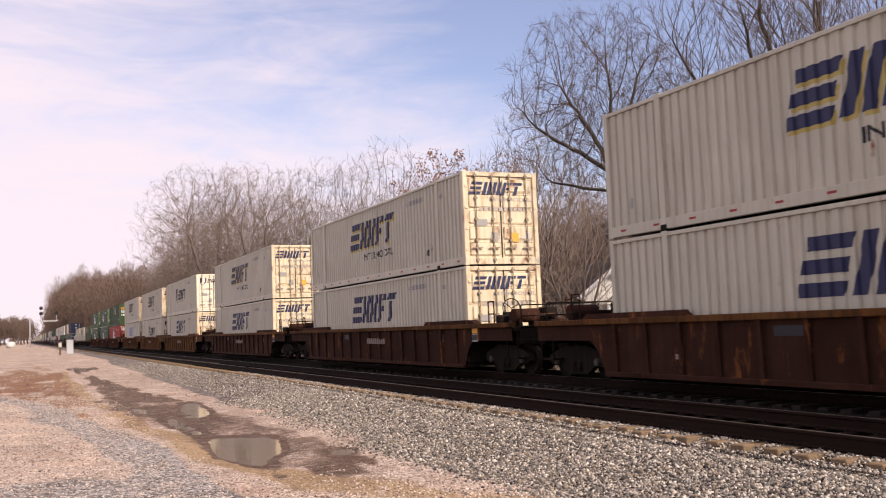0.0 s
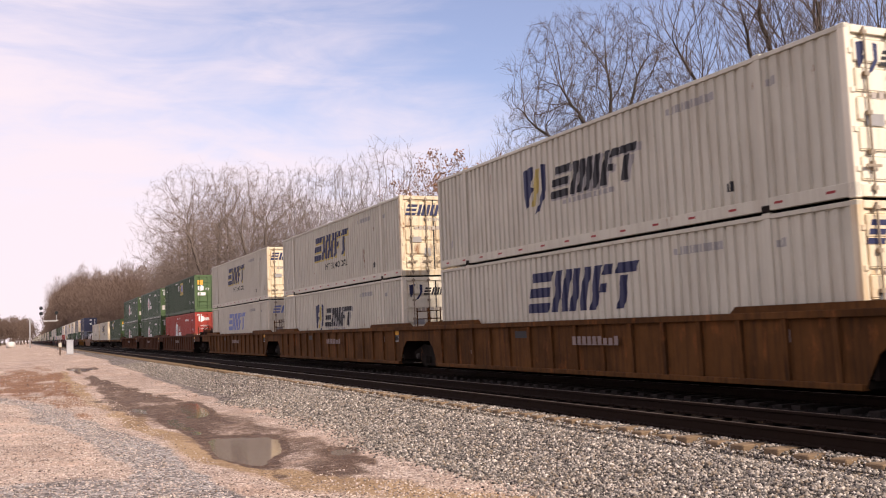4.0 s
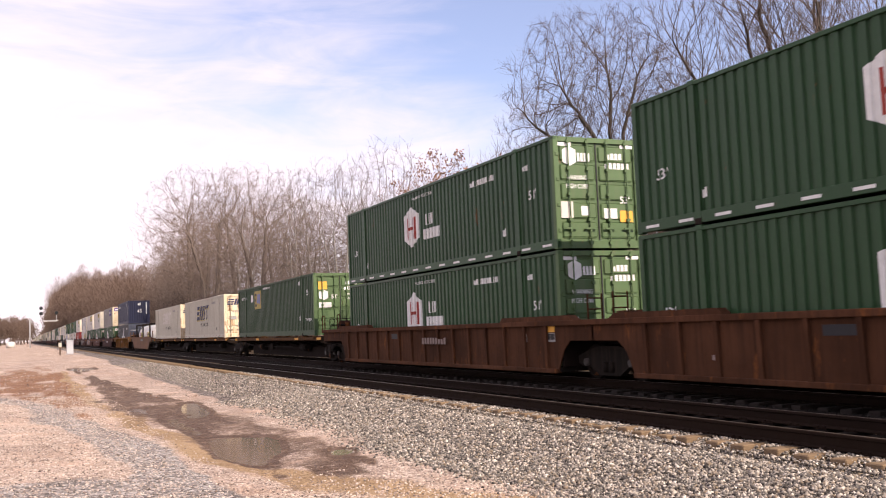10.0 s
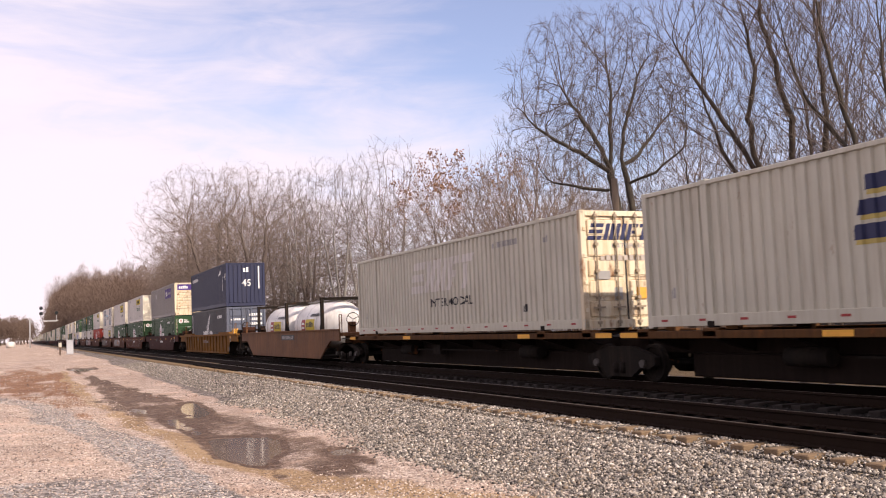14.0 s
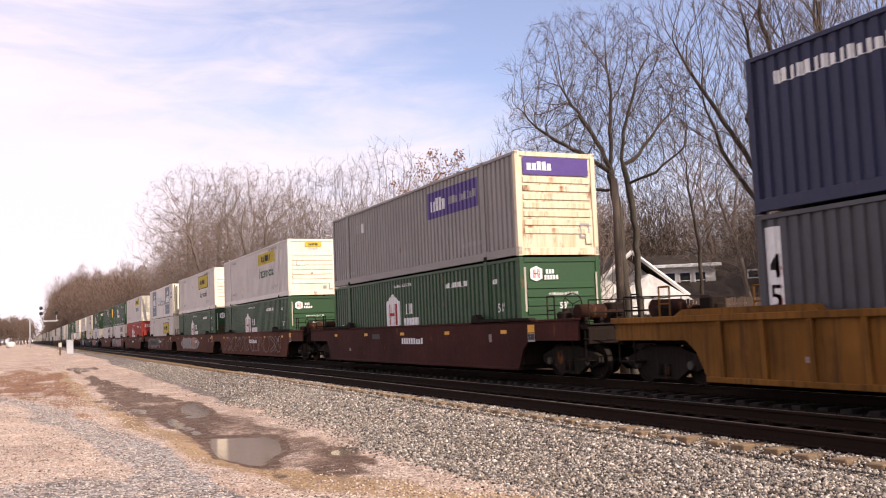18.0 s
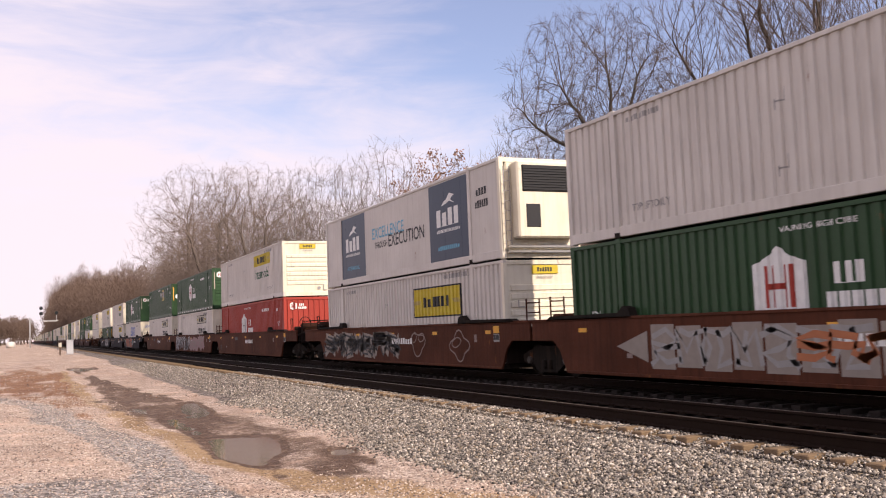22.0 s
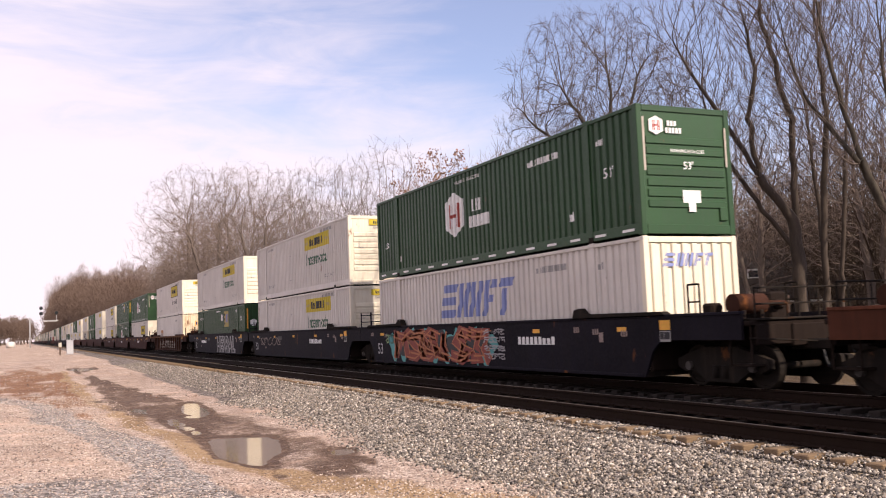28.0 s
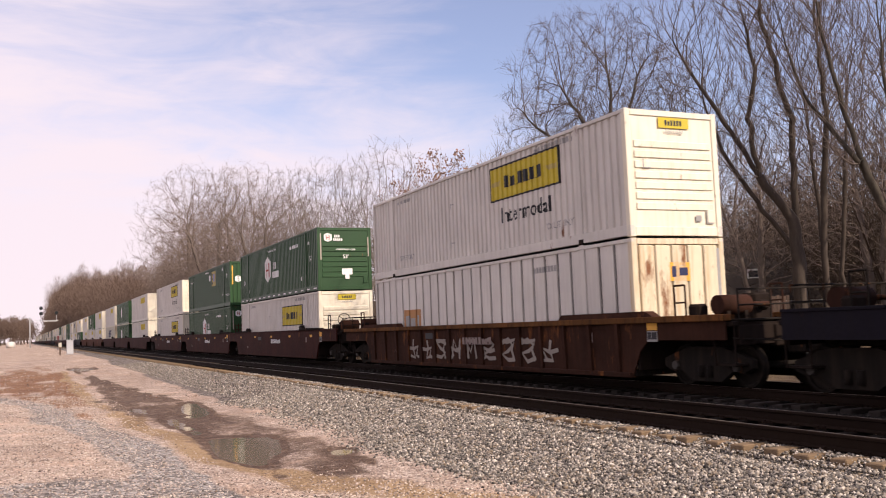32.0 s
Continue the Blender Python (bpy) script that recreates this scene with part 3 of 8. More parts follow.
# Darker copy of the tie wood for the track under the train.
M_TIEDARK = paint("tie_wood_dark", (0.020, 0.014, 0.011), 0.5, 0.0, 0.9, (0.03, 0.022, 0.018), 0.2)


def tie_mesh(name, material):
    bm = boxes((-1.295, 1.295, -0.115, 0.115, -0.375, -0.195), bevel=0.012)
    for v in bm.verts:
        v.co.z += 0.006 * math.sin(v.co.x * 9) + 0.004 * math.sin(v.co.y * 40)
    me = bpy.data.meshes.new(name)
    bm.to_mesh(me), bm.free()
    me.materials.append(material)
    return me


def track(xc, label, tie_from, tie_to, material):
    t = thing("railway_track", label, "track", "railway tracks", "structure")
    for s in (-0.753, 0.753):
        r = part("rail", extrude_profile(rail_profile(xc + s), "y", -250, 2200), M_RAIL, t, "rusty brown steel rail")
        part("rail_head", boxes((xc + s - 0.023, xc + s + 0.023, -250, 2200, 0.0005, 0.003)), M_RAILTOP, r, "polished running surface")
    me, rr, k = tie_mesh("tie", material), random.Random(3), 0
    plate = bpy.data.meshes.new("tie_plate")
    bm = boxes((-0.10, 0.10, -0.09, 0.09, -0.196, -0.178))
    for a, b in ((-0.09, -0.06), (-0.09, 0.06), (0.09, -0.06), (0.09, 0.06)):
        box(bm, a - 0.012, a + 0.012, b - 0.012, b + 0.012, -0.18, -0.155)
    bm.to_mesh(plate), bm.free()
    plate.materials.append(M_RAIL)
    y = tie_from
    while y < tie_to:
        o = new("tie", me)
        o.parent = t
        o.matrix_basis = pose(xc + rr.uniform(-0.05, 0.05), y, rr.uniform(-0.012, 0.008), 0, rr.uniform(-0.3, 0.3), rr.uniform(-1.6, 1.6))
        for s in (-0.753, 0.753):
            q = new("tie_plate", plate)
            q.parent, q.matrix_basis = t, pose(xc + s, y, 0)
        y += 0.495 + rr.uniform(-0.025, 0.03)
        k += 1
    bm = bmesh.new()
    while y < 420:
        box(bm, xc - 1.295, xc + 1.295, y - 0.11, y + 0.11, -0.37, -0.2)
        y += 0.5
    rest = part("far_ties", bm, material, t, "more wooden ties farther along")
    rest["kind"] = "stuff"
    return t


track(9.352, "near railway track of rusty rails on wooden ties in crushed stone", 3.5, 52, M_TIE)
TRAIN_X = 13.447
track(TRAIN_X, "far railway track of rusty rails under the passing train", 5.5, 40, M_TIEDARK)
# ---------------------------------------------------------------- containers
CW, CH = 2.59, 2.90         # width; stacking height
HALF = CW / 2
MESHES = {}


def shared(key, build, material):
    """A mesh built once and used by every alike part."""
    k = (key, material.name)
    if k not in MESHES:
        me = bpy.data.meshes.new(key.split("|")[0])
        bm = build()
        bm.to_mesh(me), bm.free()
        me.materials.append(material)
        MESHES[k] = me
    return MESHES[k]


def wave(L, style):
    """Corrugation along the side: breakpoints (y, inward depth)."""
    pts, lo, hi = [], -L / 2 + 0.14, L / 2 - 0.14
    if style == "groove":                       # wide flat panels between narrow deep grooves
        n = round((hi - lo) / 0.60)
        p = (hi - lo) / n
        for k in range(n):
            a = lo + k * p
            pts += [(a, 0.0), (a + p - 0.105, 0.0), (a + p - 0.10, 0.13), (a + p - 0.005, 0.13)]
    elif style == "flat":
        n = round((hi - lo) / 1.2)
        p = (hi - lo) / n
        for k in range(n):
            a = lo + k * p
            pts += [(a, 0.0), (a + p - 0.012, 0.0), (a + p - 0.009, 0.005), (a + p - 0.003, 0.005)]
    else:
        n = round((hi - lo) / 0.272)
        p = (hi - lo) / n
        for k in range(n):
            a = lo + k * p
            pts += [(a, 0.0), (a + 0.14, 0.0), (a + 0.165, 0.045), (a + p - 0.025, 0.045)]
    return pts + [(hi, 0.0)]


def depth_at(pts, y):
    for (a, d), (b, e) in zip(pts, pts[1:]):
        if a <= y <= b:
            return d + (e - d) * (y - a) / (b - a)
    return 0.0


def side_bm(L, style, sign, z0=0.26, z1=2.80):
    bm = bmesh.new()
    prev = None
    for y, d in wave(L, style):
        x = sign * (HALF - 0.030 - d)
        row = (bm.verts.new((x, y, z0)), bm.verts.new((x, y, z1)))
        if prev:
            bm.faces.new((prev[0], row[0], row[1], prev[1]) if sign > 0 else (row[0], prev[0], prev[1], row[1]))
        prev = row
    return bm


def drape(bm, L, style, u0):
    """Lays flat marks (u to the right, z up) over the corrugated near side."""
    pts = wave(L, style)
    us = [v.co.x for v in bm.verts]
    lo, hi = min(us), max(us)
    for y, d in pts:
        u = -y - u0
        if lo < u < hi:
            bmesh.ops.bisect_plane(bm, geom=bm.verts[:] + bm.edges[:] + bm.faces[:], plane_co=(u, 0, 0), plane_no=(1, 0, 0), dist=1e-5)
    for v in bm.verts:
        y = -(v.co.x + u0)
        v.co = (-HALF + 0.030 + depth_at(pts, y) - 0.005, y, v.co.z)
    return bm


def poly(bm, pts):
    bm.faces.new([bm.verts.new((p[0], 0, p[1])) for p in pts])


def rect(bm, u0, u1, z0, z1, slant=0.0):
    poly(bm, [(u0 + slant * z0, z0), (u1 + slant * z0, z0), (u1 + slant * z1, z1), (u0 + slant * z1, z1)])


TEXTS = {}


def text_bm(body, height, width=None, bold=0.012):
    """Lettering in the built-in font, centred, in the u-z plane."""
    if (body, bold) not in TEXTS:
        cu = bpy.data.curves.new("lettering", "FONT")
        cu.body, cu.size, cu.align_x, cu.resolution_u = body, 1.0, "CENTER", 3
        cu.offset = bold
        ob = new("lettering", cu)
        bpy.context.view_layer.update()
        me = bpy.data.meshes.new_from_object(ob.evaluated_get(bpy.context.evaluated_depsgraph_get()))
        TEXTS[body, bold] = ([tuple(v.co) for v in me.vertices], [tuple(p.vertices) for p in me.polygons])
        bpy.data.objects.remove(ob), bpy.data.curves.remove(cu), bpy.data.meshes.remove(me)
    vs, fs = TEXTS[body, bold]
    zs, xs = [v[1] for v in vs], [v[0] for v in vs]
    k = height / (max(zs) - min(zs))
    kx = width / (max(xs) - min(xs)) if width else k
    mid, low = (max(xs) + min(xs)) / 2, min(zs)
    bm = bmesh.new()
    q = [bm.verts.new(((v[0] - mid) * kx, 0, (v[1] - low) * k - height / 2)) for v in vs]
    for f in fs:
        try:
            bm.faces.new([q[i] for i in f])
        except ValueError:
            pass
    return bm


def bars_bm(n, w, h, gap=0.28, seed=0, slant=0.0):
    """Illegible or private writing: plain bars on a hair-thin base line, w wide and h high."""
    rr, bm = random.Random(seed), bmesh.new()
    p, thin = w / n, min(0.012, h * 0.06)
    last = None
    for k in range(n):
        a = -w / 2 + k * p
        b, top = a + p * (1 - gap), h / 2 if rr.random() < 0.8 else h * 0.3
        q = [bm.verts.new((u, 0, z)) for u, z in ((a, -h / 2), (b, -h / 2), (b, -h / 2 + thin), (a, -h / 2 + thin), (b, top), (a, top))]
        bm.faces.new((q[0], q[1], q[2], q[3])), bm.faces.new((q[3], q[2], q[4], q[5]))
        if last:
            bm.faces.new((last[0], q[0], q[3], last[1]))
        last = (q[1], q[2])
    return bm


def swoosh_logo(scale=1.0):
    """A wordmark as plain slanted bars, 4.4 wide and 1.0 high."""
    bm = bmesh.new()
    s = 0.30
    for z in (-0.5, -0.12, 0.26):
        rect(bm, -2.2 + (0.0 if z > 0 else -0.03), -1.25, z, z + 0.24, s)
    for a in (-1.08, -0.68, -0.28):
        rect(bm, a, a + 0.29, -0.5, 0.5, s)
    rect(bm, 0.14, 0.42, -0.5, 0.5, s)
    rect(bm, 0.58, 0.86, -0.5, 0.5, s), rect(bm, 0.90, 1.30, 0.27, 0.5, s), rect(bm, 0.90, 1.16, -0.12, 0.08, s)
    rect(bm, 1.64, 1.92, -0.5, 0.22, s), rect(bm, 1.42, 2.2, 0.27, 0.5, s)
    for v in bm.verts:
        v.co *= scale
    return bm


def hexagon(r, h):
    bm = bmesh.new()
    poly(bm, [(-r, -h * 0.6), (0, -h), (r, -h * 0.6), (r, h * 0.6), (0, h), (-r, h * 0.6)])
    return bm


def house_shape(r, h):
    bm = bmesh.new()
    poly(bm, [(-r, -h), (r, -h), (r, h * 0.55), (r * 0.45, h * 0.72), (0, h), (-r * 0.45, h * 0.72), (-r, h * 0.55)])
    return bm


def h_bars(k=1.0):
    bm = bmesh.new()
    for a in (-0.36, -0.2, 0.12, 0.28):
        rect(bm, a * k, (a + 0.09) * k, -0.42 * k, 0.42 * k)
    rect(bm, -0.27 * k, 0.2 * k, -0.06 * k, 0.06 * k)
    return bm


def block(w, h, slant=0.0):
    bm = bmesh.new()
    rect(bm, -w / 2, w / 2, -h / 2, h / 2, slant)
    return bm


def frame_bm(w, h, t):
    bm = bmesh.new()
    rect(bm, -w / 2, w / 2, h / 2 - t, h / 2), rect(bm, -w / 2, w / 2, -h / 2, -h / 2 + t)
    rect(bm, -w / 2, -w / 2 + t, -h / 2 + t, h / 2 - t), rect(bm, w / 2 - t, w / 2, -h / 2 + t, h / 2 - t)
    return bm


def shield(k=1.15):
    bm = bmesh.new()
    poly(bm, [(-0.5 * k, 0.45 * k), (-0.05 * k, 0.52 * k), (-0.2 * k, 0.05 * k), (-0.1 * k, 0.0), (-0.42 * k, -0.45 * k), (-0.5 * k, -0.1 * k)])
    poly(bm, [(0.28 * k, 0.5 * k), (0.5 * k, 0.45 * k), (0.48 * k, -0.1 * k), (0.2 * k, -0.5 * k), (-0.05 * k, -0.62 * k), (0.3 * k, -0.1 * k)])
    return bm


def wing():
    bm = bmesh.new()
    for k in range(6):
        a = k * 0.17
        poly(bm, [(-1.0 + a * 0.9, -0.55 + a), (0.25 + a * 0.9, -0.35 + a * 1.25), (0.5 + a * 0.75, -0.12 + a * 1.25), (-0.62 + a * 0.9, -0.42 + a)])
    return bm


def ellipse(rx, rz, n=14):
    bm = bmesh.new()
    poly(bm, [(rx * math.cos(k / n * math.tau), rz * math.sin(k / n * math.tau)) for k in range(n)])
    return bm


def hound():
    bm = bmesh.new()
    poly(bm, [(-0.5, -0.16), (-0.28, -0.02), (-0.1, 0.02), (0.12, 0.2), (0.3, 0.16), (0.5, 0.1), (0.3, 0.05), (0.22, -0.02), (0.5, -0.16), (0.12, -0.05), (-0.08, -0.1), (-0.3, -0.14)])
    return bm


def merge(*bms):
    out = bmesh.new()
    for b, (du, dz) in bms:
        vs = {v: out.verts.new((v.co.x + du, 0, v.co.z + dz)) for v in b.verts}
        for f in b.faces:
            out.faces.new([vs[v] for v in f.verts])
        b.free()
    return out


# marks on the near side: (name, build, material, u, z, lift, label)
def marks_crm(col, shade, old=True, logo=True):
    out = []
    if logo:
        if shade:
            out.append(("wordmark_shadow", lambda: swoosh_logo(1.03), shade, -0.14, 1.78, 0, "gold shadow of the wordmark"))
        out.append(("wordmark", lambda: swoosh_logo(1.03), col, -0.2, 1.86, 1, "slanted dark blue wordmark blocks"))
        if old:
            out.append(("lettering", lambda: text_bm("INTERMODAL", 0.27, 3.15), M_INK, 0.5, 0.98, 0, "black serif lettering"))
    else:
        out += [("shield_mark", lambda: merge((shield(), (0, 0))), M_NAVY, -2.0, 1.70, 0, "dark blue shield mark"),
                ("shield_stripe", lambda: block(0.22, 0.95, 0.3), M_GOLD, -1.97, 1.70, 1, "gold stripe of the shield"),
                ("wordmark_shadow", lambda: swoosh_logo(0.80), M_GREY, 0.68, 1.63, 0, "grey shadow of the wordmark"),
                ("wordmark", lambda: swoosh_logo(0.78), M_INK, 0.6, 1.67, 1, "slanted black wordmark blocks"),
                ("small_writing", lambda: bars_bm(10, 2.2, 0.12), M_GREY, 0.4, 1.15, 0, "")]
    out += [("serial_number", lambda: bars_bm(10, 1.5, 0.16), M_GREY, 4.2, 2.45, 0, ""),
            ("serial_number", lambda: bars_bm(3, 0.25, 0.16), M_GREY, 6.4, 2.35, 0, ""),
            ("small_mark", lambda: bars_bm(2, 0.16, 0.2), M_INK, 5.2, 0.62, 0, ""),
            ("small_mark", lambda: bars_bm(2, 0.18, 0.22), M_GREY, -7.2, 0.72, 0, "")]
    return out


def marks_hub(house=False, red=False):
    base = (lambda: house_shape(0.62, 0.68)) if house else (lambda: hexagon(0.62, 0.70))
    out = [("emblem", base, M_WHITE, -1.4, 1.62, 0, "white emblem plate"),
           ("emblem_mark", lambda: h_bars(0.9), M_HXMRED if not red else M_GREY, -1.4, 1.58, 1, "red bars of the emblem"),
           ("wordmark", lambda: merge((bars_bm(3, 0.72, 0.36, 0.3, 3), (-0.15, 0.24)), (bars_bm(5, 1.3, 0.34, 0.3, 4), (0, -0.24))), M_WHITE, 0.3, 1.5, 0, "white wordmark bars"),
           ("lettering", lambda: text_bm("WARNING HIGH CUBE", 0.10, 1.7), M_WHITE, -0.5, 2.58, 0, "small white lettering"),
           ("size_mark", lambda: text_bm("53'", 0.26), M_WHITE, 6.9, 1.55, 0, "white numerals"),
           ("size_mark", lambda: text_bm("53'", 0.24), M_WHITE, -7.2, 1.2, 0, "white numerals"),
           ("serial_number", lambda: bars_bm(9, 1.5, 0.16), M_WHITE, 4.0, 2.36, 0, ""),
           ("small_mark", lambda: bars_bm(3, 0.3, 0.14), M_WHITE, 6.6, 2.3, 0, ""),
           ("small_mark", lambda: bars_bm(2, 0.22, 0.22), M_WHITE, 5.3, 0.72, 0, ""),
           ("small_mark", lambda: bars_bm(2, 0.2, 0.2), M_WHITE, -5.9, 0.62, 0, "")]
    return out


def marks_ylw(kind="plain"):
    edge = M_INK if kind == "framed" else M_GREY
    low = kind == "grey"
    pcol = M_CRM if low else M_YELLOW
    tall = kind in ("boxed", "framed")
    ph, zc = (1.0, 1.9) if kind == "boxed" else ((0.98, 2.12) if kind == "framed" else (0.62, 2.28))
    out = [("name_panel", lambda: block(3.72, ph), pcol, 3.38, zc, 0, "yellow name panel" if not low else "faded name panel")]
    if kind in ("framed", "boxed", "grey"):
        out.append(("panel_border", lambda: frame_bm(3.72, ph, 0.05), M_INK, 3.38, zc, 1, "black panel border"))
    out += [("scroll_mark", lambda: block(0.5, 0.13, 0.6), M_GOLD, 1.86, zc, 2, "dark scroll ornament"), ("scroll_mark", lambda: block(0.5, 0.13, -0.6), M_GOLD, 4.9, zc, 2, "dark scroll ornament"),
            ("wordmark", lambda: bars_bm(6, 2.1, 0.33, 0.3, 8), M_INK, 3.42, zc, 3, "black wordmark bars")]
    if kind != "boxed":
        out.append(("lettering", lambda: text_bm("Intermodal", 0.55 if kind != "framed" else 0.42, 3.3 if kind != "framed" else 2.6), M_INK if low or kind == "framed" else M_DKGREEN, 3.42, 1.52 if kind != "framed" else 1.2, 0, "bold lettering"))
    out += [("lettering", lambda: text_bm("TOP LIFT ONLY", 0.17, 1.35), M_GREY, 5.1, 0.62, 0, "small grey lettering"),
            ("lettering", lambda: text_bm("TOP LIFT ONLY", 0.17, 1.25), M_GREY, -4.9, 0.62, 0, "small grey lettering"),
            ("serial_number", lambda: bars_bm(11, 1.9, 0.14), M_GREY, 5.0, 2.66, 0, ""),
            ("serial_number", lambda: bars_bm(8, 1.2, 0.12), M_GREY, -5.0, 2.6, 0, "")]
    for u in (-1.1,):
        for z in (0.75, 1.95):
            out.append(("placard_outline", lambda: merge((block(0.22, 0.03, 0), (0, 0)), (block(0.03, 0.26), (0.1, 0.1)), (block(0.03, 0.2), (-0.1, -0.05))), M_GREY, u, z, 0, ""))
    return out


def marks_gpn():
    return [("name_panel", lambda: block(1.5, 1.02), M_GOLD, -3.1, 2.1, 0, "yellow name panel"),
            ("wordmark", lambda: merge((block(0.13, 0.76), (-0.60, 0)), (block(0.26, 0.15), (-0.40, 0.30)), (block(0.22, 0.13), (-0.42, 0)), (block(0.26, 0.15), (-0.40, -0.30))), M_INK, -3.1, 2.1, 1, "dark brown wordmark block"), ("wordmark", lambda: merge((block(0.42, 0.5, 0.2), (0.05, 0.06)), (block(0.26, 0.56), (0.48, 0.04))), M_FADED, -3.1, 2.1, 2, "blue wordmark blocks"),
            ("placard", lambda: hexagon(0.22, 0.27), M_WHITE, -4.55, 2.22, 0, "white diamond placard"),
            ("small_writing", lambda: bars_bm(16, 1.5, 0.09), M_WHITE, -1.0, 2.66, 0, ""),
            ("size_mark", lambda: text_bm("53'", 0.26), M_WHITE, 7.0, 2.05, 0, "white numerals"),
            ("lettering", lambda: text_bm("TOP LIFT ONLY", 0.15, 1.1), M_WHITE, 7.1, 0.75, 0, "small white lettering"),
            ("small_mark", lambda: bars_bm(2, 0.24, 0.24), M_WHITE, 5.6, 0.85, 0, ""),
            ("small_mark", lambda: bars_bm(3, 0.3, 0.2), M_WHITE, 5.6, 2.55, 0, ""),
            ("serial_number", lambda: bars_bm(9, 1.3, 0.15), M_WHITE, -6.6, 2.3, 0, "")]


def marks_gpn_mid():
    out = marks_gpn()
    return [(n, b, m, (u + 4.6 if n in ("name_panel", "wordmark", "placard") else u), z, k, t) for n, b, m, u, z, k, t in out]


def marks_gpn_white():
    return [("name_panel", lambda: block(1.5, 1.0), M_RUSTPANEL, -4.6, 1.2, 0, "rust-stained name panel"),
            ("wordmark", lambda: merge((block(0.34, 0.6), (-0.42, 0)), (block(0.4, 0.42), (0.05, 0)), (block(0.24, 0.6), (0.46, 0))), M_GREY, -4.6, 1.2, 1, "dark wordmark blocks"),
            ("serial_number", lambda: bars_bm(9, 1.3, 0.15), M_GREY, 4.4, 2.45, 0, "")]


M_RUSTPANEL = paint("rust_stained_panel", (0.42, 0.20, 0.07), 0.5, 0.2, 0.6, (0.2, 0.1, 0.04))


def marks_pgy():
    return [("name_panel", lambda: block(3.76, 0.86), M_PURPLE, 3.86, 2.12, 0, "purple name panel"),
            ("wordmark", lambda: bars_bm(5, 1.25, 0.42, 0.25, 2), M_WHITE, 2.85, 2.12, 1, "white wordmark bars"),
            ("wordmark", lambda: bars_bm(10, 2.0, 0.24, 0.35, 5), M_GREY, 4.6, 2.12, 1, "grey wordmark bars"),
            ("placard_outline", lambda: hexagon(0.17, 0.2), M_GREY, -5.0, 2.15, 0, ""), ("placard_outline", lambda: hexagon(0.17, 0.2), M_WHITE, -4.4, 2.15, 0, ""),
            ("serial_number", lambda: bars_bm(8, 1.3, 0.13), M_GREY, -5.9, 0.45, 0, ""), ("serial_number", lambda: bars_bm(8, 1.3, 0.13), M_GREY, 5.2, 0.6, 0, "")]


def marks_rfr():
    out = []
    for u in (-4.62, 4.55):
        out += [("picture_panel", lambda: block(2.9, 2.5), M_DKBLUE, u, 1.5, 0, "dark blue panel"),
                ("hound_mark", lambda: merge((hound(), (0, 0))), M_WHITE, u, 2.16, 1, "white running emblem"),
                ("wordmark", lambda: bars_bm(4, 1.75, 0.55, 0.3, 1), M_WHITE, u, 1.62, 1, "white wordmark bars"),
                ("small_writing", lambda: bars_bm(17, 1.75, 0.10, 0.4), M_WHITE, u, 1.2, 1, ""),
                ("lettering", (lambda: text_bm("INTERMODAL", 0.16, 1.5)) if u < 0 else (lambda: bars_bm(11, 1.6, 0.13, 0.4)), M_CYAN, u, 0.66, 1, "pale blue lettering")]
    return out + [("lettering", lambda: text_bm("EXCELLENCE", 0.42, 3.2), M_CYAN, -0.75, 1.78, 0, "pale blue slogan lettering"),
                  ("lettering", lambda: text_bm("THROUGH", 0.24, 1.3), M_INK, -1.45, 1.32, 0, "small black slogan lettering"),
                  ("lettering", lambda: text_bm("EXECUTION", 0.46, 3.3), M_INK, 0.98, 1.38, 0, "black slogan lettering"),
                  ("serial_number", lambda: merge((bars_bm(4, 0.7, 0.22), (0, 0.18)), (bars_bm(6, 0.85, 0.22), (0, -0.18))), M_INK, 6.9, 1.9, 0, "")]


def marks_nvy_top():
    return [("wordmark", lambda: bars_bm(14, 2.5, 0.24, 0.35, 3), M_WHITE, -4.95, 2.38, 0, "white wordmark bars"),
            ("size_mark", lambda: text_bm("45", 0.42), M_WHITE, 6.35, 2.0, 0, "white numerals"),
            ("bird_mark", lambda: merge((hound(), (0, 0))), M_WHITE, 4.6, 2.3, 0, "white emblem"),
            ("serial_number", lambda: bars_bm(1, 0.12, 1.2, 0), M_WHITE, 5.5, 1.7, 0, "")]


def marks_nvy_low():
    return [("wing_emblem", lambda: merge((wing(), (0, 0))), M_WHITE, -0.25, 1.65, 0, "white wing emblem"),
            ("wordmark", lambda: bars_bm(12, 3.7, 0.42, 0.3, 6), M_WHITE, -0.15, 1.18, 0, "white wordmark bars"),
            ("small_writing", lambda: bars_bm(12, 2.9, 0.14, 0.4, 7), M_WHITE, -0.15, 0.82, 0, ""),
            ("serial_number", lambda: bars_bm(11, 1.7, 0.2), M_WHITE, 4.4, 2.3, 0, ""),
            ("end_stripe", lambda: block(0.40, 2.4), M_WHITE, -6.5, 1.45, 0, "white end stripe"), ("size_mark", lambda: text_bm("4", 0.42), M_RED, -6.5, 1.95, 0, "faded red numeral"), ("size_mark", lambda: text_bm("5", 0.42), M_RED, -6.5, 1.4, 0, "faded red numeral"), ("end_stripe", lambda: block(0.2, 2.2), M_WHITE, 6.62, 1.45, 0, "white end stripe")]


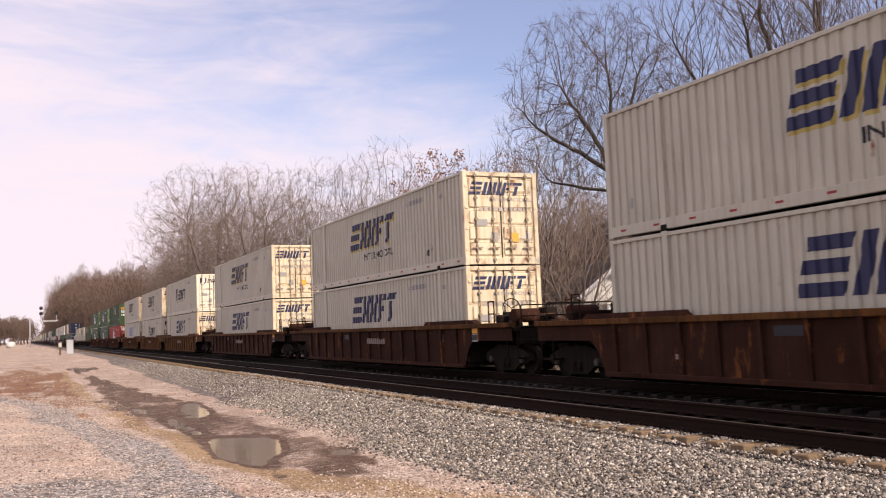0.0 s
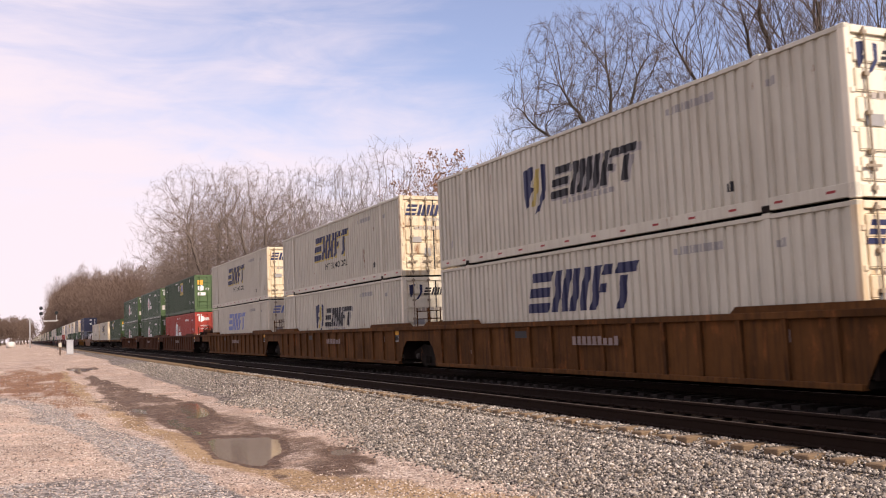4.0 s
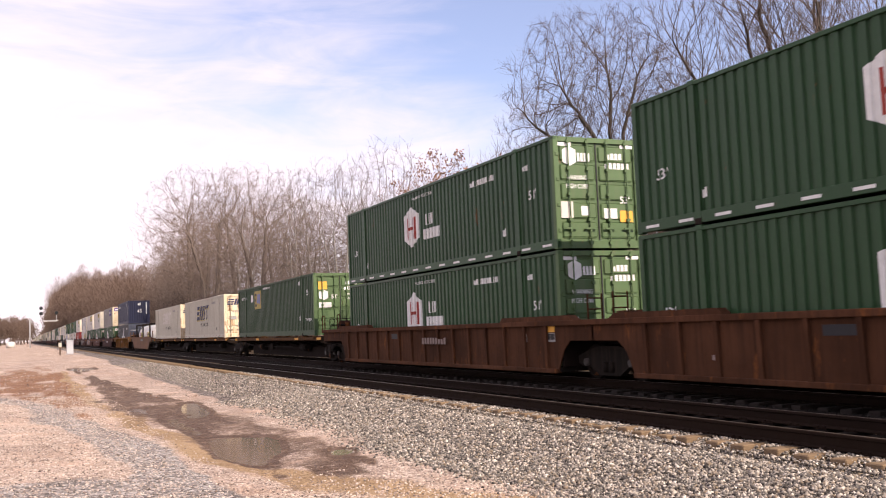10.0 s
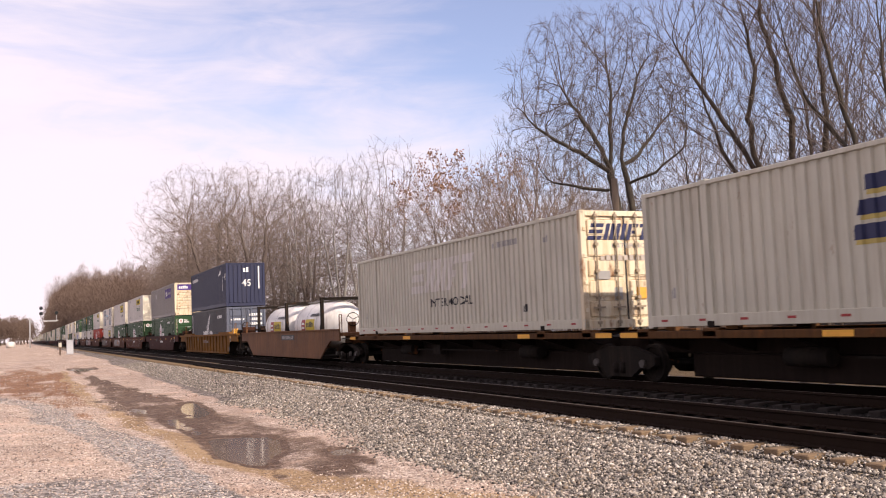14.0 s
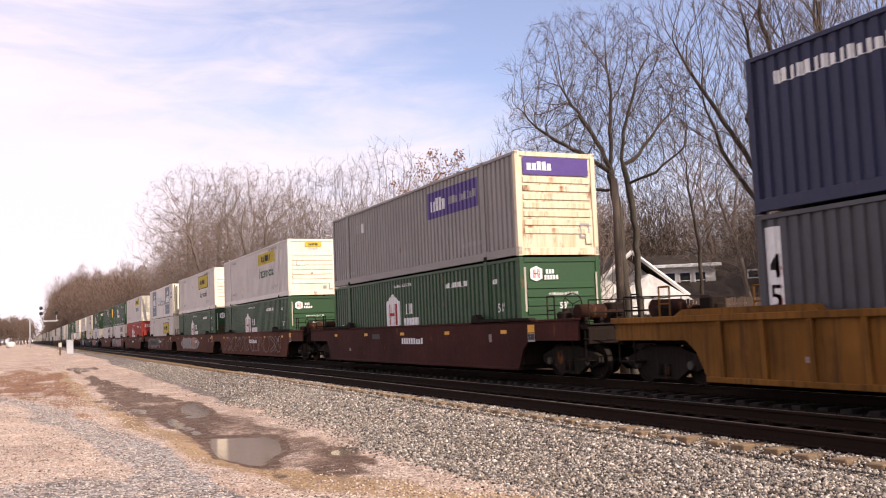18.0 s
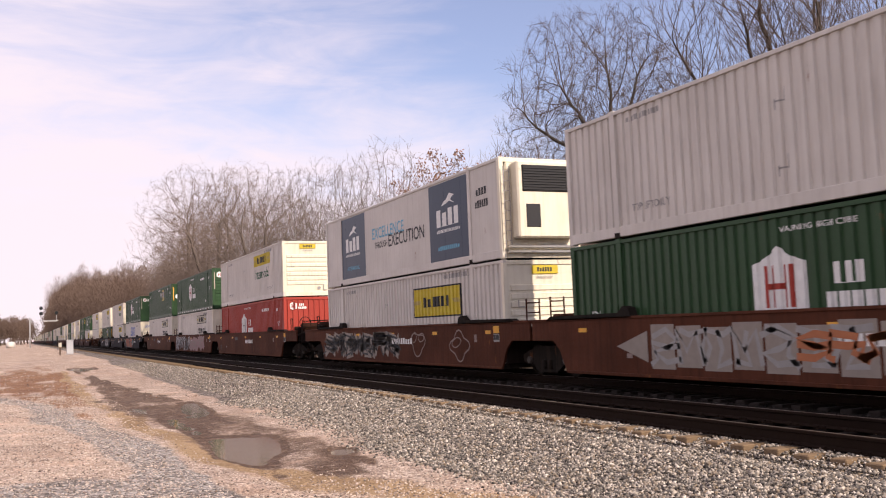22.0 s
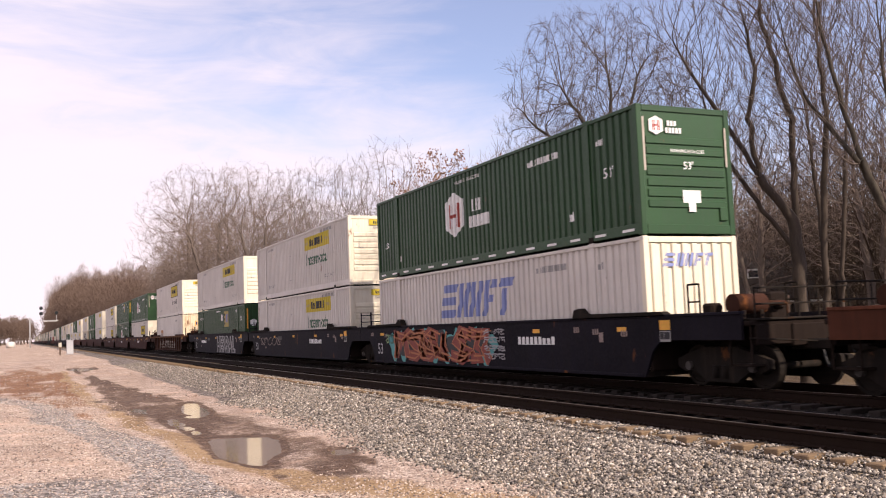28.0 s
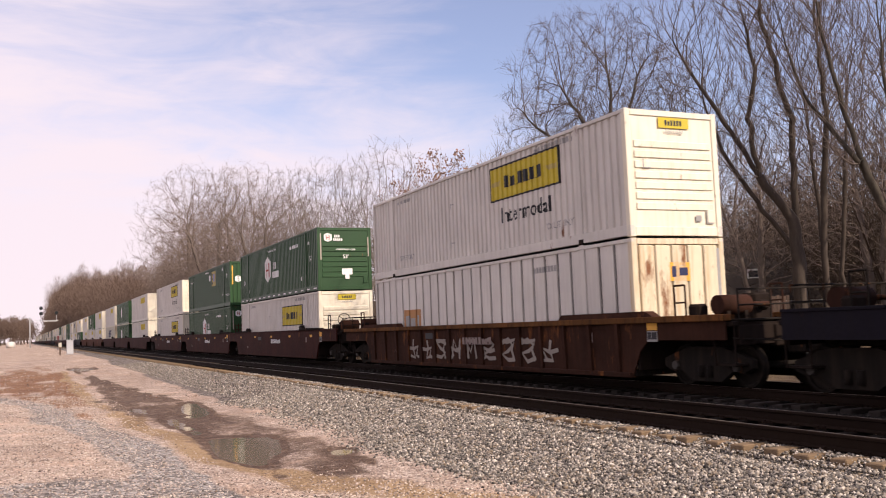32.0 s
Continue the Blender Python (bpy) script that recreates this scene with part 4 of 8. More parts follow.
# end marks on the -y end: (name, build, material, x, z, label)
E_CRM = [("wordmark", lambda: swoosh_logo(0.40), M_NAVY, -0.15, 2.36, "slanted dark blue wordmark blocks"),
           ("lettering", lambda: text_bm("INTERMODAL", 0.11, 1.5), M_GREY, 0.35, 2.02, "small serif lettering"),
           ("serial_number", lambda: bars_bm(10, 1.7, 0.13), M_PALEGREY, 0.1, 1.72, ""),
           ("placard", lambda: block(0.24, 0.3), M_GREY, -0.27, 0.85, ""), ("placard", lambda: block(0.32, 0.28), M_ORANGE, 0.42, 0.85, "orange placard"),
           ("placard", lambda: block(0.2, 0.32), M_YLW, 0.9, 0.86, "white placard"), ("placard", lambda: block(0.42, 0.2), M_GREY, -0.7, 1.3, "")]
E_CRM_SHIELD = [("shield_mark", lambda: merge((shield(0.5), (0, 0))), M_NAVY, -0.78, 2.36, "dark blue shield mark"), ("wordmark", lambda: swoosh_logo(0.26), M_INK, 0.12, 2.36, "slanted black wordmark blocks")] + E_CRM[2:]
E_CRM_BLUE = [("wordmark", lambda: swoosh_logo(0.40), M_FADED, -0.1, 2.36, "slanted blue wordmark blocks")] + E_CRM[1:]
E_HXMDOOR = [("emblem", lambda: hexagon(0.20, 0.26), M_WHITE, -0.82, 2.38, "white emblem plate"), ("wordmark", lambda: bars_bm(4, 0.4, 0.22, 0.3, 3), M_WHITE, -0.38, 2.36, "white wordmark bars"),
             ("serial_number", lambda: merge((bars_bm(4, 0.5, 0.16), (-0.05, 0.13)), (bars_bm(6, 0.78, 0.16), (0.02, -0.12))), M_WHITE, 0.62, 2.28, ""),
             ("lettering", lambda: merge((text_bm("WARNING", 0.12, 0.62), (0, 0.11)), (text_bm("HIGH CUBE", 0.12, 0.66), (0, -0.11))), M_WHITE, -0.62, 1.72, "white lettering"),
             ("size_mark", lambda: text_bm("53'", 0.2), M_WHITE, 0.82, 1.28, "white numerals"), ("placard", lambda: block(0.4, 0.3), M_ORANGE, 0.85, 0.85, "orange placard"),
             ("placard", lambda: block(0.36, 0.42), M_YLW, -0.95, 1.0, "white placard"), ("placard", lambda: block(0.22, 0.24), M_WHITE, -0.42, 0.98, ""), ("placard", lambda: block(0.4, 0.26), M_WHITE, 0.36, 0.92, ""),
             ("top_tape", lambda: block(0.5, 0.09), M_WHITE, -1.0, 2.68, "white tape"), ("top_tape", lambda: block(0.5, 0.09), M_WHITE, 1.0, 2.68, "white tape")]
E_GPNDOOR = [("name_panel", lambda: block(0.42, 0.36), M_ORANGE, -0.85, 2.3, "yellow name panel"), ("placard", lambda: hexagon(0.22, 0.24), M_WHITE, -0.82, 1.86, "white diamond placard"),
             ("serial_number", lambda: merge((bars_bm(5, 0.6, 0.16), (0, 0.13)), (bars_bm(6, 0.75, 0.16), (0, -0.12))), M_WHITE, 0.55, 2.28, ""),
             ("lettering", lambda: merge((text_bm("WARNING", 0.11, 0.6), (0, 0.1)), (text_bm("HIGH CUBE", 0.11, 0.64), (0, -0.1))), M_WHITE, 0.62, 1.78, "white lettering"),
             ("size_mark", lambda: text_bm("53'", 0.19), M_WHITE, -0.3, 1.78, "white numerals"), ("placard", lambda: block(0.4, 0.3), M_ORANGE, 0.8, 0.95, "orange placard"), ("placard", lambda: block(0.6, 0.24), M_WHITE, -0.75, 1.4, "")]
E_HXM = [("emblem", lambda: hexagon(0.19, 0.21), M_WHITE, -0.78, 2.42, "white emblem plate"), ("emblem_mark", lambda: h_bars(0.28), M_HXMRED, -0.78, 2.42, "red bars of the emblem"),
         ("wordmark", lambda: merge((bars_bm(3, 0.28, 0.12, 0.3, 3), (-0.04, 0.08)), (bars_bm(5, 0.46, 0.12, 0.3, 4), (0, -0.08))), M_WHITE, -0.3, 2.4, "white wordmark bars"),
         ("lettering", lambda: text_bm("WARNING HIGH CUBE", 0.08, 0.95), M_WHITE, 0.05, 1.87, "white lettering"), ("size_mark", lambda: text_bm("53'", 0.18), M_WHITE, 0.05, 1.55, "white numerals"),
         ("placard", lambda: merge((block(0.5, 0.28), (0, 0)), (block(0.2, 0.2), (0, -0.24))), M_WHITE, 0.1, 0.85, "white placard"),
         ("serial_number", lambda: block(0.055, 1.2), M_PALEGREY, -1.13, 2.0, ""), ("serial_number", lambda: block(0.05, 0.9), M_PALEGREY, 1.15, 2.0, "")]
E_YLW = [("name_panel", lambda: block(0.86, 0.24), M_YELLOW, 0.05, 2.6, "yellow name panel"), ("wordmark", lambda: bars_bm(6, 0.5, 0.12, 0.3, 8), M_INK, 0.05, 2.6, "black wordmark bars"),
        ("lettering", lambda: text_bm("Intermodal", 0.09, 0.5), M_GREY, 0.05, 2.4, "small lettering"), ("placard_outline", lambda: merge((block(0.18, 0.03, 1.0), (0, 0)), (block(0.03, 0.2), (-0.1, 0.1))), M_GREY, -0.75, 1.55, ""),
        ("placard", lambda: block(0.16, 0.14), M_GREY, 0.62, 0.42, ""), ("placard_outline", lambda: frame_bm(0.2, 0.3, 0.03), M_GREY, 0.95, 0.45, "")]
E_YLW_LOW = [("name_panel", lambda: block(1.5, 0.42), M_CRM, 0.1, 2.45, "faded name panel"), ("wordmark", lambda: bars_bm(6, 1.2, 0.24, 0.3, 8), M_INK, 0.1, 2.45, "black wordmark bars")] + E_YLW[3:]
E_PGY = [("name_panel", lambda: block(2.1, 0.5), M_PURPLE, 0.0, 2.48, "purple name panel"), ("wordmark", lambda: bars_bm(5, 0.8, 0.24, 0.25, 2), M_WHITE, -0.52, 2.48, "white wordmark bars"), ("placard_outline", lambda: frame_bm(0.3, 0.4, 0.04), M_GREY, 0.85, 0.7, "")]
E_45 = [("size_mark", lambda: text_bm("45", 0.46), M_WHITE, 0.05, 1.55, "white numerals"), ("serial_number", lambda: bars_bm(2, 0.4, 0.32), M_WHITE, 0.05, 2.42, ""), ("serial_number", lambda: block(0.09, 1.5), M_WHITE, 0.88, 1.9, "")]
E_NVY = [("small_writing", lambda: bars_bm(7, 0.9, 0.12), M_WHITE, -0.55, 2.05, ""), ("serial_number", lambda: merge((bars_bm(6, 0.9, 0.16), (0, 0.3)), (bars_bm(6, 0.8, 0.16), (0, 0)), (bars_bm(6, 0.9, 0.16), (0, -0.3))), M_WHITE, 0.65, 2.05, ""), ("placard", lambda: block(0.4, 0.5), M_ORANGE, -0.75, 1.2, "orange placard"), ("placard", lambda: block(0.45, 0.55), M_WHITE, 0.6, 0.9, "white placard")]
E_GPNW = [("name_panel", lambda: block(0.62, 0.42), M_ORANGE, 0.0, 2.12, "orange name panel"), ("wordmark", lambda: merge((block(0.12, 0.24), (-0.17, 0)), (block(0.24, 0.18), (0.1, 0))), M_NAVY, 0.0, 2.12, "dark wordmark blocks"), ("serial_number", lambda: block(0.1, 1.5), M_GREY, 1.12, 1.9, "")]
E_GPNG = [("name_panel", lambda: block(0.75, 0.5), M_ORANGE, 0.0, 2.35, "yellow name panel"), ("wordmark", lambda: merge((block(0.16, 0.3), (-0.2, 0)), (block(0.3, 0.22), (0.12, 0))), M_INK, 0.0, 2.35, "dark wordmark blocks"), ("size_mark", lambda: text_bm("53'", 0.22), M_WHITE, 0.0, 1.72, "white numerals"), ("placard", lambda: hexagon(0.2, 0.22), M_WHITE, -0.75, 1.75, "white diamond placard"), ("end_stripe", lambda: block(0.12, 1.2), M_ORANGE, -1.14, 2.0, "yellow end stripe")]

KINDS = {
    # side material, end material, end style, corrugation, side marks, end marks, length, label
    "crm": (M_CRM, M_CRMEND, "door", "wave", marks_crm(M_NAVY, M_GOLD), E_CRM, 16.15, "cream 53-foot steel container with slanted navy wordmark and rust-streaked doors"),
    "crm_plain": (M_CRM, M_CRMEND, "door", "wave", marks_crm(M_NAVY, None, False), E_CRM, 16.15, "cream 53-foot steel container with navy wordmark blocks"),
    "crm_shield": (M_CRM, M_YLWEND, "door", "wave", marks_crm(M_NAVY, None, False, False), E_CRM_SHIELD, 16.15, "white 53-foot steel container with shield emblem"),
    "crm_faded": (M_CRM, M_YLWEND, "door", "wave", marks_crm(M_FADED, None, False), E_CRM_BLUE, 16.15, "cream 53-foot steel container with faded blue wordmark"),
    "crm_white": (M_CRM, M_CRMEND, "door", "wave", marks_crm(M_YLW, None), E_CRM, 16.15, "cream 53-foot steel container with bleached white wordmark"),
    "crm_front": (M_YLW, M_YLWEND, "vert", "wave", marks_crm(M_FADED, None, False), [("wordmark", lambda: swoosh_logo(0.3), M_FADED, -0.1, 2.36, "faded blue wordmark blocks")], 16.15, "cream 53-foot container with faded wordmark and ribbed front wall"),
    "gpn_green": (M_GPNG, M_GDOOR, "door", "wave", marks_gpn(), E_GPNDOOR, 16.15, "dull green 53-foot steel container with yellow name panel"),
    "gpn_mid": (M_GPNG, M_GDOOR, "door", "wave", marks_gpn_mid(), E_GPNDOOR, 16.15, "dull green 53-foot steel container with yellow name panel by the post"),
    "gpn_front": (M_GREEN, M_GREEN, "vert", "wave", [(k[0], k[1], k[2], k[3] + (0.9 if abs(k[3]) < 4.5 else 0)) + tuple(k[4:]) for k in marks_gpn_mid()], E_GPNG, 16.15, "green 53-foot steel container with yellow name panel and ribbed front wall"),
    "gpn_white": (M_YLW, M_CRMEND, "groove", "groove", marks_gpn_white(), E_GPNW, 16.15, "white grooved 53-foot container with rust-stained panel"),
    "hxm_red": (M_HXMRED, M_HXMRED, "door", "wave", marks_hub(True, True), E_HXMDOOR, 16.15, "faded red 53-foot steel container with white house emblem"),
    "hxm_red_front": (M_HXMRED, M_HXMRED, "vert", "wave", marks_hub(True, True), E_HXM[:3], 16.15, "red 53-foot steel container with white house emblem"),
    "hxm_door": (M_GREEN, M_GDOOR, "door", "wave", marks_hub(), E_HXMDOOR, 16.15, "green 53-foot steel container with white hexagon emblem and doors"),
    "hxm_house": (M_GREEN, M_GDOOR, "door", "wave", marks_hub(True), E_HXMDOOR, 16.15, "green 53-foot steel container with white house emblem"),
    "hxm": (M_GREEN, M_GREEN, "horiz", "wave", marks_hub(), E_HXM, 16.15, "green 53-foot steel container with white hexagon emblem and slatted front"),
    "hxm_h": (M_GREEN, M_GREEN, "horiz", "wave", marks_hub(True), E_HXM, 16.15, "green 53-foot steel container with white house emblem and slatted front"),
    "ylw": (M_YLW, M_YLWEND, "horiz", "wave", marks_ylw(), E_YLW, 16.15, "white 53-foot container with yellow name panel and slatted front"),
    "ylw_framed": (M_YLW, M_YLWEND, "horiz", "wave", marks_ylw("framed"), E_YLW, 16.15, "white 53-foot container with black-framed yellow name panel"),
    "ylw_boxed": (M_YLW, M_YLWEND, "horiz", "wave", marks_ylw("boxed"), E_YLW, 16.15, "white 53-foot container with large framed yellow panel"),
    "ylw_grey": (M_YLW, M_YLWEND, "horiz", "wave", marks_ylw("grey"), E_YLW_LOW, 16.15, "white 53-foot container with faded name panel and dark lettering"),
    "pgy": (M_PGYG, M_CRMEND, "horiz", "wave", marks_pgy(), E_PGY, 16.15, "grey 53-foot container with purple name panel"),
    "rfr": (M_YLW, M_YLWEND, "reefer", "flat", marks_rfr(), [], 16.15, "white refrigerated 53-foot container with dark blue panels and cooling unit"),
    "nvy_top": (M_NVYB, M_NVYB, "vert", "wave", marks_nvy_top(), E_45, 13.72, "navy blue 45-foot steel container with white numerals"),
    "nvy_low": (M_NVYG, M_NVYEND, "door", "wave", marks_nvy_low(), E_NVY, 13.72, "slate blue 45-foot steel container with white wing emblem"),
}


def side_mark(parent, kind, L, style, k, spec):
    n, build, mat, u, z, lift, label = spec

    def make():
        bm = build()
        for v in bm.verts:
            v.co.z += z
        drape(bm, L, style, u)
        for v in bm.verts:
            v.co.x -= 0.003 * lift
        return bm
    me = shared(n + "|side|%s|%d" % (kind, k), make, mat)
    return part(n, me, None, parent, label)


def end_mark(parent, kind, L, k, spec, y):
    n, build, mat, x, z, label = spec

    def make():
        bm = build()
        for v in bm.verts:
            v.co = (v.co.x + x, y - 0.0015 * (k % 3), v.co.z + z)
        return bm
    return part(n, shared(n + "|end|%s|%d" % (kind, k), make, mat), None, parent, label)


def rods(x):
    """A lock rod with its guides and handle on a door."""
    bm = bmesh.new()
    return tube(bm, (x, -0.045, 0.10), (x, -0.045, 2.80), 0.019, sides=6)


def container(kind, near=True):
    """A container with its near end at y = -L/2, bottom at z = 0; its marks lie on the -x side."""
    side, end, ends, style, marks, emarks, L, label = KINDS[kind]
    c = thing("shipping_container", label, "container", "containers on the train")
    h = L / 2
    for s, nm in ((-1, "side_wall"), (1, "side_wall")):
        if s < 0 or near:
            part(nm, shared("side_wall|%s|%s|%d" % (style, L, s), lambda: side_bm(L, style, s), side), None, c)
    fr = side
    for s in ((-1, 1) if near else (-1,)):
        part("bottom_rail", shared("bottom_rail|%s|%d" % (L, s), lambda: boxes(tuple(sorted((s * HALF, s * (HALF - 0.12)))) + (-h, h, 0.03, 0.262), bevel=0.008), fr), None, c)
        part("top_rail", shared("top_rail|%s|%d" % (L, s), lambda: boxes(tuple(sorted((s * HALF, s * (HALF - 0.1)))) + (-h, h, 2.79, 2.875), bevel=0.008), fr), None, c)
    part("roof", shared("roof|%s" % L, lambda: boxes((-HALF + 0.05, HALF - 0.05, -h + 0.03, h - 0.03, 2.80, 2.86)), fr), None, c)
    if near:
        part("floor", shared("floor|%s" % L, lambda: boxes((-HALF + 0.1, HALF - 0.1, -h + 0.03, h - 0.03, 0.08, 0.20)), M_BLACK), None, c)
    for s in (-1, 1):
        for e in (-1, 1):
            if near or (s < 0 and e < 0):
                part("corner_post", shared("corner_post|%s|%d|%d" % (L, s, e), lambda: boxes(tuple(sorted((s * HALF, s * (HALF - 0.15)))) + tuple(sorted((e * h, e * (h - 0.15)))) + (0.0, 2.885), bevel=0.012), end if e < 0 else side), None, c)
    if L > 15 and near:
        for s in (-1, 1):
            for e in (-1, 1):
                if s < 0 or near:
                    part("lift_post", shared("lift_post|%d|%d" % (s, e), lambda: boxes(tuple(sorted((s * (HALF + 0.006), s * (HALF - 0.06)))) + (e * 6.1 - 0.09, e * 6.1 + 0.09, 0.0, 2.87), tuple(sorted((s * (HALF + 0.012), s * (HALF - 0.16)))) + (e * 6.1 - 0.1, e * 6.1 + 0.1, 2.80, 2.90), bevel=0.008), fr), None, c)
                    part("corner_casting", shared("casting|%d|%d" % (s, e), lambda: boxes(tuple(sorted((s * (HALF + 0.012), s * (HALF - 0.16)))) + (e * 6.1 - 0.1, e * 6.1 + 0.1, 0.0, 0.13), bevel=0.01), M_TRUCK), None, c, "dark steel corner casting")
    y = -h
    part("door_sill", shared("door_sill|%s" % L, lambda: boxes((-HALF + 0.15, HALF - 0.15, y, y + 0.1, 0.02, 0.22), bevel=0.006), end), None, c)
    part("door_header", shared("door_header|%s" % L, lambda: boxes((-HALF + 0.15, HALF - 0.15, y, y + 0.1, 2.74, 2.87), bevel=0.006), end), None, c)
    if near:
        part("rear_wall", shared("rear_wall|%s" % L, lambda: boxes((-HALF + 0.14, HALF - 0.14, h - 0.06, h - 0.02, 0.1, 2.82)), side), None, c)
    # Black strips laid in the grooves stand in for the shade there.
    if style == "groove" and near:
        def groove_strips():
            bm, pts = bmesh.new(), wave(L, style)
            for (a, d), (b, e) in zip(pts, pts[1:]):
                if d > 0.1 and e > 0.1:
                    box(bm, -HALF + 0.075, -HALF + 0.152, a + 0.002, b - 0.002, 0.27, 2.79)
            return bm
        part("seam_strip", shared("seam_strip|%s" % L, groove_strips, M_BLACK), None, c, "dark strips between the panels")["kind"] = "stuff"
    if ends == "door":
        for s in (-1, 1):
            def leaf():
                a, b = (s * 0.02, s * (HALF - 0.15))
                a, b = min(a, b), max(a, b)
                return boxes((a, b, y + 0.05, y + 0.09, 0.22, 2.74))
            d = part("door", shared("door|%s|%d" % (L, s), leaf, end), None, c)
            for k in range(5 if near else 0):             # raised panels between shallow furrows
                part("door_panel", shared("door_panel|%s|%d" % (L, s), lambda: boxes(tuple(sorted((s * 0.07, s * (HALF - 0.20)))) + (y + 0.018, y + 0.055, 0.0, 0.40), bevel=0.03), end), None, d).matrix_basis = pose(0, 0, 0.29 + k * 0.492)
            for k in range(4 if near else 0):             # hinges on the outer edge
                part("hinge", shared("hinge|%s|%d" % (L, s), lambda: boxes((s * (HALF - 0.10) - 0.05, s * (HALF - 0.10) + 0.05, y - 0.02, y + 0.05, 0, 0.10), bevel=0.01), end), None, d).matrix_basis = pose(0, 0, 0.42 + k * 0.65)
            rodm = M_RODS if end in (M_CRMEND, M_YLWEND) else end
            for x in ((0.30, 0.88) if near else ()):
                part("lock_rod", shared("lock_rod|%s|%d|%s" % (L, s, x), lambda: _rod(s * x, y), rodm), None, d, "weathered steel lock rod")
                part("door_handle", shared("door_handle|%s|%d|%s" % (L, s, x), lambda: boxes((s * x - 0.17, s * x + 0.17, y - 0.055, y - 0.03, 0.50, 0.545), (s * x - 0.03, s * x + 0.03, y - 0.05, y + 0.03, 0.44, 0.60)), rodm), None, d, "weathered steel handle")
            part("door_seal", shared("seal|%s|%d" % (L, s), lambda: boxes(tuple(sorted((0.0, s * 0.018))) + (y + 0.03, y + 0.07, 0.22, 2.74)), M_BLACK), None, d, "black rubber seal")
        ym = y + 0.016
    elif ends == "horiz":
        def wall():
            return boxes((-HALF + 0.15, HALF - 0.15, y + 0.03, y + 0.08, 0.22, 2.74))
        e = part("front_wall", shared("front_wall|horiz|%s" % L, wall, end), None, c)
        if near:
            for k in range(7):                            # horizontal ribs
                part("rib", shared("wall_rib|%s" % L, lambda: boxes((-HALF + 0.22, HALF - 0.22, y, y + 0.035, 0.0, 0.165), bevel=0.014), end), None, e).matrix_basis = pose(0, 0, 0.60 + k * 0.235)
            part("ladder_plate", shared("ladder_plate", lambda: boxes((HALF - 0.42, HALF - 0.22, y - 0.012, y + 0.03, 0.32, 0.62), bevel=0.01), end), None, e)
        ym = y - 0.004
    elif ends in ("vert", "groove"):
        def wall():
            return boxes((-HALF + 0.15, HALF - 0.15, y + 0.05, y + 0.09, 0.22, 2.74))
        e = part("front_wall", shared("front_wall|%s|%s" % (ends, L), wall, end), None, c)
        n = 8 if ends == "vert" else 5
        p = (CW - 0.34) / n
        for k in range(n if near else 0):
            part("rib", shared("wall_rib|%s|%s" % (ends, L), lambda: boxes((0.03, p - (0.09 if ends == "vert" else 0.03), y + 0.005, y + 0.055, 0.24, 2.72), bevel=0.02), end), None, e).matrix_basis = pose(-HALF + 0.17 + k * p, 0, 0)
        ym = y + 0.005
    else:
        reefer_unit(c, y, end)
        ym = y
    if style == "wave" and L > 15 and near and side in (M_CRM,):
        for k in range(14):                               # reflective tape along the bottom rail
            yk = -h + 0.5 + k * 1.16
            tp = part("reflective_tape", shared("reflective_tape", lambda: boxes((-HALF - 0.004, -HALF - 0.001, -0.10, 0.10, 0.13, 0.175)), M_RED), None, c, "red reflective tape")
            tp.matrix_basis = pose(0, yk, 0)
    if side in (M_GREEN,) and ends == "horiz" or kind == "hxm_door":
        for k in range(15):
            tp = part("reflective_tape", shared("reflective_tape|w", lambda: boxes((-HALF - 0.004, -HALF - 0.001, -0.22, 0.22, 0.10, 0.16)), M_WHITE), None, c, "white reflective tape")
            tp.matrix_basis = pose(0, -h + 0.5 + k * 1.08, 0)
    if near:
        for k, spec in enumerate(marks):
            side_mark(c, kind, L, style, k, spec)
        for k, spec in enumerate(emarks):
            end_mark(c, kind, L, k, spec, ym)
    else:
        for k, spec in enumerate(marks[:1]):
            side_mark(c, kind, L, style, k, spec)
    return c


M_RODS = paint("lock_rod_steel", (0.30, 0.24, 0.17), 0.5, 0.25, 0.55, (0.12, 0.08, 0.05))


def _rod(x, y):
    bm = tube(bmesh.new(), (x, y - 0.028, 0.06), (x, y - 0.028, 2.84), 0.02, sides=6)
    for z in (0.16, 0.75, 1.4, 2.05, 2.75):
        box(bm, x - 0.05, x + 0.05, y - 0.05, y + 0.03, z - 0.035, z + 0.035)
    return bm


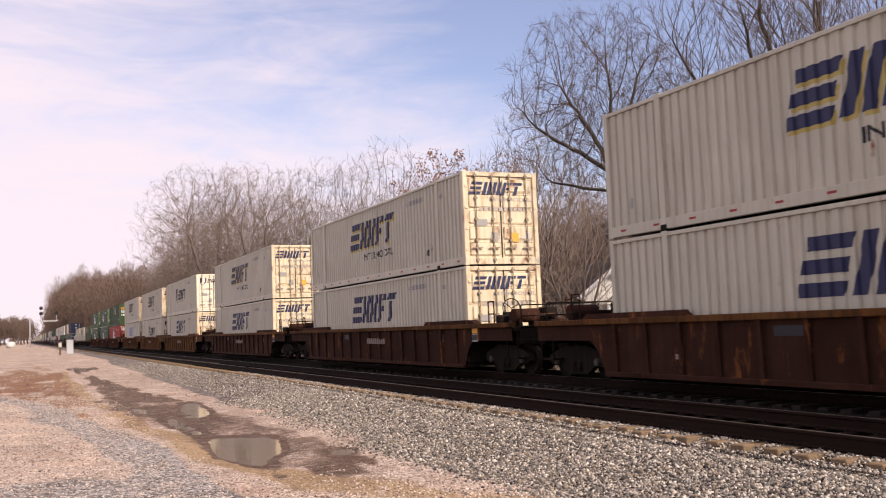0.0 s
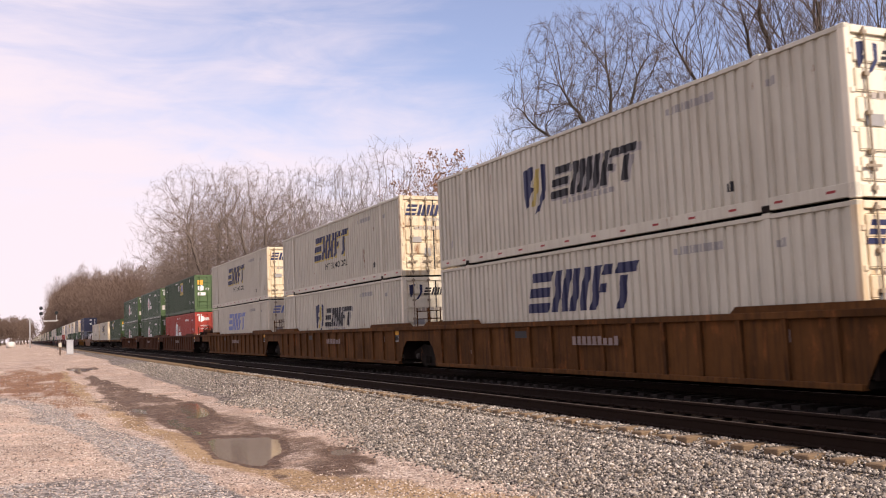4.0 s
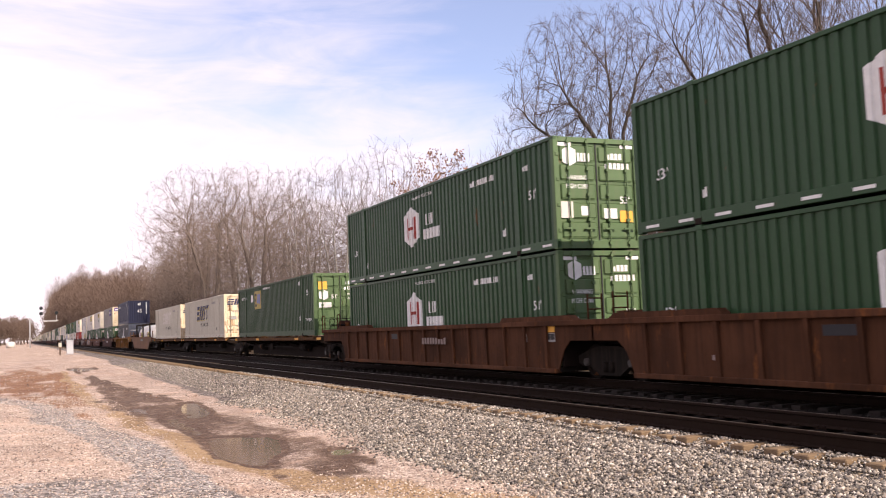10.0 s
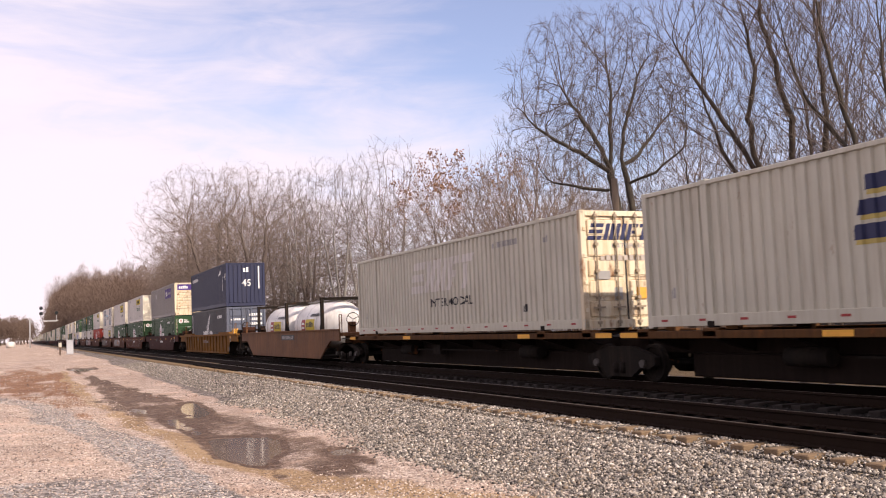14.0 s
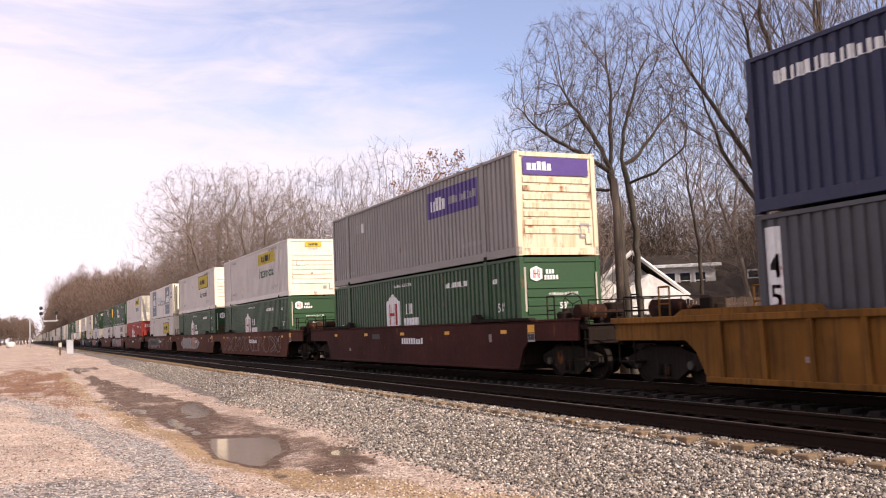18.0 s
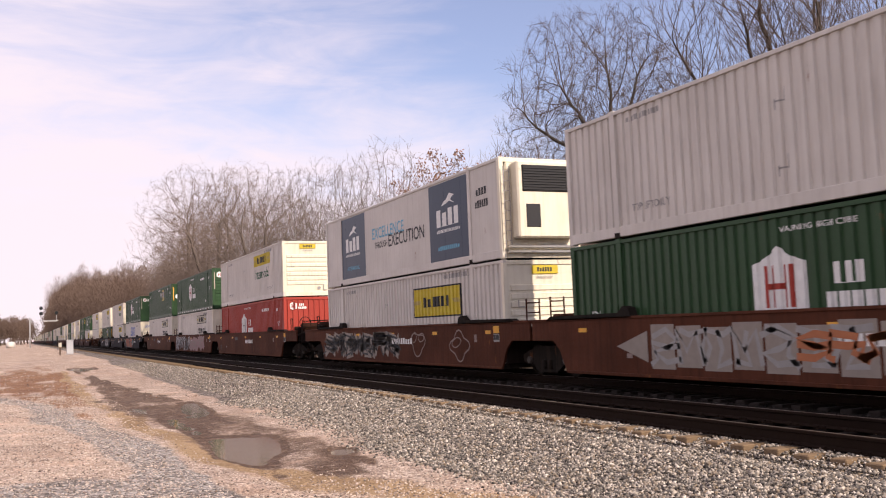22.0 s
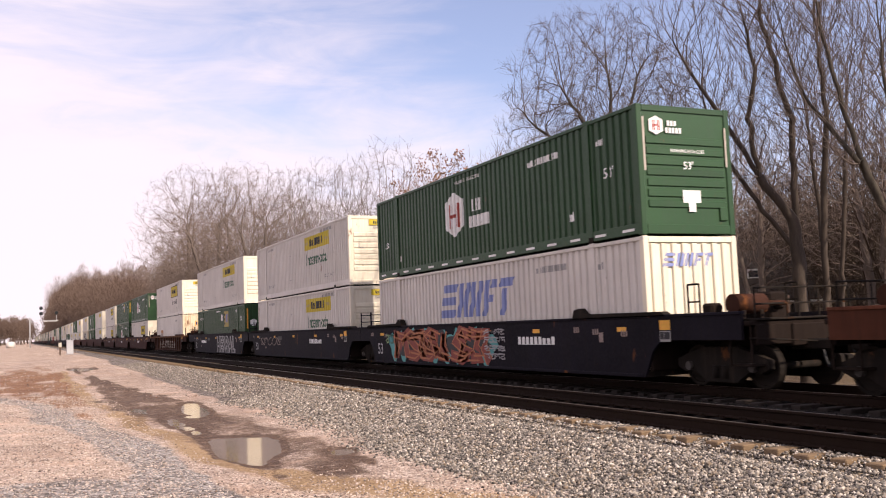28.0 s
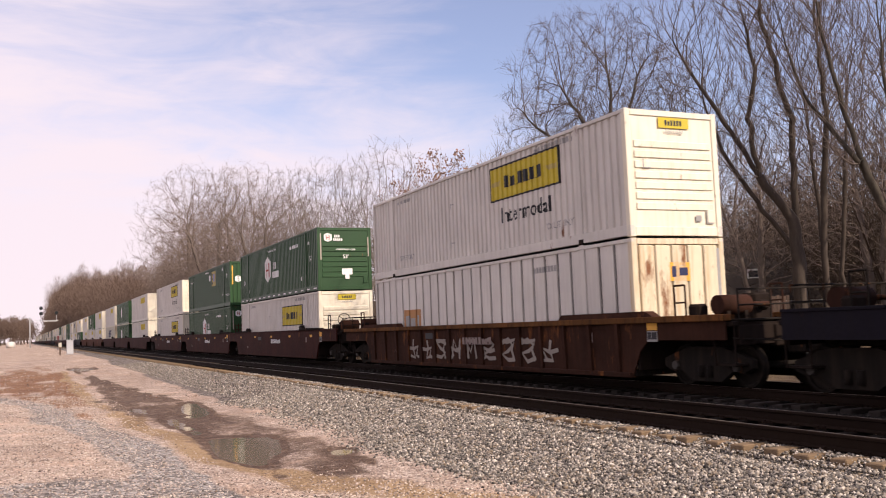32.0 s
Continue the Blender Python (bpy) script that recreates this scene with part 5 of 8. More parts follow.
def reefer_unit(c, y, end):
    """The cooling unit on the front of the refrigerated container."""
    u = part("cooling_unit", boxes((-1.1, 1.1, y - 0.02, y + 0.1, 0.22, 2.74), (-0.95, 0.95, y - 0.42, y, 0.55, 2.72), bevel=0.05), end, c, "white cooling unit housing")
    part("grille", boxes((-0.8, 0.8, y - 0.45, y - 0.40, 1.85, 2.6), bevel=0.02), M_BLACK, u, "black fan grille")
    bm = bmesh.new()
    for k in range(9):
        box(bm, -0.78, 0.78, y - 0.47, y - 0.445, 1.9 + k * 0.075, 1.92 + k * 0.075)
    part("grille_slats", bm, M_INK, u)
    part("access_panel", boxes((-0.7, -0.25, y - 0.44, y - 0.41, 0.85, 1.5), bevel=0.01), M_INK, u, "dark control window")
    part("bumper_bar", boxes((-1.15, 1.15, y - 0.14, y - 0.02, 0.30, 0.36), (-1.15, 1.15, y - 0.14, y - 0.02, 0.16, 0.22)), M_STEEL, u, "steel bumper bar")
    bm = bmesh.new()
    for x in (-1.21, -1.03):
        tube(bm, (x, y - 0.1, 0.3), (x, y - 0.1, 2.6), 0.018, sides=6)
    for k in range(8):
        tube(bm, (-1.21, y - 0.1, 0.5 + k * 0.28), (-1.03, y - 0.1, 0.5 + k * 0.28), 0.013, sides=5)
    part("ladder", bm, M_STEEL, u, "steel ladder")


# ---------------------------------------------------------------- tank containers
def tank_container():
    c = thing("tank_container", "white tank container in a dark steel frame, red and yellow marks", "tank container", "tank containers on the train")
    L, h = 6.06, 2.59
    bm = bmesh.new()
    prof = [(-2.78, 0.0), (-2.74, 0.45), (-2.6, 0.8), (-2.35, 1.02), (-2.0, 1.1), (2.0, 1.1), (2.35, 1.02), (2.6, 0.8), (2.74, 0.45), (2.78, 0.0)]
    rings = []
    for y, r in prof:
        rings.append([bm.verts.new((math.cos(k / 24 * math.tau) * max(r, 0.01), y, 1.36 + math.sin(k / 24 * math.tau) * max(r, 0.01))) for k in range(24)])
    for a, b in zip(rings, rings[1:]):
        for k in range(24):
            f = bm.faces.new((a[k], b[k], b[(k + 1) % 24], a[(k + 1) % 24]))
            f.smooth = True
    part("tank", bm, M_TANKW, c)
    for y in (-1.6, 0, 1.6):
        bm = bmesh.new()
        last = None
        for k in range(33):
            a = k / 32 * math.tau
            v = [bm.verts.new((math.cos(a) * r, y + dy, 1.36 + math.sin(a) * r)) for r, dy in ((1.108, -0.03), (1.108, 0.03))]
            if last:
                bm.faces.new((last[0], last[1], v[1], v[0]))
            last = v
        part("strap", bm, M_GREY, c, "grey insulation strap")
    for s in (-1, 1):
        e = part("end_frame", boxes((-HALF, -HALF + 0.14, s * 3.03 - 0.07, s * 3.03 + 0.07, 0, h), (HALF - 0.14, HALF, s * 3.03 - 0.07, s * 3.03 + 0.07, 0, h), (-HALF, HALF, s * 3.03 - 0.06, s * 3.03 + 0.06, 0.02, 0.16), (-HALF, HALF, s * 3.03 - 0.06, s * 3.03 + 0.06, h - 0.14, h)), M_TRUCK, c, "dark steel end frame")
        for q in (-1, 1):
            part("brace", tube(bmesh.new(), (q * (HALF - 0.07), s * 3.0, h * 0.62), (q * (HALF - 0.07), s * 2.2, 0.2), 0.05, sides=6), M_TRUCK, e)
    for q in (-1, 1):
        part("bottom_rail", boxes((q * (HALF - 0.07) - 0.05, q * (HALF - 0.07) + 0.05, -3.0, 3.0, 0.05, 0.17)), M_TRUCK, c)
    part("walkway", boxes((-0.3, 0.3, -2.4, 2.4, 2.50, 2.54)), M_STEEL, c, "steel walkway")

    def on_tank(bm, du, dz, lift):
        for v in bm.verts:
            a = (v.co.z + dz) / 1.115
            v.co = (-(1.115 + lift) * math.cos(a), -(v.co.x + du), 1.36 + (1.115 + lift) * math.sin(a))
        return bm

    def fine(w, h2):
        b = bmesh.new()
        bmesh.ops.create_grid(b, x_segments=4, y_segments=5, size=0.5)
        for v in b.verts:
            v.co = (v.co.x * w, 0, v.co.y * h2)
        return b
    part("emblem", on_tank(fine(0.62, 0.8), -0.5, -0.1, 0.0), M_RED, c, "red emblem square")
    part("name_panel", on_tank(fine(1.45, 0.8), 0.62, -0.1, 0.0), M_YELLOW, c, "yellow name panel")
    part("emblem_mark", on_tank(merge((block(0.42, 0.1), (0, 0.2)), (block(0.42, 0.1), (0, 0)), (block(0.42, 0.1), (0, -0.2))), -0.5, -0.1, 0.006), M_WHITE, c, "white emblem bars")
    part("wordmark", on_tank(merge((bars_bm(5, 1.1, 0.26, 0.3, 2), (0, 0.16)), (bars_bm(9, 1.2, 0.12, 0.3, 3), (0, -0.2))), 0.62, -0.1, 0.006), M_INK, c, "black wordmark bars")
    part("serial_number", on_tank(bars_bm(9, 1.4, 0.14), 1.2, 0.5, 0.004), M_INK, c)
    return c
# ---------------------------------------------------------------- rail cars
WHEEL_R = 0.42
WHEELSETS = []          # (object, y on the car)


def wheel_bm():
    bm = bmesh.new()
    for s in (-1, 1):
        prof = [(0.70, 0.44), (0.725, 0.42), (0.83, 0.415), (0.835, 0.36), (0.80, 0.34), (0.78, 0.16), (0.83, 0.13), (0.84, 0.0)]
        rings = [[bm.verts.new((s * x, math.cos(k / 20 * math.tau) * max(r, 0.004), math.sin(k / 20 * math.tau) * max(r, 0.004))) for k in range(20)] for x, r in prof]
        inner = [bm.verts.new((s * 0.70, math.cos(k / 20 * math.tau) * 0.08, math.sin(k / 20 * math.tau) * 0.08)) for k in range(20)]
        rings = [inner] + rings
        for a, b in zip(rings, rings[1:]):
            for k in range(20):
                bm.faces.new((a[k], a[(k + 1) % 20], b[(k + 1) % 20], b[k]))
        box(bm, s * 0.835 - 0.01, s * 0.835 + 0.01, -0.05, 0.05, -0.12, 0.12)
    tube(bm, (-0.98, 0, 0), (0.98, 0, 0), 0.07, sides=8)
    return bm


def truck(car, y, turning=True):
    """A two-axle truck under a car: bolster, side frames, springs, bearings and wheelsets."""
    t = part("truck", shared("bolster", lambda: boxes((-1.05, 1.05, -0.22, 0.22, 0.42, 0.66), (-0.35, 0.35, -0.3, 0.3, 0.62, 0.82), bevel=0.03), M_TRUCK), None, car, "black cast-steel two-axle truck")
    t.matrix_basis = pose(0, y, 0)

    def frame_side(s):
        out = [(-1.28, 0.56), (-1.28, 0.40), (-1.05, 0.30), (-0.75, 0.32), (-0.42, 0.12), (0.42, 0.12), (0.75, 0.32), (1.05, 0.30), (1.28, 0.40), (1.28, 0.56), (1.0, 0.66), (0.45, 0.80), (-0.45, 0.80), (-1.0, 0.66)]
        bm = extrude_profile(out, "x", s * 1.0 - 0.07, s * 1.0 + 0.07)
        return bm
    for s in (-1, 1):
        f = part("side_frame", shared("side_frame|%d" % s, lambda: frame_side(s), M_TRUCK), None, t)
        for q in (-0.13, 0.13):
            part("spring", shared("spring|%d|%s" % (s, q), lambda: tube(bmesh.new(), (s * 1.08, q, 0.2), (s * 1.08, q, 0.44), 0.07, sides=8), M_TRUCK), None, f)
        for q in (-0.89, 0.89):
            part("bearing_cap", shared("bearing|%d|%s" % (s, q), lambda: tube(bmesh.new(), (s * 1.02, q, WHEEL_R), (s * 1.14, q, WHEEL_R), 0.105, 0.085, 10), M_GREASY), None, f, "worn round bearing cap")
    for q in (-0.89, 0.89):
        w = part("wheelset", shared("wheelset", wheel_bm, M_TRUCK), None, t, "steel wheels on an axle")
        w.matrix_basis = pose(0, q, WHEEL_R)
        if turning:
            WHEELSETS.append((w, q))
    return t


def coupler(car, s, y):
    part("coupler", shared("coupler|%d" % s, lambda: boxes((-0.11, 0.11, -0.75, 0.75, 0.72, 0.92), (-0.17, 0.17, s * 0.5 - 0.2, s * 0.5 + 0.25, 0.66, 0.98), bevel=0.03), M_TRUCK), None, car, "black knuckle coupler").matrix_basis = pose(0, y, 0)


def brake_stand(car, y, mat):
    b = part("brake_stand", boxes((-0.75, -0.45, y - 0.12, y + 0.12, 1.0, 1.75), bevel=0.02), mat, car)
    part("brake_wheel", ring_bm(-0.6, y - 0.18, 1.85, 0.28, 0.018), M_TRUCK, b, "black brake wheel")
    for k in range(3):
        a = k / 3 * math.tau + 0.4
        part("spoke", tube(bmesh.new(), (-0.6, y - 0.18, 1.85), (-0.6 + 0.28 * math.cos(a), y - 0.18, 1.85 + 0.28 * math.sin(a)), 0.014, sides=4), M_TRUCK, b)


def grab_irons(car, y, mat, s):
    for x in (-1.3, 1.3):
        bm = bmesh.new()
        for dy in (0, 0.34):
            tube(bm, (x, y + dy, 1.3), (x, y + dy, 2.05), 0.022, sides=5)
        tube(bm, (x, y, 2.05), (x, y + 0.34, 2.05), 0.022, sides=5)
        tube(bm, (x, y, 1.7), (x, y + 0.34, 1.7), 0.018, sides=5)
        part("grab_iron", bm, mat, car)


def end_gear(car, s):
    """Brake cylinder, valves, hoses and a ladder on the platform at a coupled end."""
    part("brake_cylinder", shared("brake_cylinder|%d" % s, lambda: tube(tube(bmesh.new(), (-1.0, s * 10.35, 1.62), (-0.25, s * 10.35, 1.62), 0.20, sides=14), (-0.25, s * 10.35, 1.62), (0.35, s * 10.35, 1.62), 0.05, sides=8), M_W_RUST), None, car, "rusty brake cylinder")
    for x in (-0.85, -0.4):
        part("cylinder_bracket", shared("cylinder_bracket|%d" % s, lambda: boxes((-0.05, 0.05, s * 10.35 - 0.16, s * 10.35 + 0.16, 1.28, 1.5), bevel=0.01), M_UNDER), None, car).matrix_basis = pose(x, 0, 0)
    part("air_filter", shared("air_filter|%d" % s, lambda: boxes((-1.25, -0.95, s * 9.9 - 0.16, s * 9.9 + 0.16, 1.28, 1.66), bevel=0.05), M_UNDER), None, car, "sooty air filter box")
    part("brake_valve", shared("brake_valve|%d" % s, lambda: boxes((0.1, 0.55, s * 10.0 - 0.2, s * 10.0 + 0.2, 1.28, 1.85), (0.2, 0.45, s * 10.0 - 0.26, s * 10.0 + 0.26, 1.5, 1.7), bevel=0.04), M_UNDER), None, car, "black brake valve")
    part("handrail", shared("handrail|%d" % s, lambda: rail_bm(s), M_TRUCK), None, car, "thin black handrail")
    part("air_hose", shared("air_hose|%d" % s, lambda: hose_bm(s), M_BLACK), None, car, "sagging black air hose")
    part("crossover_step", shared("crossover_step|%d" % s, lambda: boxes((-1.3, 1.3, s * 11.1 - 0.2, s * 11.1 + 0.2, 1.30, 1.34), bevel=0.008), M_TRUCK), None, car, "steel grating")
    part("release_rod", shared("release_rod|%d" % s, lambda: tube(bmesh.new(), (-1.42, s * 11.2, 0.98), (-0.1, s * 11.55, 0.88), 0.018, sides=5), M_TRUCK), None, car)


def ladder_bm(x, y):
    bm = bmesh.new()
    for dx in (-0.2, 0.2):
        tube(bm, (x + dx, y, 1.0), (x + dx, y, 2.05), 0.024, sides=5)
    for k in range(4):
        tube(bm, (x - 0.2, y, 1.16 + 0.26 * k), (x + 0.2, y, 1.16 + 0.26 * k), 0.018, sides=5)
    return bm


def ring_bm(x, y, z, r, t, n=20, m=6):
    """A closed ring in the x-z plane."""
    bm = bmesh.new()
    rows = [[bm.verts.new((x + (r + t * math.cos(j / m * math.tau)) * math.cos(i / n * math.tau), y + t * math.sin(j / m * math.tau), z + (r + t * math.cos(j / m * math.tau)) * math.sin(i / n * math.tau))) for j in range(m)] for i in range(n)]
    for i in range(n):
        for j in range(m):
            bm.faces.new((rows[i][j], rows[(i + 1) % n][j], rows[(i + 1) % n][(j + 1) % m], rows[i][(j + 1) % m]))
    return bm


def rail_bm(s):
    bm = bmesh.new()
    for x in (-1.2, -0.4, 0.4, 1.2):
        tube(bm, (x, s * 11.15, 1.32), (x, s * 11.15, 1.9), 0.017, sides=5)
    for z in (1.6, 1.9):
        tube(bm, (-1.2, s * 11.15, z), (1.2, s * 11.15, z), 0.018, sides=5)
    return bm


def hose_bm(s):
    bm = bmesh.new()
    pts = [(0.25 - 0.05 * k, s * (11.3 + 0.09 * k), 0.82 - 0.42 * math.sin(k / 7 * math.pi)) for k in range(8)]
    for a, b in zip(pts, pts[1:]):
        tube(bm, a, b, 0.03, sides=6, caps=False)
    return bm


def scrawl(seed, w, h, n, width):
    """Sprayed lines: looping ribbons without letters."""
    rr, bm = random.Random(seed), bmesh.new()
    for k in range(n):
        cx = -w / 2 + (k + 0.5) * w / n
        pts = []
        ph, f1, f2 = rr.uniform(0, 6), rr.choice((1, 1.5, 2)), rr.choice((1, 2, 2.5))
        for i in range(15):
            a = i / 14 * math.tau * 0.9
            pts.append(Vector((cx + w / n * 0.52 * math.sin(a * f1 + ph), 0, h * 0.44 * math.cos(a * f2 + ph * 0.7))))
        for p, q in zip(pts, pts[1:]):
            d = (q - p).normalized()
            nn = Vector((-d.z, 0, d.x)) * width / 2
            vs = [bm.verts.new(c) for c in (p + nn, q + nn + d * width * 0.3, q - nn + d * width * 0.3, p - nn)]
            bm.faces.new(vs)
    return bm


def blobs(seed, w, h, n):
    """Filled bubble shapes of sprayed paint."""
    rr, bm = random.Random(seed), bmesh.new()
    for k in range(n):
        cx, k0 = -w / 2 + (k + 0.5) * w / n, rr.uniform(0, 6)
        ring = []
        for i in range(16):
            a = i / 16 * math.tau
            r = 1 + 0.28 * math.sin(3 * a + k0) + 0.12 * math.sin(7 * a + k0)
            ring.append((cx + 0.58 * w / n * r * math.cos(a), 0.43 * h * r * math.sin(a)))
        poly(bm, ring)
    return bm


def spray(car, bm, mat, u, z, x=-1.505, label="sprayed paint"):
    for v in bm.verts:
        v.co = (x - (0.002 if v.co.y == 0 else 0), -(v.co.x + u), v.co.z + z)
    return part("sprayed_marking", bm, mat, car, label)


M_SILVER = plain("spray_silver", (0.34, 0.33, 0.34), 0.5)
M_PINK = plain("spray_pink", (0.30, 0.17, 0.18), 0.6)
M_CHALK = plain("spray_chalk", (0.24, 0.18, 0.16), 0.7)
M_TEAL = plain("spray_teal", (0.08, 0.30, 0.30), 0.6)
M_RUSTO = plain("spray_orange", (0.40, 0.14, 0.06), 0.6)
M_STONE = plain("spray_bone", (0.27, 0.232, 0.20), 0.7)
M_PIECE = plain("spray_dark_red", (0.22, 0.045, 0.03), 0.6)
M_LIME = plain("spray_pale_green", (0.30, 0.42, 0.22), 0.6)


def ribbon(bm, pts, width):
    """A sprayed line of even width with mitred bends."""
    P = [Vector((p[0], 0, p[1])) for p in pts]
    rows = []
    for k, p in enumerate(P):
        d = (P[min(k + 1, len(P) - 1)] - P[max(k - 1, 0)]).normalized()
        nn = Vector((-d.z, 0, d.x)) * width / 2
        rows.append((bm.verts.new(p + nn), bm.verts.new(p - nn)))
    for a, b in zip(rows, rows[1:]):
        bm.faces.new((a[0], b[0], b[1], a[1]))


SHAPES = (((0.05, 0.0), (0.2, 0.5), (0.05, 1.0), (0.6, 0.9), (0.95, 1.0)), ((0.0, 0.55), (0.5, 0.45), (1.0, 0.6), (0.8, 0.1), (1.05, 0.0)), ((0.5, 1.0), (0.42, 0.5), (0.6, 0.0), (0.15, 0.08)),
          ((0.1, 0.0), (0.3, 1.0), (0.65, 0.35), (0.95, 1.0), (0.85, 0.0)), ((0.0, 0.1), (0.55, 0.0), (0.95, 0.3), (0.5, 0.5), (0.1, 0.75), (0.5, 1.0), (1.0, 0.85)), ((0.9, 1.0), (0.2, 0.8), (0.35, 0.3), (0.0, 0.0)))


def wild(seed, w, h, n, width, thin=False):
    """Interlocked angular strokes of a sprayed piece; thin gives only their outlines."""
    rr, bm = random.Random(seed), bmesh.new()
    for k in range(n):
        for q in range(2):
            sh = SHAPES[rr.randrange(len(SHAPES))]
            x0, cw = -w / 2 + k * w / n - 0.08 * w / n, w / n * 1.16
            flip, jit = rr.random() < 0.5, [(rr.uniform(-0.06, 0.06), rr.uniform(-0.05, 0.05)) for p in sh]
            pts = [(x0 + cw * ((1 - p[0]) if flip else p[0]) + cw * a, (p[1] - 0.5) * (h - width) + h * b) for p, (a, b) in zip(sh, jit)]
            if thin:
                for off in (-0.5, 0.5):
                    ribbon(bm, [(u + off * width, z + off * width * 0.4) for u, z in pts], width * 0.16)
            else:
                ribbon(bm, pts, width)
    return bm


def outline_ring(cx, cz, rx, rz, lobes, width, phase):
    bm = bmesh.new()
    pts = []
    for i in range(25):
        a = i / 24 * math.tau
        r = 1 + 0.2 * math.sin(lobes * a + phase)
        pts.append((cx + rx * r * math.cos(a), cz + rz * r * math.sin(a)))
    ribbon(bm, pts, width)
    return bm


def pointed_band(w, h):
    bm = bmesh.new()
    for k in range(8):
        a = -w / 2 + k * w / 8
        rect(bm, a + 0.03, a + w / 8 - 0.03, -h / 2 + 0.05 * (k % 2), h / 2 - 0.04 * (k % 3))
    poly(bm, [(-w / 2 - 1.2, 0.0), (-w / 2 - 0.1, -h * 0.36), (-w / 2 - 0.1, h * 0.36)])
    poly(bm, [(w / 2 + 0.1, -h * 0.48), (w / 2 + 1.4, 0.05), (w / 2 + 0.1, h * 0.42)])
    return bm


def decorate(car, y0):
    """Sprayed paint and stencils on the cars that carry them."""
    here = lambda q: abs(y0 - q) < 1
    if here(322.0):
        spray(car, scrawl(11, 14.6, 0.98, 12, 0.035), M_CHALK, -0.2, 0.80, label="thin pale sprayed loops")
    if here(341.6):
        spray(car, pointed_band(6.5, 0.92), M_STONE, -1.6, 0.82, label="pale sprayed band with pointed ends")
        spray(car, wild(5, 5.4, 0.78, 7, 0.12), M_GREY, -2.0, 0.82, -1.509, "grey sprayed strokes")
        spray(car, wild(6, 2.0, 0.55, 3, 0.13), M_RUSTO, 0.2, 0.85, -1.512, "orange sprayed strokes")
    if here(361.2):
        spray(car, wild(15, 8.3, 1.05, 7, 0.50), M_STONE, -3.7, 0.78, label="grey sprayed piece")
        spray(car, wild(15, 8.3, 1.05, 7, 0.50, True), M_INK, -3.7, 0.78, -1.511, "black sprayed outlines")
        spray(car, merge((outline_ring(2.3, 0.86, 0.55, 0.36, 3, 0.045, 0.4), (0, 0)), (outline_ring(2.0, 1.06, 0.2, 0.16, 2, 0.035, 0), (0, 0)), (outline_ring(2.6, 1.06, 0.2, 0.16, 2, 0.035, 1), (0, 0)), (outline_ring(5.5, 0.8, 0.6, 0.40, 4, 0.045, 1.4), (0, 0)), (outline_ring(5.3, 0.9, 0.3, 0.14, 2, 0.035, 0), (0, 0))), M_CHALK, 0.0, 0.0, label="round chalk sketches")
    if here(384.9):
        spray(car, text_bm("53", 0.30), M_INK, -7.35, 0.58, label="dark painted numerals").name = "lettering"
    if here(404.2):
        spray(car, wild(21, 7.0, 1.15, 6, 0.34), M_SILVER, -4.0, 0.82, label="silver sprayed piece")
        spray(car, wild(21, 7.0, 1.15, 6, 0.34, True), M_INK, -4.0, 0.82, -1.511, "black sprayed outlines")
        spray(car, blobs(23, 5.6, 1.05, 6), M_PINK, 2.4, 0.80, label="pink sprayed shapes")
        spray(car, wild(23, 6.0, 1.1, 5, 0.42), M_PINK, 2.5, 0.80, -1.508, "pink sprayed piece")
        spray(car, wild(23, 6.0, 1.1, 5, 0.42, True), M_STONE, 2.5, 0.80, -1.511, "pale sprayed outlines")
    if here(448.0):
        spray(car, blobs(31, 8.0, 1.1, 9), M_TEAL, -2.6, 0.80, label="teal sprayed clouds")
        spray(car, blobs(35, 6.6, 1.0, 5), M_INK, -2.4, 0.80, -1.509, "black sprayed ground")
        spray(car, wild(32, 7.0, 1.15, 6, 0.36), M_PIECE, -2.5, 0.80, -1.512, "dark red sprayed piece")
        spray(car, wild(32, 7.0, 1.15, 6, 0.36, True), M_RUSTO, -2.5, 0.80, -1.515, "orange sprayed outlines")
        spray(car, wild(33, 1.0, 0.34, 4, 0.05), M_LIME, -6.5, 1.02, label="yellow-green sprayed scribble")
        for z in (1.2, 0.98, 0.74, 0.52):
            spray(car, wild(int(40 + z * 50), 1.2, 0.18, 4, 0.035), M_SILVER, 1.4, z, -1.518, "white sprayed scribble")
    if here(448.0) or here(467.5) or here(487.2):
        spray(car, text_bm("53", 0.40), M_SILVER, -7.6, 0.68, label="pale painted numerals").name = "lettering"
        for k, u in enumerate((-8.4, -7.0, -5.8, 5.6, 6.4, 7.5)):
            spray(car, bars_bm(3, 0.26, 0.13, 0.3, k), M_CHALK, u, 1.2 - 0.05 * (k % 3), label="small faded stencil")
    if here(467.5):
        spray(car, scrawl(44, 4.2, 0.45, 5, 0.035), M_CHALK, -4.6, 0.95, label="thin chalk scribble")
    if here(487.2):
        spray(car, text_bm("LIL", 0.2), M_SILVER, -7.5, 1.14, label="white painted letters").name = "lettering"
        spray(car, text_bm("HERBAL", 1.12, 5.9, 0.075), M_SILVER, 3.3, 0.75, -1.509, "white-edged sprayed letters").name = "lettering"
        spray(car, text_bm("HERBAL", 1.0, 5.6, 0.02), M_INK, 3.2, 0.77, -1.513, "black sprayed letters").name = "lettering"
    if here(510.8):
        for k in range(9):                                 # one chalky stroke figure between each two ribs
            spray(car, wild(51 + k, 0.62, 0.66, 1, 0.11), M_STONE, -4.0 + 1.1 * k, 0.70, -1.508, "chalky sprayed strokes")
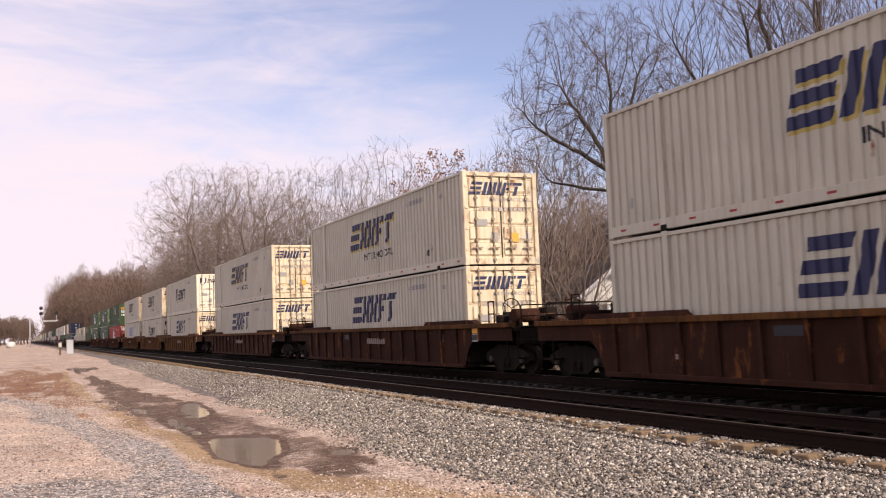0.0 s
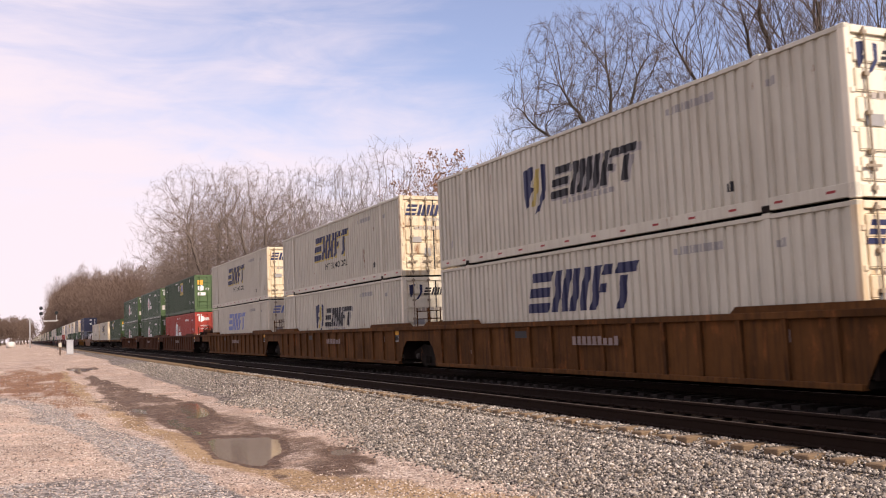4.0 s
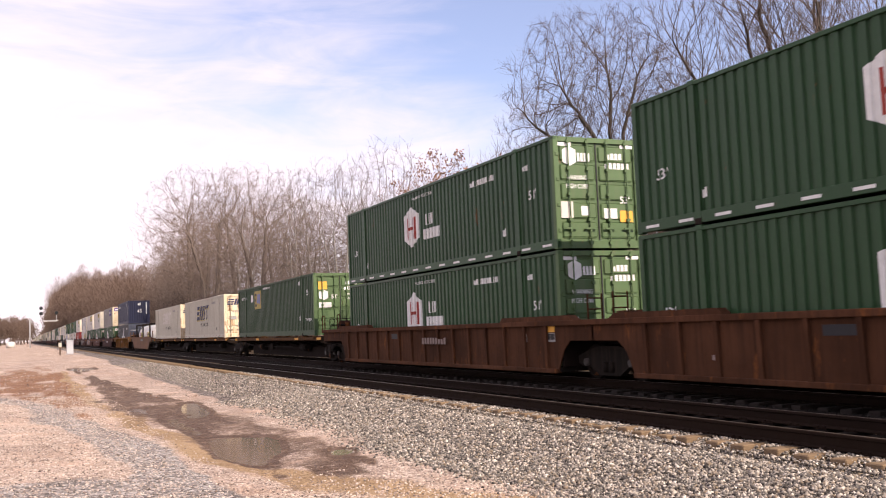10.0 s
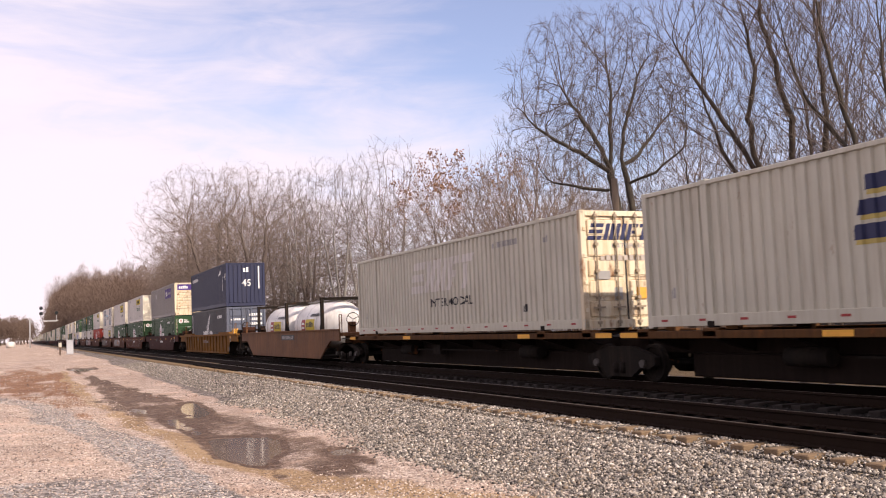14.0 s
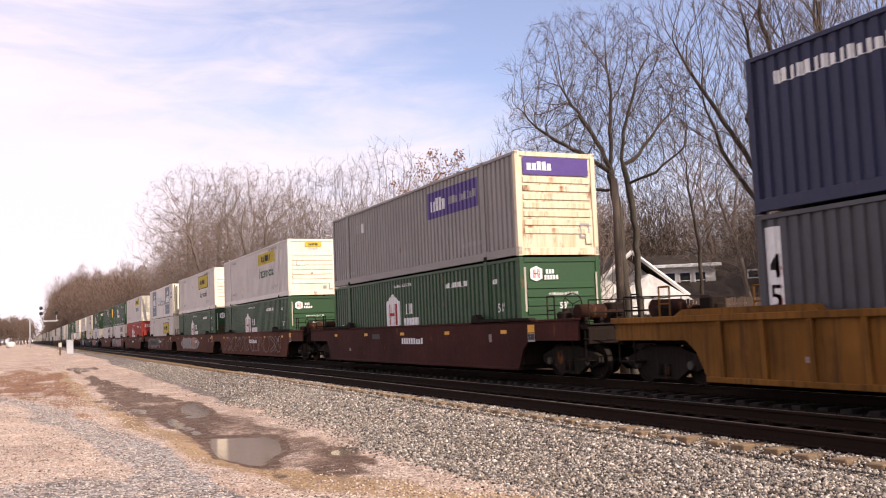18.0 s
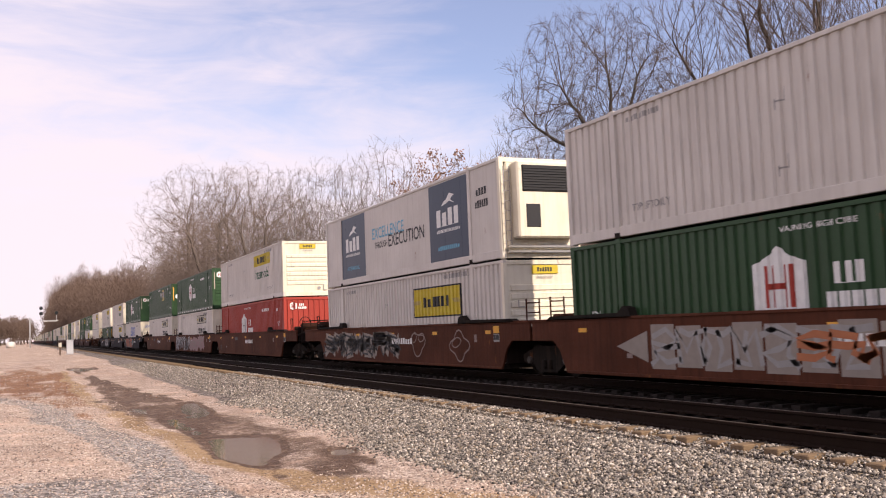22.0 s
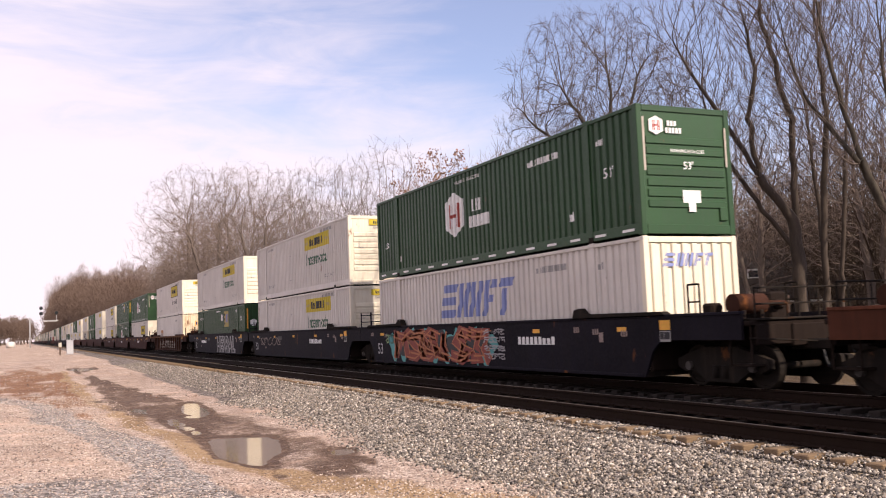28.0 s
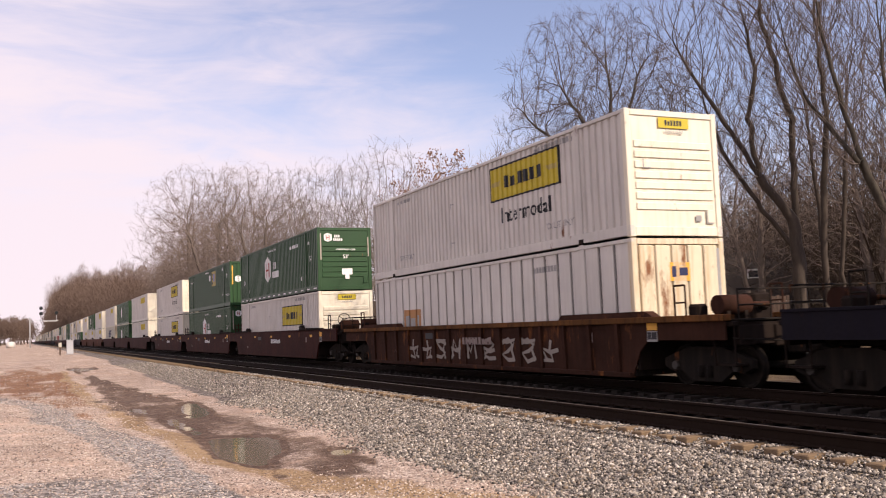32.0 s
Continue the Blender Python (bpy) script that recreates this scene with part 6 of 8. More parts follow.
    if here(1.2):
        for k, u in enumerate((1.6, 2.7, 4.9)):
            spray(car, wild(61 + k, 0.8, 0.6, 2, 0.035), M_STONE, u, 0.75, -1.508, "pale sprayed scribble")


def well_car(style, mat, label, front, back, far=False, brake=True, num=0.9):
    """A container well car. front, back: 'couple' or 'joint' (shared truck) at -y and +y."""
    c = thing("well_car", label, "rail car", "cars of the train")
    e0, e1 = (-11.35 if front == "couple" else -10.0), (11.35 if back == "couple" else 10.0)
    zt = 1.44
    X = 1.50
    for s in (-1, 1):
        nose0, nose1 = -8.75 - e0, e1 - 8.75
        out = [(e0 + 0.25, 0.95), (e0 + nose0, 0.95), (-8.45, 0.72), (-8.15, 0.17), (8.15, 0.17), (8.45, 0.72), (e1 - nose1, 0.95), (e1 - 0.25, 0.95), (e1 - 0.25, zt - 0.02), (e0 + 0.25, zt - 0.02)]
        if style == "rib":
            g = part("side_girder", shared("side_girder|rib|%s|%s|%d" % (front, back, s), lambda: extrude_profile(out, "x", min(s * X, s * (X - 0.03)), max(s * X, s * (X - 0.03))), mat), None, c)
            if s < 0 or not far:
                part("top_chord", shared("top_chord|%s|%s|%d" % (front, back, s), lambda: boxes(tuple(sorted((s * (X + 0.09), s * (X - 0.12)))) + (e0 + 0.2, e1 - 0.2, zt - 0.13, zt), bevel=0.012), mat if mat is not M_W_RUST else M_W_YEL), None, g)
                part("bottom_chord", shared("bottom_chord|%d" % s, lambda: boxes(tuple(sorted((s * (X + 0.06), s * (X - 0.1)))) + (-8.15, 8.15, 0.15, 0.26), bevel=0.012), mat), None, g)
            if s < 0 and not far:
                for k in range(15):
                    y = -7.7 + k * 1.1
                    rb = part("rib", shared("rib", lambda: extrude_profile([(-X - 0.085, 1.32), (-X + 0.01, 1.32), (-X + 0.01, 0.25), (-X - 0.05, 0.25)], "y", -0.055, 0.055), mat), None, g)
                    rb.matrix_basis = pose(0, y, 0)
        else:
            g = part("side_girder", shared("side_girder|smooth|%s|%s|%d" % (front, back, s), lambda: extrude_profile(out, "x", min(s * X, s * (X - 0.06)), max(s * X, s * (X - 0.06))), mat), None, c)
            if s < 0 and not far:
                part("top_flange", shared("top_flange|%s|%s" % (front, back), lambda: boxes((-X - 0.03, -X + 0.1, e0 + 0.25, e1 - 0.25, zt - 0.02, zt + 0.04), (-X - 0.02, -X + 0.03, -8.1, 8.1, 0.17, 0.24), bevel=0.008), mat), None, g)
                for k in range(5):
                    m = part("reflector", shared("reflector", lambda: boxes((-X - 0.006, -X - 0.001, -0.17, 0.17, 1.14, 1.24)), M_ORANGE), None, g, "yellow reflector")
                    m.matrix_basis = pose(0, -7.4 + k * 3.7, 0)
    part("well_floor", shared("well_floor", lambda: boxes((-1.45, 1.45, -8.2, -6.6, 0.18, 0.30), (-1.45, 1.45, 6.6, 8.2, 0.18, 0.30), (-1.45, 1.45, -0.9, 0.9, 0.18, 0.28), (-1.45, -1.2, -8, 8, 0.18, 0.27), (1.2, 1.45, -8, 8, 0.18, 0.27)), M_TRUCK), None, c)
    # end platforms, raised top plates and guides
    for s, e in ((-1, e0), (1, e1)):
        o = part("end_platform", shared("end_platform|%s" % e, lambda: boxes((-1.44, 1.44) + tuple(sorted((s * 8.25, e - s * 0.1))) + (1.20, 1.30), (-0.45, 0.45) + tuple(sorted((s * 8.25, e - s * 0.05))) + (0.80, 1.22), (-1.44, 1.44, s * 8.3 - 0.05, s * 8.3 + 0.05, 0.3, 1.22), bevel=0.02), M_UNDER), None, c, "sooty end platform")
        if s < 0 or not far:
            for q in (-1, 1):
                part("top_plate", shared("top_plate|%d|%d|%s" % (s, q, style), lambda: extrude_profile([(s * 5.3, 1.44), (s * 5.45, 1.56), (s * 8.75, 1.56), (s * 9.0, 1.44)], "x", min(q * 1.56, q * 1.33), max(q * 1.56, q * 1.33)) if style == "rib" else extrude_profile([(s * 5.45, 1.44), (s * 5.55, 1.66), (s * 5.75, 1.70), (s * 5.95, 1.56), (s * 8.8, 1.54), (s * 9.0, 1.44)], "x", min(q * 1.53, q * 1.33), max(q * 1.53, q * 1.33)), M_TRUCK if style != "rib" else mat), None, c, "dark container guide plate")
    if far:
        part("underframe", shared("far_trucks", lambda: boxes((-1.1, 1.1, -10.9, -9.1, 0.05, 0.85), (-1.1, 1.1, 9.1, 10.9, 0.05, 0.85)), M_TRUCK), None, c, "black trucks")
        return c
    truck(c, -10.0) if front == "couple" else None
    truck(c, 10.0 if back == "couple" else 9.74)
    for s, kind in ((-1, front), (1, back)):
        if kind == "couple":
            coupler(c, s, s * 11.6)
            part("end_sill", shared("end_sill_car|%d" % s, lambda: boxes((-1.3, 1.3, s * 11.2 - 0.06, s * 11.2 + 0.06, 0.85, 1.22), (-1.35, -0.9, s * 10.9 - 0.3, s * 10.9 + 0.3, 0.45, 0.50), (-1.38, -1.34, s * 10.9 - 0.3, s * 10.9 - 0.26, 0.45, 1.2), (-1.38, -1.34, s * 10.9 + 0.26, s * 10.9 + 0.3, 0.45, 1.2), bevel=0.01), M_UNDER), None, c)
            grab_irons(c, s * 9.6 - 0.17, mat if style == "rib" else M_TRUCK, s)
            end_gear(c, s)
        else:
            part("connector", shared("connector|%d" % s, lambda: boxes((-0.5, 0.5, s * 9.45 - 0.28, s * 9.45 + 0.28, 0.78, 1.35), bevel=0.03), M_TRUCK), None, c)
            for q in (-1.05, 1.05):
                part("ladder", shared("ladder|%d|%s" % (s, q), lambda: ladder_bm(q, s * 9.2), mat), None, c, "short end ladder")
            part("connector_housing", shared("connector_housing|%d" % s, lambda: boxes((-0.42, 0.42, s * 9.3 - 0.2, s * 9.3 + 0.2, 1.30, 1.62), bevel=0.05), mat), None, c)
    if front == "couple" and brake:
        brake_stand(c, -9.35, M_TRUCK)
    for k, (q, zc, w, h, mt, lab) in enumerate(((-8.9 if front == "couple" else -7.9, 1.26, 0.34, 0.20, M_ORANGE, "yellow reflective square"), (-8.9 if front == "couple" else -7.9, 1.03, 0.34, 0.22, M_GREY, "pale-framed test placard"), (-6.6, 1.02, 0.16, 0.22, M_CHALK, "small faded stencil panel"), (5.6, 0.62, 0.2, 0.1, M_CHALK, "small faded stencil panel"))):
        off = -1.50 - (0.0 if style != "rib" or q < -8.5 else 0.0)
        pl = part("placard", shared("placard|%s|%d" % (front, k), lambda: boxes((off - 0.008, off - 0.001, q - w / 2, q + w / 2, zc - h / 2, zc + h / 2)), mt), None, c, lab)
        if k == 1:
            part("placard_field", shared("placard_field|%s" % front, lambda: boxes((off - 0.012, off - 0.009, q - w / 2 + 0.02, q + 0.02, zc - h / 2 + 0.05, zc + h / 2 - 0.02), (off - 0.012, off - 0.009, q + 0.04, q + w / 2 - 0.02, zc - h / 2 + 0.05, zc + h / 2 - 0.02)), M_INK), None, pl, "dark fields of the placard")
    part("number_bars", shared("number_bars|%s" % style, lambda: boxes((-1.506, -1.501, 2.2, 3.0, 1.02, 1.2)), M_INK), None, c, "dark number patch")
    nb = bars_bm(9, 1.9, 0.20, 0.3, 4)
    for v in nb.verts:
        v.co = (-1.508 - (0.09 if style == "rib" else 0), -(v.co.x + num), v.co.z + 0.95)
    part("number_writing", nb, M_CHALK if style == "rib" else M_WHITE, c)
    return c


def spine_car(mat, front, back):
    c = thing("spine_car", "rusty low spine car with yellow marks carrying one container", "rail car", "cars of the train")
    e0, e1 = (-11.2 if front == "couple" else -9.5), (11.2 if back == "couple" else 9.5)
    part("centre_beam", boxes((-0.35, 0.35, e0 + 0.3, e1 - 0.3, 0.62, 1.10), (-0.55, 0.55, -7.6, 7.6, 0.15, 0.64), bevel=0.03), M_UNDER, c)
    for s in (-1, 1):
        part("side_sill", boxes((s * 1.3 - 0.06, s * 1.3 + 0.06, -9.0, 9.0, 0.98, 1.13), bevel=0.01), mat, c)
    for k in range(9):
        part("cross_beam", shared("cross_beam", lambda: extrude_profile([(-1.3, 1.1), (1.3, 1.1), (1.3, 0.96), (0.4, 0.7), (-0.4, 0.7), (-1.3, 0.96)], "y", -0.09, 0.09), M_UNDER), None, c).matrix_basis = pose(0, -8 + k * 2, 0)
    for y in (-8.2, -6.1, 6.1, 8.2):
        part("container_pedestal", shared("pedestal", lambda: boxes((-1.36, -1.1, -0.2, 0.2, 1.0, 1.185), (1.1, 1.36, -0.2, 0.2, 1.0, 1.185), bevel=0.02), mat), None, c).matrix_basis = pose(0, y, 0)
    for k, y in enumerate((-8.9, -5.2, 8.7, 3.0)):
        part("yellow_patch", shared("yellow_patch", lambda: boxes((-1.366, -1.361, -0.32, 0.32, 1.0, 1.11)), M_ORANGE), None, c, "yellow reflective patch").matrix_basis = pose(0, y, 0)
    part("walkway", boxes((-1.1, 1.1, e0 + 0.3, -8.9, 1.02, 1.06), (-1.1, 1.1, 8.9, e1 - 0.3, 1.02, 1.06)), M_STEEL, c, "steel grating")
    for y in (-4.6, 4.2):
        part("air_reservoir", tube(bmesh.new(), (-0.75, y - 0.5, 0.62), (-0.75, y + 0.5, 0.62), 0.17, sides=12), M_TRUCK, c, "dark air tank")
    part("brake_rigging", boxes((-0.95, -0.9, -3.0, 3.0, 0.62, 0.66), (-1.0, -0.8, 1.0, 1.6, 0.5, 0.8)), M_TRUCK, c)
    if front == "couple":
        truck(c, -10.0)
        coupler(c, -1, -11.5)
        grab_irons(c, -9.7, mat, -1)
    truck(c, 10.0 if back == "couple" else 9.5)
    if back == "couple":
        coupler(c, 1, 11.5)
    return c


def low_well(mat):
    """The shallow yellow well car that carries the tanks."""
    c = thing("well_car", "smooth yellow well car with dark number patch carrying tanks", "rail car", "cars of the train")
    for s in (-1, 1):
        out = [(-9.3, 0.95), (-8.0, 0.95), (-7.3, 0.62), (-6.5, 0.17), (6.5, 0.17), (7.3, 0.62), (8.0, 0.95), (9.3, 0.95), (9.3, 1.42), (-9.3, 1.42)]
        g = part("side_girder", extrude_profile(out, "x", min(s * 1.5, s * 1.44), max(s * 1.5, s * 1.44)), mat, c)
        part("top_flange", boxes((s * 1.5 - 0.06, s * 1.5 + 0.06, -9.3, 9.3, 1.40, 1.46), bevel=0.008), mat, g)
    part("well_floor", boxes((-1.45, 1.45, -6.8, 6.8, 0.18, 0.30)), M_TRUCK, c)
    for s in (-1, 1):
        part("end_platform", boxes((-1.42, 1.42) + tuple(sorted((s * 6.9, s * 9.5))) + (1.15, 1.3), (-0.45, 0.45) + tuple(sorted((s * 6.9, s * 9.7))) + (0.75, 1.2), bevel=0.02), mat, c)
        truck(c, s * 8.6)
        coupler(c, s, s * 9.9)
        grab_irons(c, s * 8.9 - 0.17, mat, s)
    brake_stand(c, -8.3, mat)
    part("number_patch", boxes((-1.506, -1.502, -2.3, 0.1, 1.0, 1.26)), M_INK, c, "black number patch")
    nb = bars_bm(9, 2.1, 0.17, 0.3, 4)
    for v in nb.verts:
        v.co = (-1.509, -(v.co.x + 1.1), v.co.z + 1.13)
    part("number_writing", nb, M_GREY, c)
    return c


# ---------------------------------------------------------------- the train
MOVERS = []             # (thing, y at the start, z)


def ride(ob, y, z=0.0):
    ob.matrix_basis = pose(TRAIN_X, y, z)
    MOVERS.append((ob, y, z))
    return ob


RIB_RUST = (M_W_RUST, "rib", "rusty brown ribbed well car with weathered yellow top chord")
RIB_YEL = (M_W_YEL, "rib", "weathered yellow-brown ribbed well car")
RIB_ORB = (M_W_ORB, "rib", "orange-brown ribbed well car")
RIB_GOLD = (M_W_GOLD, "rib", "yellow ribbed well car")
SM_MAR = (M_W_MAR, "smooth", "maroon smooth-sided well car")
SM_BRN = (M_W_BRN, "smooth", "rust-brown smooth-sided well car with sprayed paint")
SM_NAV = (M_W_NAV, "smooth", "dark plum smooth-sided well car with sprayed paint")
# near end of the load, car, joints at front and back, upper and lower container
TRAIN = [
    (1.17, RIB_RUST, "couple", "couple", "crm", "crm_plain"),
    (24.78, RIB_RUST, "couple", "couple", "crm", "crm_plain"),
    (48.40, RIB_RUST, "couple", "couple", "crm", "crm_plain"),
    (71.92, RIB_YEL, "couple", "joint", "crm_shield", "crm_plain"),
    (91.35, RIB_YEL, "joint", "joint", "crm", "crm_shield"),
    (110.88, RIB_YEL, "joint", "couple", "crm", "crm_faded"),
    (134.30, RIB_ORB, "couple", "joint", "gpn_mid", "hxm_red"),
    (153.74, RIB_ORB, "joint", "joint", "hxm_door", "hxm_house"),
    (173.18, RIB_ORB, "joint", "couple", "hxm_door", "hxm_house"),
    (298.41, SM_MAR, "couple", "couple", "pgy", "hxm"),
    (322.02, SM_BRN, "couple", "joint", "ylw", "hxm_h"),
    (341.55, SM_BRN, "joint", "joint", "ylw_framed", "hxm_h"),
    (361.18, SM_BRN, "joint", "couple", "rfr", "ylw_boxed"),
    (384.90, SM_BRN, "couple", "joint", "ylw", "hxm_red_front"),
    (404.24, SM_BRN, "joint", "joint", "hxm", "ylw_grey"),
    (423.77, SM_BRN, "joint", "couple", "gpn_front", "ylw_grey"),
    (447.97, SM_NAV, "couple", "joint", "hxm", "crm_front"),
    (467.50, SM_NAV, "joint", "joint", "ylw", "ylw"),
    (487.23, SM_NAV, "joint", "couple", "ylw", "gpn_front"),
    (510.84, RIB_RUST, "couple", "couple", "ylw_framed", "gpn_white"),
    (534.36, SM_MAR, "couple", "joint", "hxm", "ylw_boxed"),
    (553.79, SM_MAR, "joint", "joint", "gpn_front", "hxm"),
    (573.23, SM_MAR, "joint", "couple", "ylw_framed", "ylw_boxed"),
]
LOW_Z = 0.31
for y0, (mat, style, lab), fr, bk, up, lo in TRAIN:
    yc = y0 + 8.075
    car = ride(well_car(style, mat, lab, fr, bk, num=-4.5 if abs(y0 - 487.2) < 1 else (3.7 if mat is M_W_NAV else 0.9), brake=min(abs(y0 - q) for q in (510.8, 448.0, 71.9)) > 1), yc)
    ride(container(lo), yc, LOW_Z)
    ride(container(up), yc, LOW_Z + 2.91)
    decorate(car, y0)
# single containers on the spine cars
for y0, fr, bk, kind in ((194.43, "couple", "joint", "gpn_green"), (215.12, "joint", "joint", "crm"), (233.69, "joint", "couple", "crm_white")):
    ride(spine_car(M_W_SPINE, fr, bk), y0 + 8.075)
    ride(container(kind), y0 + 8.075, 1.19)
# tanks, then the navy 45-foot pair
ride(low_well(M_W_TAN), 261.07)
for dy in (-3.05, 3.05):
    ride(tank_container(), 261.07 + dy, 0.31)
ride(well_car("rib", M_W_GOLD, "yellow ribbed well car under navy containers", "couple", "couple"), 282.76)
ride(container("nvy_low"), 282.76, LOW_Z)
ride(container("nvy_top"), 282.76, LOW_Z + 2.91)

# the rest of the train, far down the line
FAR = [("ylw", "ylw"), ("hxm", "hxm"), ("ylw", "crm_plain"), ("ylw_framed", "ylw"), ("hxm", "ylw"), ("ylw", "ylw"), ("ylw", "hxm"), ("crm_plain", "ylw"),
       ("ylw", "ylw"), ("gpn_front", "hxm"), ("ylw", "ylw"), ("crm_plain", "crm_plain"), ("hxm", "ylw"), ("ylw", "hxm_red_front"), ("ylw", "ylw"), ("ylw", "hxm")]
made, cars = {}, {}
y0, k = 596.84, 0
while y0 < 1560:
    fr, bk = ("couple", "joint") if k % 3 == 0 else (("joint", "joint") if k % 3 == 1 else ("joint", "couple"))
    up, lo = FAR[k % len(FAR)]
    mat, style, lab = (SM_MAR, SM_BRN, SM_NAV)[(k // 3) % 3]
    key = (style, mat.name, fr, bk)
    if key not in cars:
        cars[key] = well_car(style, mat, lab, fr, bk, far=True)
        ride(cars[key], y0 + 8.075)
    else:
        ride(copy_thing(cars[key], pose(0, 0, 0)), y0 + 8.075)
    for kind, z in ((lo, LOW_Z), (up, LOW_Z + 2.91)):
        if kind not in made:
            made[kind] = container(kind, near=False)
            ride(made[kind], y0 + 8.075, z)
        else:
            ride(copy_thing(made[kind], pose(0, 0, 0)), y0 + 8.075, z)
    y0 += 19.5 if bk == "joint" else 23.6
    k += 1
# ---------------------------------------------------------------- trees
def tubes_mesh(name, branches, material):
    """Joined tapered tubes; branches: (points, radii, sides)."""
    V, F4, base = [], [], 0
    for pts, rad, sides in branches:
        P = np.array(pts)
        T = np.gradient(P, axis=0)
        T /= np.linalg.norm(T, axis=1)[:, None] + 1e-9
        ref = np.array((0.31, 0.95, 0.05)) if abs(T[0][2]) > 0.6 else np.array((0.0, 0.1, 1.0))
        A = np.cross(T, ref)
        A /= np.linalg.norm(A, axis=1)[:, None] + 1e-9
        B = np.cross(T, A)
        a = np.arange(sides) / sides * math.tau
        R = np.array(rad)[:, None, None]
        ring = P[:, None] + R * (np.cos(a)[None, :, None] * A[:, None] + np.sin(a)[None, :, None] * B[:, None])
        V.append(ring.reshape(-1, 3))
        m = len(P)
        i, j = np.meshgrid(np.arange(m - 1), np.arange(sides), indexing="ij")
        i, j = i.ravel(), j.ravel()
        F4.append(np.stack([base + i * sides + j, base + i * sides + (j + 1) % sides, base + (i + 1) * sides + (j + 1) % sides, base + (i + 1) * sides + j], 1))
        base += m * sides
    return mesh_arrays(name, np.concatenate(V), np.concatenate(F4), material)


def colonize(seed, stems, blobs, count, reach=1.3, kill=0.30, step=0.20, rise=0.62):
    """Branches that grow from given stems towards points scattered in the crown.
    stems: polylines of points; blobs: ellipsoids (x, y, z, rx, ry, rz). Returns nodes, parents."""
    q = np.random.default_rng(seed)
    vol = np.array([b[3] * b[4] * b[5] for b in blobs])
    pick = q.choice(len(blobs), count, p=vol / vol.sum())
    d = q.normal(size=(count, 3))
    d /= np.linalg.norm(d, axis=1)[:, None]
    B = np.array(blobs)[pick]
    A = B[:, :3] + d * (q.random(count) ** 0.40)[:, None] * B[:, 3:]
    N, par = [], []
    for st in stems:
        last = -1
        P = [np.array(p, float) for p in st]
        if N and P[0][2] > 1:                              # a limb springs from the nearest stem
            last = int(np.argmin([np.linalg.norm(P[0] - o) for o in N]))
        for k in range(len(P) - 1):
            m = max(1, int(np.linalg.norm(P[k + 1] - P[k]) / (step * 1.6)))
            for i in range(m):
                w = 0 if last < 0 and i == 0 else 0.025
                N.append(P[k] + (P[k + 1] - P[k]) * i / m + q.normal(size=3) * w)
                par.append(last)
                last = len(N) - 1
        N.append(P[-1]), par.append(last)
    near, reach_ = np.full(count, 1e9), np.full(count, 1e9)
    which = np.zeros(count, int)
    alive = np.ones(count, bool)
    fresh, kidcount = list(range(len(N))), {}
    for it in range(110):
        F = np.array([N[i] for i in fresh])
        idx = np.nonzero(alive)[0]
        if not len(idx):
            break
        W = A[idx][:, None] - F[None]
        D = np.linalg.norm(W, axis=2)
        near[idx] = np.minimum(near[idx], D.min(1))
        D = D - rise * W[:, :, 2]                          # branches are reached from below
        j = D.argmin(1)
        dm = D[np.arange(len(idx)), j]
        closer = dm < reach_[idx]
        reach_[idx[closer]] = dm[closer]
        which[idx[closer]] = np.array(fresh)[j[closer]]
        alive &= near > kill
        r = reach if it < 40 else reach * 2.5
        idx = np.nonzero(alive & (reach_ < r))[0]
        if not len(idx):
            idx = np.nonzero(alive)[0]
            if not len(idx):
                break
        pull, start = {}, len(N)
        for i in idx:
            w = int(which[i])
            v = A[i] - N[w]
            pull[w] = pull.get(w, 0) + v / np.linalg.norm(v)
        fresh = []
        for w, v in pull.items():
            if kidcount.get(w, 0) >= 3:
                continue
            kidcount[w] = kidcount.get(w, 0) + 1
            g = N[w] - N[par[w]] if par[w] >= 0 else np.array((0, 0, 1.0))
            v = v / (np.linalg.norm(v) + 1e-9) + 1.15 * g / (np.linalg.norm(g) + 1e-9) + np.array((0, 0, 0.04)) + q.normal(size=3) * 0.09
            N.append(N[w] + v / np.linalg.norm(v) * step)
            par.append(w)
            fresh.append(len(N) - 1)
        if not fresh:
            break
    return N, par


